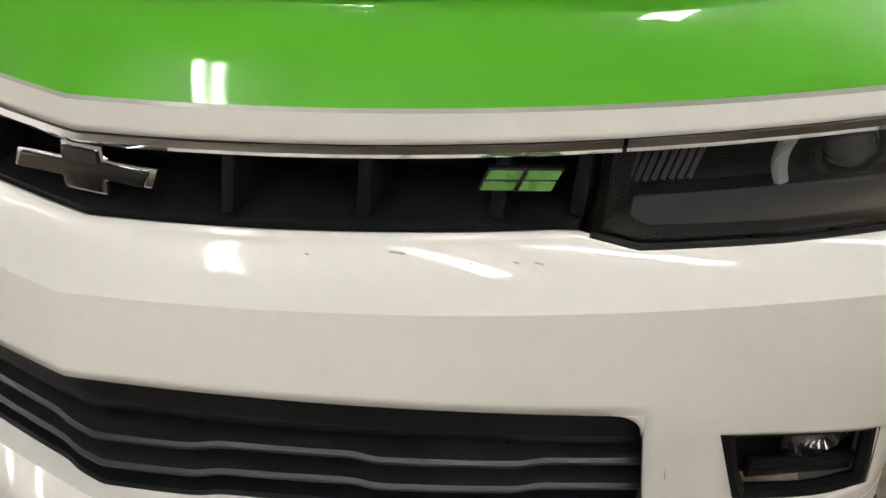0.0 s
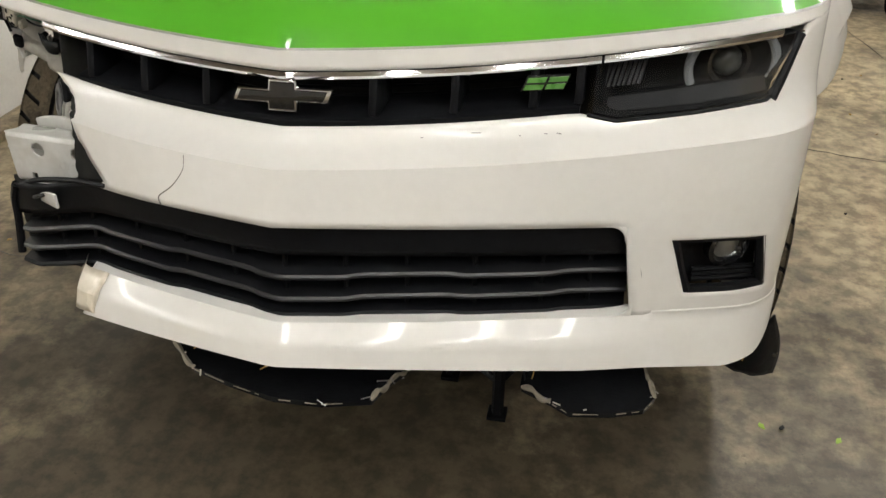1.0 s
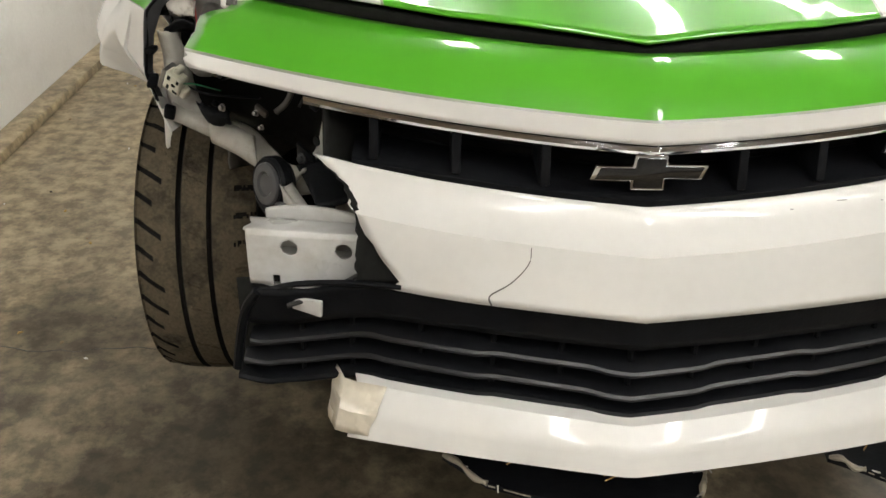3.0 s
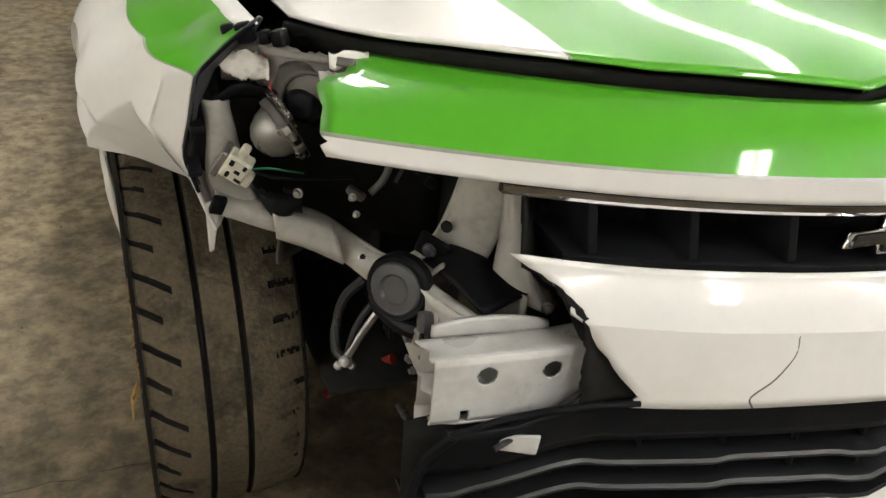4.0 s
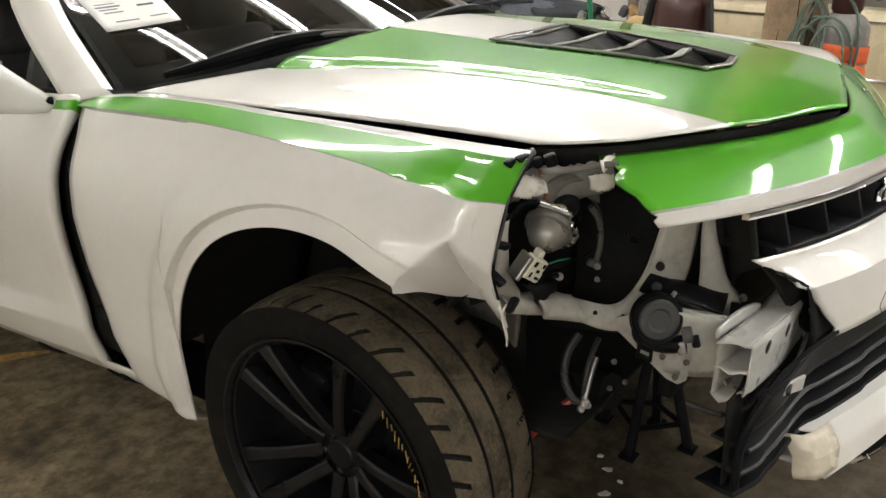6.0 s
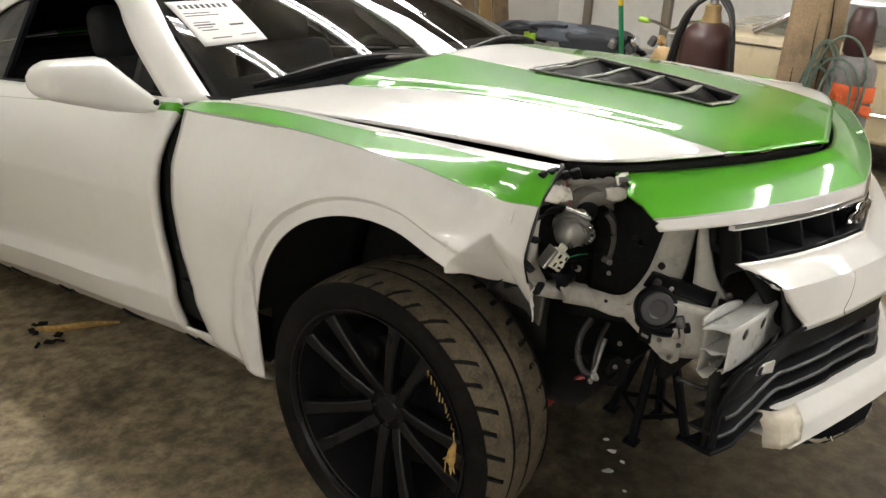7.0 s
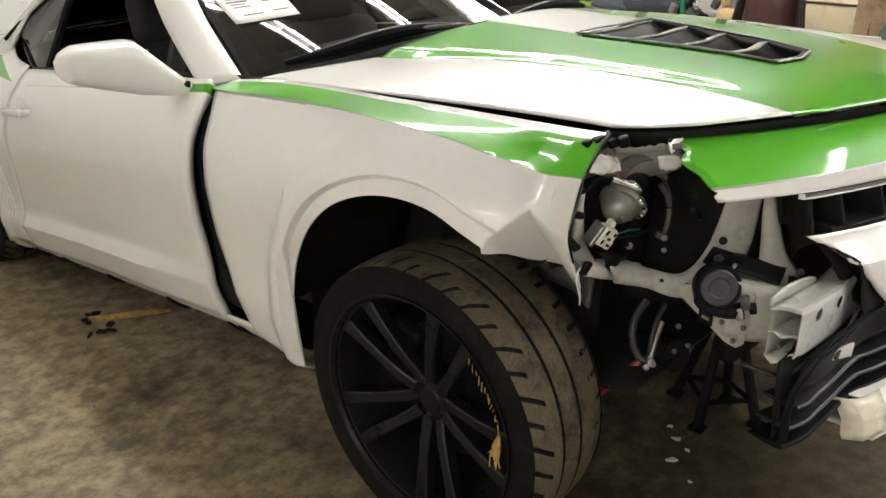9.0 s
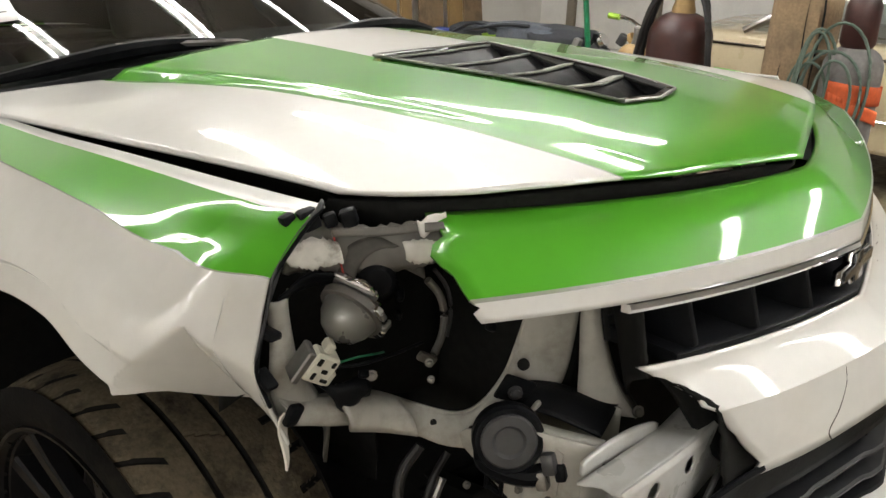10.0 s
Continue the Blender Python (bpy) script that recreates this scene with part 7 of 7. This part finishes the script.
def build_cracks():
    random.seed(2)
    for pts in (((-2.05, 1.02), (-1.7, 0.98), (-1.35, 0.95), (-1.0, 0.98), (-0.7, 0.95)), ((1.7, 4.6), (1.85, 3.9), (1.98, 3.3), (2.10, 2.6)), ((1.25, 2.35), (1.6, 2.25), (2.0, 2.28), (2.5, 2.2))):
        fine = []
        for a, b in zip(pts, pts[1:]):
            for i in range(8):
                t = i / 8
                fine.append((a[0] + (b[0] - a[0]) * t + random.uniform(-0.008, 0.008), a[1] + (b[1] - a[1]) * t + random.uniform(-0.008, 0.008)))
        bm = bmesh.new()
        tube(bm, [(x, y, 0.0005) for x, y in fine], 0.0022, 5, taper=lambda t: 0.5 + 0.5 * abs(math.sin(17 * t)))
        tagged(part("floor_crack", bm, GRIMY), "dark crack in the concrete floor", "crack", kind="structure")


build_stand()
build_litter()
build_cracks()


# ---- the garage behind the car ----
def cylinder_tank(name, x, y, r, top, material, neck_material, label, group):
    ob = thing(name, (x, y, 0), label, "gas cylinder", group)
    m = Matrix.Translation((x, y, 0))
    bm = bmesh.new()
    prof = [(r * 0.9, 0.0), (r, 0.02), (r, top - r * 1.15)]
    prof += [(r * math.cos(a) * 0.98 + 0.02 * math.sin(a), top - r * 1.15 + r * 0.95 * math.sin(a)) for a in steps(0.15, 1.30, 8)]
    lathe(bm, prof, 40, m)
    part("bottle", bm, material, ob)
    bm = bmesh.new()
    lathe(bm, [(r * 0.36, top - 0.10), (r * 0.36, top - 0.02), (r * 0.30, top + 0.01), (r * 0.30, top + 0.05), (r * 0.2, top + 0.06)], 24, m)
    part("neck_ring", bm, neck_material, ob)
    return ob, m


def build_cylinders():
    ob, m = cylinder_tank("maroon_cylinder", 2.22, 1.45, 0.142, 1.215, MAROON, TAN, "tall dark maroon gas cylinder with a tan neck ring", "gas cylinders")
    bm = bmesh.new()
    lathe(bm, [(0.02, 1.22), (0.03, 1.25), (0.02, 1.30), (0.012, 1.33)], 12, m)
    part("valve", bm, STEEL, ob)
    hoses = thing("gas_hoses", (2.15, 1.4, 0), "black rubber gas hoses looped over the cylinder", "hose")
    for k, pts in enumerate((((2.20, 1.62, 0.80), (2.18, 1.60, 1.05), (2.16, 1.53, 1.25), (2.18, 1.45, 1.34)), ((2.16, 1.64, 0.80), (2.14, 1.61, 1.02), (2.13, 1.55, 1.22), (2.18, 1.46, 1.32)), ((2.18, 1.28, 0.80), (2.16, 1.29, 1.05), (2.17, 1.33, 1.25), (2.20, 1.42, 1.34)), ((2.15, 1.265, 0.80), (2.13, 1.275, 1.04), (2.15, 1.32, 1.22), (2.20, 1.41, 1.31)))):
        bm = bmesh.new()
        tube(bm, bend([(*p[:2], p[2]) for p in ((pts[0][0], pts[0][1], 0.02),) + pts], 20), 0.013, 8)
        part("hose", bm, HOSE, hoses)
    cylinder_tank("tan_cylinder", 2.36, 1.72, 0.10, 1.03, TAN, STEEL, "short tan gas cylinder beside the maroon one", "gas cylinders")
    ob, m = cylinder_tank("grey_cylinder", 2.02, 0.665, 0.105, 1.16, GREYCYL, MAROON, "worn grey gas cylinder with a dark maroon cap and orange strap", "gas cylinders")
    bm = bmesh.new()
    lathe(bm, [(0.05, 1.13), (0.062, 1.15), (0.060, 1.28), (0.045, 1.33), (0.03, 1.345)], 24, m)
    part("cap", bm, MAROON, ob, "dark maroon valve cap")
    strap = thing("orange_strap", (1.9, 0.66, 0.9), "bright orange webbing strap wrapped round the grey cylinder", "strap")
    for a0, a1, z0, z1, w in ((150, 300, 1.02, 1.0, 0.07), (160, 290, 0.98, 0.90, 0.05), (190, 215, 1.0, 0.62, 0.06)):
        bm = bmesh.new()
        grid(bm, lambda u, v: m @ Vector((0.110 * math.cos(radians(a0 + (a1 - a0) * u)), 0.110 * math.sin(radians(a0 + (a1 - a0) * u)), z0 + (z1 - z0) * u - w * v)), steps(0, 1, 16), steps(0, 1, 3))
        part("webbing", bm, ORANGE, strap, "", 0.004)
    coil = thing("green_hose", (1.9, 0.75, 0.8), "faded green hose coiled over the cylinder and post", "hose")
    random.seed(4)
    for i in range(7):
        bm = bmesh.new()
        w, h, z = random.uniform(0.05, 0.13), random.uniform(0.14, 0.26), 0.95 + random.uniform(-0.05, 0.06)
        cy = 0.72 + random.uniform(-0.05, 0.07)
        pts = [Vector((1.885 + 0.012 * i + 0.01 * math.sin(3 * a), cy + w * math.cos(a), z + h * math.sin(a) * (1 if math.sin(a) > 0 else 1.2))) for a in steps(0, 2 * math.pi, 28)]
        tube(bm, pts, 0.006, 6)
        part("hose_loop", bm, GREENHOSE, coil)


def build_post():
    bm = bmesh.new()
    def fn(u, v):
        a = 2 * math.pi * u
        q = lambda w: math.copysign(abs(w) ** 0.45, w)
        r = 0.125 + 0.010 * noise.noise(Vector((3 * math.cos(a), 3 * math.sin(a), v * 5)))
        return Vector((2.13 + r * q(math.cos(a)), 0.885 + (r - 0.012) * q(math.sin(a)) + 0.012 * math.sin(v * 5), CEILING_Z * v))
    grid(bm, fn, steps(0, 1, 40), steps(0, 1, 60))
    post = tagged(part("timber_post", bm, TIMBER), "thick weathered timber post with cracks", "post", kind="structure")
    for y, a, b in ((0.85, 0.5, 1.3), (0.92, 0.7, 1.05), (0.80, 0.9, 1.5)):
        bm = bmesh.new()
        tube(bm, [Vector((2.003, y + 0.006 * math.sin(9 * t), a + (b - a) * t)) for t in steps(0, 1, 12)], 0.004, 5, taper=lambda t: math.sin(3.1 * t) + 0.1)
        part("drying_crack", bm, VOID, post)


def build_bench():
    ob = thing("workbench", (3.2, 3.0, 0), "grey-topped workbench along the far side", "workbench")
    bm = bmesh.new()
    box(bm, (0.75, 2.0, 0.045), Matrix.Translation((3.25, 3.0, 0.735)), 0.006)
    part("bench_top", bm, STEEL, ob)
    for x in (2.92, 3.58):
        for y in (2.06, 3.94):
            bm = bmesh.new()
            box(bm, (0.06, 0.06, 0.71), Matrix.Translation((x, y, 0.357)), 0.005)
            part("leg", bm, TIMBER, ob)
    bm = bmesh.new()
    box(bm, (0.62, 1.85, 0.03), Matrix.Translation((3.25, 3.0, 0.25)), 0.004)
    part("shelf", bm, TIMBER, ob)
    def sack(name, c, size, material, label, rot=0.0, seed=0):
        bm = bmesh.new()
        tmp = bmesh.new()
        bmesh.ops.create_icosphere(tmp, subdivisions=4, radius=1)
        for v in tmp.verts:
            q = lambda w: math.copysign(abs(w) ** 0.65, w)
            n_ = 1 + 0.10 * noise.noise(v.co * 2.1 + Vector((seed, 0, 0))) + 0.05 * noise.noise(v.co * 5 + Vector((seed, 3, 0)))
            v.co = Vector((q(v.co.x) * size[0], q(v.co.y) * size[1], max(q(v.co.z), -0.75) * size[2])) * n_
        join(bm, tmp, Matrix.Translation(c) @ Matrix.Rotation(rot, 4, "Z"))
        return tagged(part(name, bm, material), label, "bag")
    sack("sports_bag", (3.12, 2.62, 0.855), (0.16, 0.26, 0.105), NAVY, "black rolled canvas bag on the workbench", 0.05, 1)
    sack("nylon_bag", (3.12, 2.86, 0.885), (0.15, 0.34, 0.07), SLATE, "slate grey nylon bag slumped on the workbench", -0.1, 2)
    sack("dark_backpack", (3.15, 3.30, 0.835), (0.16, 0.20, 0.085), NAVY, "dark backpack on the workbench", 0.1, 3)
    sack("blue_case", (3.10, 3.55, 0.805), (0.12, 0.15, 0.055), BLUE, "bright blue case on the workbench", 0.2, 4)
    bm = bmesh.new()
    lathe(bm, [(0.030, 0.0), (0.038, 0.012), (0.046, 0.11), (0.048, 0.115), (0.044, 0.115), (0.036, 0.02)], 24, Matrix.Translation((2.98, 3.10, 0.7605)))
    tagged(part("lime_cup", bm, LIME), "lime green plastic cup on the workbench", "cup")
    bm = bmesh.new()
    box(bm, (0.10, 0.14, 0.05), Matrix.Translation((2.98, 3.24, 0.785)), 0.01)
    tagged(part("yellow_box", bm, YELLOW), "small yellow box on the workbench", "box")
    bm = bmesh.new()
    box(bm, (0.08, 0.10, 0.05), Matrix.Translation((2.98, 3.38, 0.785)), 0.012)
    tagged(part("red_pouch", bm, RED), "small red pouch on the workbench", "pouch")
    bm = bmesh.new()
    for pts in (((3.0, 3.45, 0.84), (3.0, 3.25, 0.93), (3.0, 3.05, 0.90)), ((2.98, 3.3, 0.88), (2.98, 3.0, 0.94), (2.99, 2.8, 0.95))):
        tube(bm, bend(pts, 12), 0.012, 6)
    tagged(part("bag_strap", bm, NAVY), "black webbing straps lying over the bags", "strap")
    # grey machine parts on the bench end
    random.seed(31)
    bm = bmesh.new()
    box(bm, (0.20, 0.26, 0.10), Matrix.Translation((3.05, 2.18, 0.81)), 0.01)
    tagged(part("metal_crate", bm, STEEL), "grey metal crate on the bench end", "crate")


def build_bike_corner():
    ob = thing("small_motor", (3.0, 2.12, 0), "cluttered small engine and bicycle parts by the bench", "machine parts")
    bm = bmesh.new()
    random.seed(14)
    lathe(bm, [(0.02, 0.0), (0.24, 0.02), (0.26, 0.05), (0.26, 0.60), (0.20, 0.70), (0.0, 0.70)], 20, Matrix.Translation((2.85, 1.98, 0)))
    part("drum", bm, GREY_PLASTIC, ob, "dark drum under the parts")
    for i in range(26):
        bm = bmesh.new()
        p = Vector((2.82 + random.uniform(-0.12, 0.14), 2.02 + random.uniform(-0.24, 0.30), 0.76 + random.uniform(0, 0.22)))
        s = random.uniform(0.015, 0.05)
        if random.random() < 0.5:
            box(bm, (s, s * 1.4, s), Matrix.Translation(p) @ Matrix.Rotation(random.random() * 3, 4, "X"), s * 0.2)
        else:
            lathe(bm, [(s, -s * 0.4), (s * 1.1, 0), (s, s * 0.4)], 14, Matrix.Translation(p) @ Matrix.Rotation(random.random() * 3, 4, "X"))
        part("engine_part", bm, random.choice((CHROME, STEEL, STEEL, BLACK, TAN, GREY_PLASTIC)), ob)
    bike = thing("bicycle", (3.05, 2.15, 0), "small bicycle with lime green grips behind the parts", "bicycle")
    def tb(name, pts, r, mt):
        bm = bmesh.new()
        tube(bm, pts, r, 8)
        part(name, bm, mt, bike)
    tb("handlebar", bend([(3.0, 2.22, 1.06), (3.02, 2.14, 1.05), (3.10, 2.08, 1.00), (3.20, 2.02, 1.05), (3.28, 1.94, 1.06)], 14), 0.011, CHROME)
    tb("grip", [(2.995, 2.26, 1.062), (3.0, 2.19, 1.057)], 0.017, LIME)
    tb("grip", [(3.26, 1.97, 1.057), (3.30, 1.91, 1.062)], 0.017, LIME)
    tb("stem", [(3.11, 2.08, 1.0), (3.16, 2.12, 0.80)], 0.014, CHROME)
    tb("fork", [(3.16, 2.12, 0.80), (3.22, 2.16, 0.28)], 0.014, CHROME)
    tb("frame_tube", [(3.16, 2.12, 0.76), (3.55, 2.45, 0.66)], 0.016, BLACK)
    tb("frame_tube", [(3.17, 2.13, 0.70), (3.50, 2.40, 0.34)], 0.016, BLACK)
    for cx, cy in ((3.22, 2.16), (3.80, 2.62)):
        bm = bmesh.new()
        lathe(bm, [(0.25, -0.02), (0.275, 0), (0.25, 0.02), (0.235, 0)], 36, Matrix.Translation((cx, cy, 0.276)) @ Matrix.Rotation(radians(38), 4, "Z") @ Matrix.Rotation(radians(90), 4, "X"), closed=True)
        part("tyre", bm, RUBBER, bike)
        tb("hub", [(cx, cy - 0.03, 0.276), (cx, cy + 0.03, 0.276)], 0.02, STEEL)
    pole = bmesh.new()
    tube(pole, [Vector((2.90, 2.18, 0.0)), Vector((2.815, 2.31, 1.15))], 0.016, 10)
    p = tagged(part("green_pole", pole, POLEGREEN), "dark green pole with a yellow end leaning on the bench", "pole")
    bm = bmesh.new()
    tube(bm, [Vector((2.815, 2.31, 1.15)), Vector((2.81, 2.318, 1.22))], 0.018, 10)
    part("yellow_end", bm, YELLOW, p)
    for v in bpy.data.objects[p.name].children:
        v.matrix_parent_inverse = Matrix()


def build_beige_car():
    ob = thing("beige_car", (4.6, 1.5, 0), "old beige car with chrome trim parked behind the post", "car")
    half = sp([-1.6, -0.8, 0, 1.2, 2.4, 3.0], [0.80, 0.86, 0.88, 0.88, 0.86, 0.80])
    bm = bmesh.new()
    def fs(y, v):
        z = 0.92 - 0.62 * v
        x = half(y) + 0.03 * math.sin(math.pi * min(1, v * 1.3)) - 0.05 * v * v
        return Vector((4.95 - x, y, z))
    arches = ((-0.75, 0.33), (2.15, 0.33))
    skip = lambda y, v: any(math.hypot(y - a, 0.92 - 0.62 * v - 0.30) < r for a, r in arches)
    grid(bm, fs, steps(-1.6, 2.7, 86), steps(0, 1, 26), skip=skip)
    part("body_side", bm, BEIGE, ob, "beige body side with a chrome line", 0.02, (-1, 0, 0))
    bm = bmesh.new()
    grid(bm, lambda u, v: Vector((4.95 + half(-1.6 + 4.3 * v) * u, -1.6 + 4.3 * v, 0.92 + 0.05 * (1 - u * u))), steps(-1, 1, 12), steps(0, 1, 20))
    part("deck", bm, BEIGE, ob, "", 0.02, (0, 0, 1))
    for y in (-1.6, 2.7):
        bm = bmesh.new()
        grid(bm, lambda u, v: Vector((4.95 + half(y) * u, y, 0.92 - 0.60 * v)), steps(-1, 1, 8), steps(0, 1, 6))
        part("end_panel", bm, BEIGE, ob, "", 0.02)
    bm = bmesh.new()
    grid(bm, lambda u, v: Vector((4.95 + 0.62 * u, 0.35 + 1.35 * v, 1.36 + 0.04 * (1 - u * u) * math.sin(math.pi * v))), steps(-1, 1, 10), steps(0, 1, 10))
    part("roof", bm, BEIGE, ob, "", 0.03, (0, 0, 1))
    for a, b in (((-0.84, -0.25, 0.94), (-0.62, 0.35, 1.36)), ((-0.84, 2.35, 0.94), (-0.62, 1.70, 1.36)), ((-0.85, 1.05, 0.94), (-0.63, 1.05, 1.36))):
        bm = bmesh.new()
        tube(bm, [Vector((4.95 + a[0], a[1], a[2])), Vector((4.95 + b[0], b[1], b[2]))], 0.028, 8)
        part("pillar", bm, CHROME, ob, "bright metal window pillar")
    bm = bmesh.new()
    grid(bm, lambda u, v: Vector((4.12 + 0.20 * v, (-0.20 + 0.55 * v) * (1 - u) + (2.30 - 0.60 * v) * u, 0.95 + 0.40 * v)), steps(0, 1, 12), steps(0, 1, 6))
    part("side_window", bm, SMOKE, ob, "dark side window")
    bm = bmesh.new()
    grid(bm, lambda u, v: Vector((4.95 + (0.80 - 0.18 * v) * u, -0.25 + 0.60 * v, 0.95 + 0.40 * v)), steps(-1, 1, 8), steps(0, 1, 6))
    part("windscreen", bm, SMOKE, ob)
    for z in (0.86, 0.50):
        bm = bmesh.new()
        tube(bm, [fs(y, (0.92 - z) / 0.62) + Vector((-0.006, 0, 0)) for y in steps(-1.58, 2.68, 40)], 0.010, 6)
        part("chrome_strip", bm, CHROME, ob)
    bm = bmesh.new()
    box(bm, (0.02, 0.11, 0.022), Matrix.Translation(fs(0.62, 0.22) + Vector((-0.02, 0, 0))), 0.005)
    part("door_handle", bm, CHROME, ob)
    for y, _ in arches:
        bm = bmesh.new()
        lathe(bm, [(0.19, -0.09), (0.30, -0.085), (0.315, -0.06), (0.315, 0.06), (0.30, 0.085), (0.19, 0.09)], 36, Matrix.Translation((4.20, y, 0.315)), "x", True)
        w = part("tyre", bm, RUBBER, ob)
        bm = bmesh.new()
        lathe(bm, [(0.0, -0.075), (0.10, -0.075), (0.17, -0.06), (0.195, -0.07)], 28, Matrix.Translation((4.20, y, 0.315)), "x")
        part("hubcap", bm, CHROME, w)
    bm = bmesh.new()
    box(bm, (1.5, 4.4, 0.2), Matrix.Translation((4.95, 0.7, 0.42)))
    part("underbody", bm, VOID, ob)


def build_far_side():
    # white door in the far wall, with its frame
    door = tagged(new("door_1"), "white panelled door in the far wall", "door", kind="structure")
    for name, size, c, mt in (("door_leaf", (0.05, 0.86, 2.03), (6.57, 4.25, 1.02), WALL), ("door_frame", (0.09, 0.09, 2.12), (6.56, 3.76, 1.06), CEIL), ("door_frame", (0.09, 0.09, 2.12), (6.56, 4.74, 1.06), CEIL), ("door_frame", (0.09, 1.07, 0.09), (6.56, 4.25, 2.165), CEIL)):
        bm = bmesh.new()
        box(bm, size, Matrix.Translation(c), 0.006)
        ob = part(name, bm, mt)
        ob.parent = door
    # stacked boards leaning against the end wall
    random.seed(6)
    rack = thing("leaning_boards", (4.2, 5.0, 0), "assorted brown boards leaning against the end wall", "boards")
    for i in range(9):
        bm = bmesh.new()
        box(bm, (random.uniform(0.12, 0.30), 0.025, random.uniform(1.5, 2.1)), Matrix.Translation((3.3 + 0.22 * i, 5.0 - 0.03 * (i % 3), 1.02)) @ Matrix.Rotation(radians(-5), 4, "X") @ Matrix.Rotation(random.uniform(-0.05, 0.05), 4, "Y"), 0.003, 1)
        part("board", bm, random.choice((TIMBER, TIMBER, TAN)), rack)
    # white sack and dark machines beside the far front corner
    bag = bmesh.new()
    tmp = bmesh.new()
    bmesh.ops.create_icosphere(tmp, subdivisions=3, radius=1)
    for v in tmp.verts:
        q = lambda w: math.copysign(abs(w) ** 0.5, w)
        v.co = Vector((q(v.co.x) * 0.17, q(v.co.y) * 0.11, q(v.co.z) * 0.30 + 0.285)) * (1 + 0.05 * noise.noise(v.co * 3))
        v.co.z = max(0.0, v.co.z)
    join(bag, tmp, Matrix.Translation((1.48, 4.15, 0.003)))
    s = tagged(part("white_sack", bag, PAPER), "full white plastic sack with a round blue-green print", "sack")
    bm = bmesh.new()
    lathe(bm, [(0.0, 0.0), (0.10, 0.0), (0.10, 0.004)], 24, Matrix.Translation((1.46, 4.028, 0.36)) @ Matrix.Rotation(radians(90), 4, "X"))
    o = part("print_patch", bm, BLUE, None, "round blue print")
    o.parent = s
    for i, (x, y) in enumerate(((1.95, 4.55), (2.45, 4.60))):
        ob = thing("garden_machine", (x, y, 0), "dark machine with a red part standing on the floor", "machine", "dark garden machines")
        bm = bmesh.new()
        box(bm, (0.42, 0.40, 0.30), Matrix.Translation((x, y, 0.24)), 0.05, 3)
        part("body", bm, BLACK, ob)
        bm = bmesh.new()
        box(bm, (0.26, 0.26, 0.14), Matrix.Translation((x, y, 0.45)), 0.04, 3)
        part("engine", bm, GREY_PLASTIC, ob)
        bm = bmesh.new()
        box(bm, (0.10, 0.05, 0.06), Matrix.Translation((x - 0.06, y - 0.22, 0.26)), 0.015)
        part("red_cap", bm, RED, ob)
        for dx in (-0.2, 0.2):
            bm = bmesh.new()
            lathe(bm, [(0.05, -0.03), (0.09, -0.03), (0.095, 0), (0.09, 0.03), (0.05, 0.03)], 20, Matrix.Translation((x + dx, y - 0.15, 0.095)), "x", True)
            part("tyre", bm, RUBBER, ob)
    can = thing("red_can", (1.80, 1.95, 0), "red metal fuel can standing on the concrete", "fuel can")
    bm = bmesh.new()
    box(bm, (0.16, 0.26, 0.30), Matrix.Translation((1.83, 1.98, 0.151)), 0.03, 3)
    part("can_body", bm, RED, can)
    bm = bmesh.new()
    tube(bm, bend([(1.83, 1.90, 0.30), (1.83, 1.92, 0.35), (1.83, 2.04, 0.35), (1.83, 2.06, 0.30)], 10), 0.012, 8)
    part("can_handle", bm, BLACK, can)


build_cylinders()
build_post()
build_bench()
build_bike_corner()
build_beige_car()
bpy.data.objects["beige_car"].location.y -= 0.45
build_far_side()
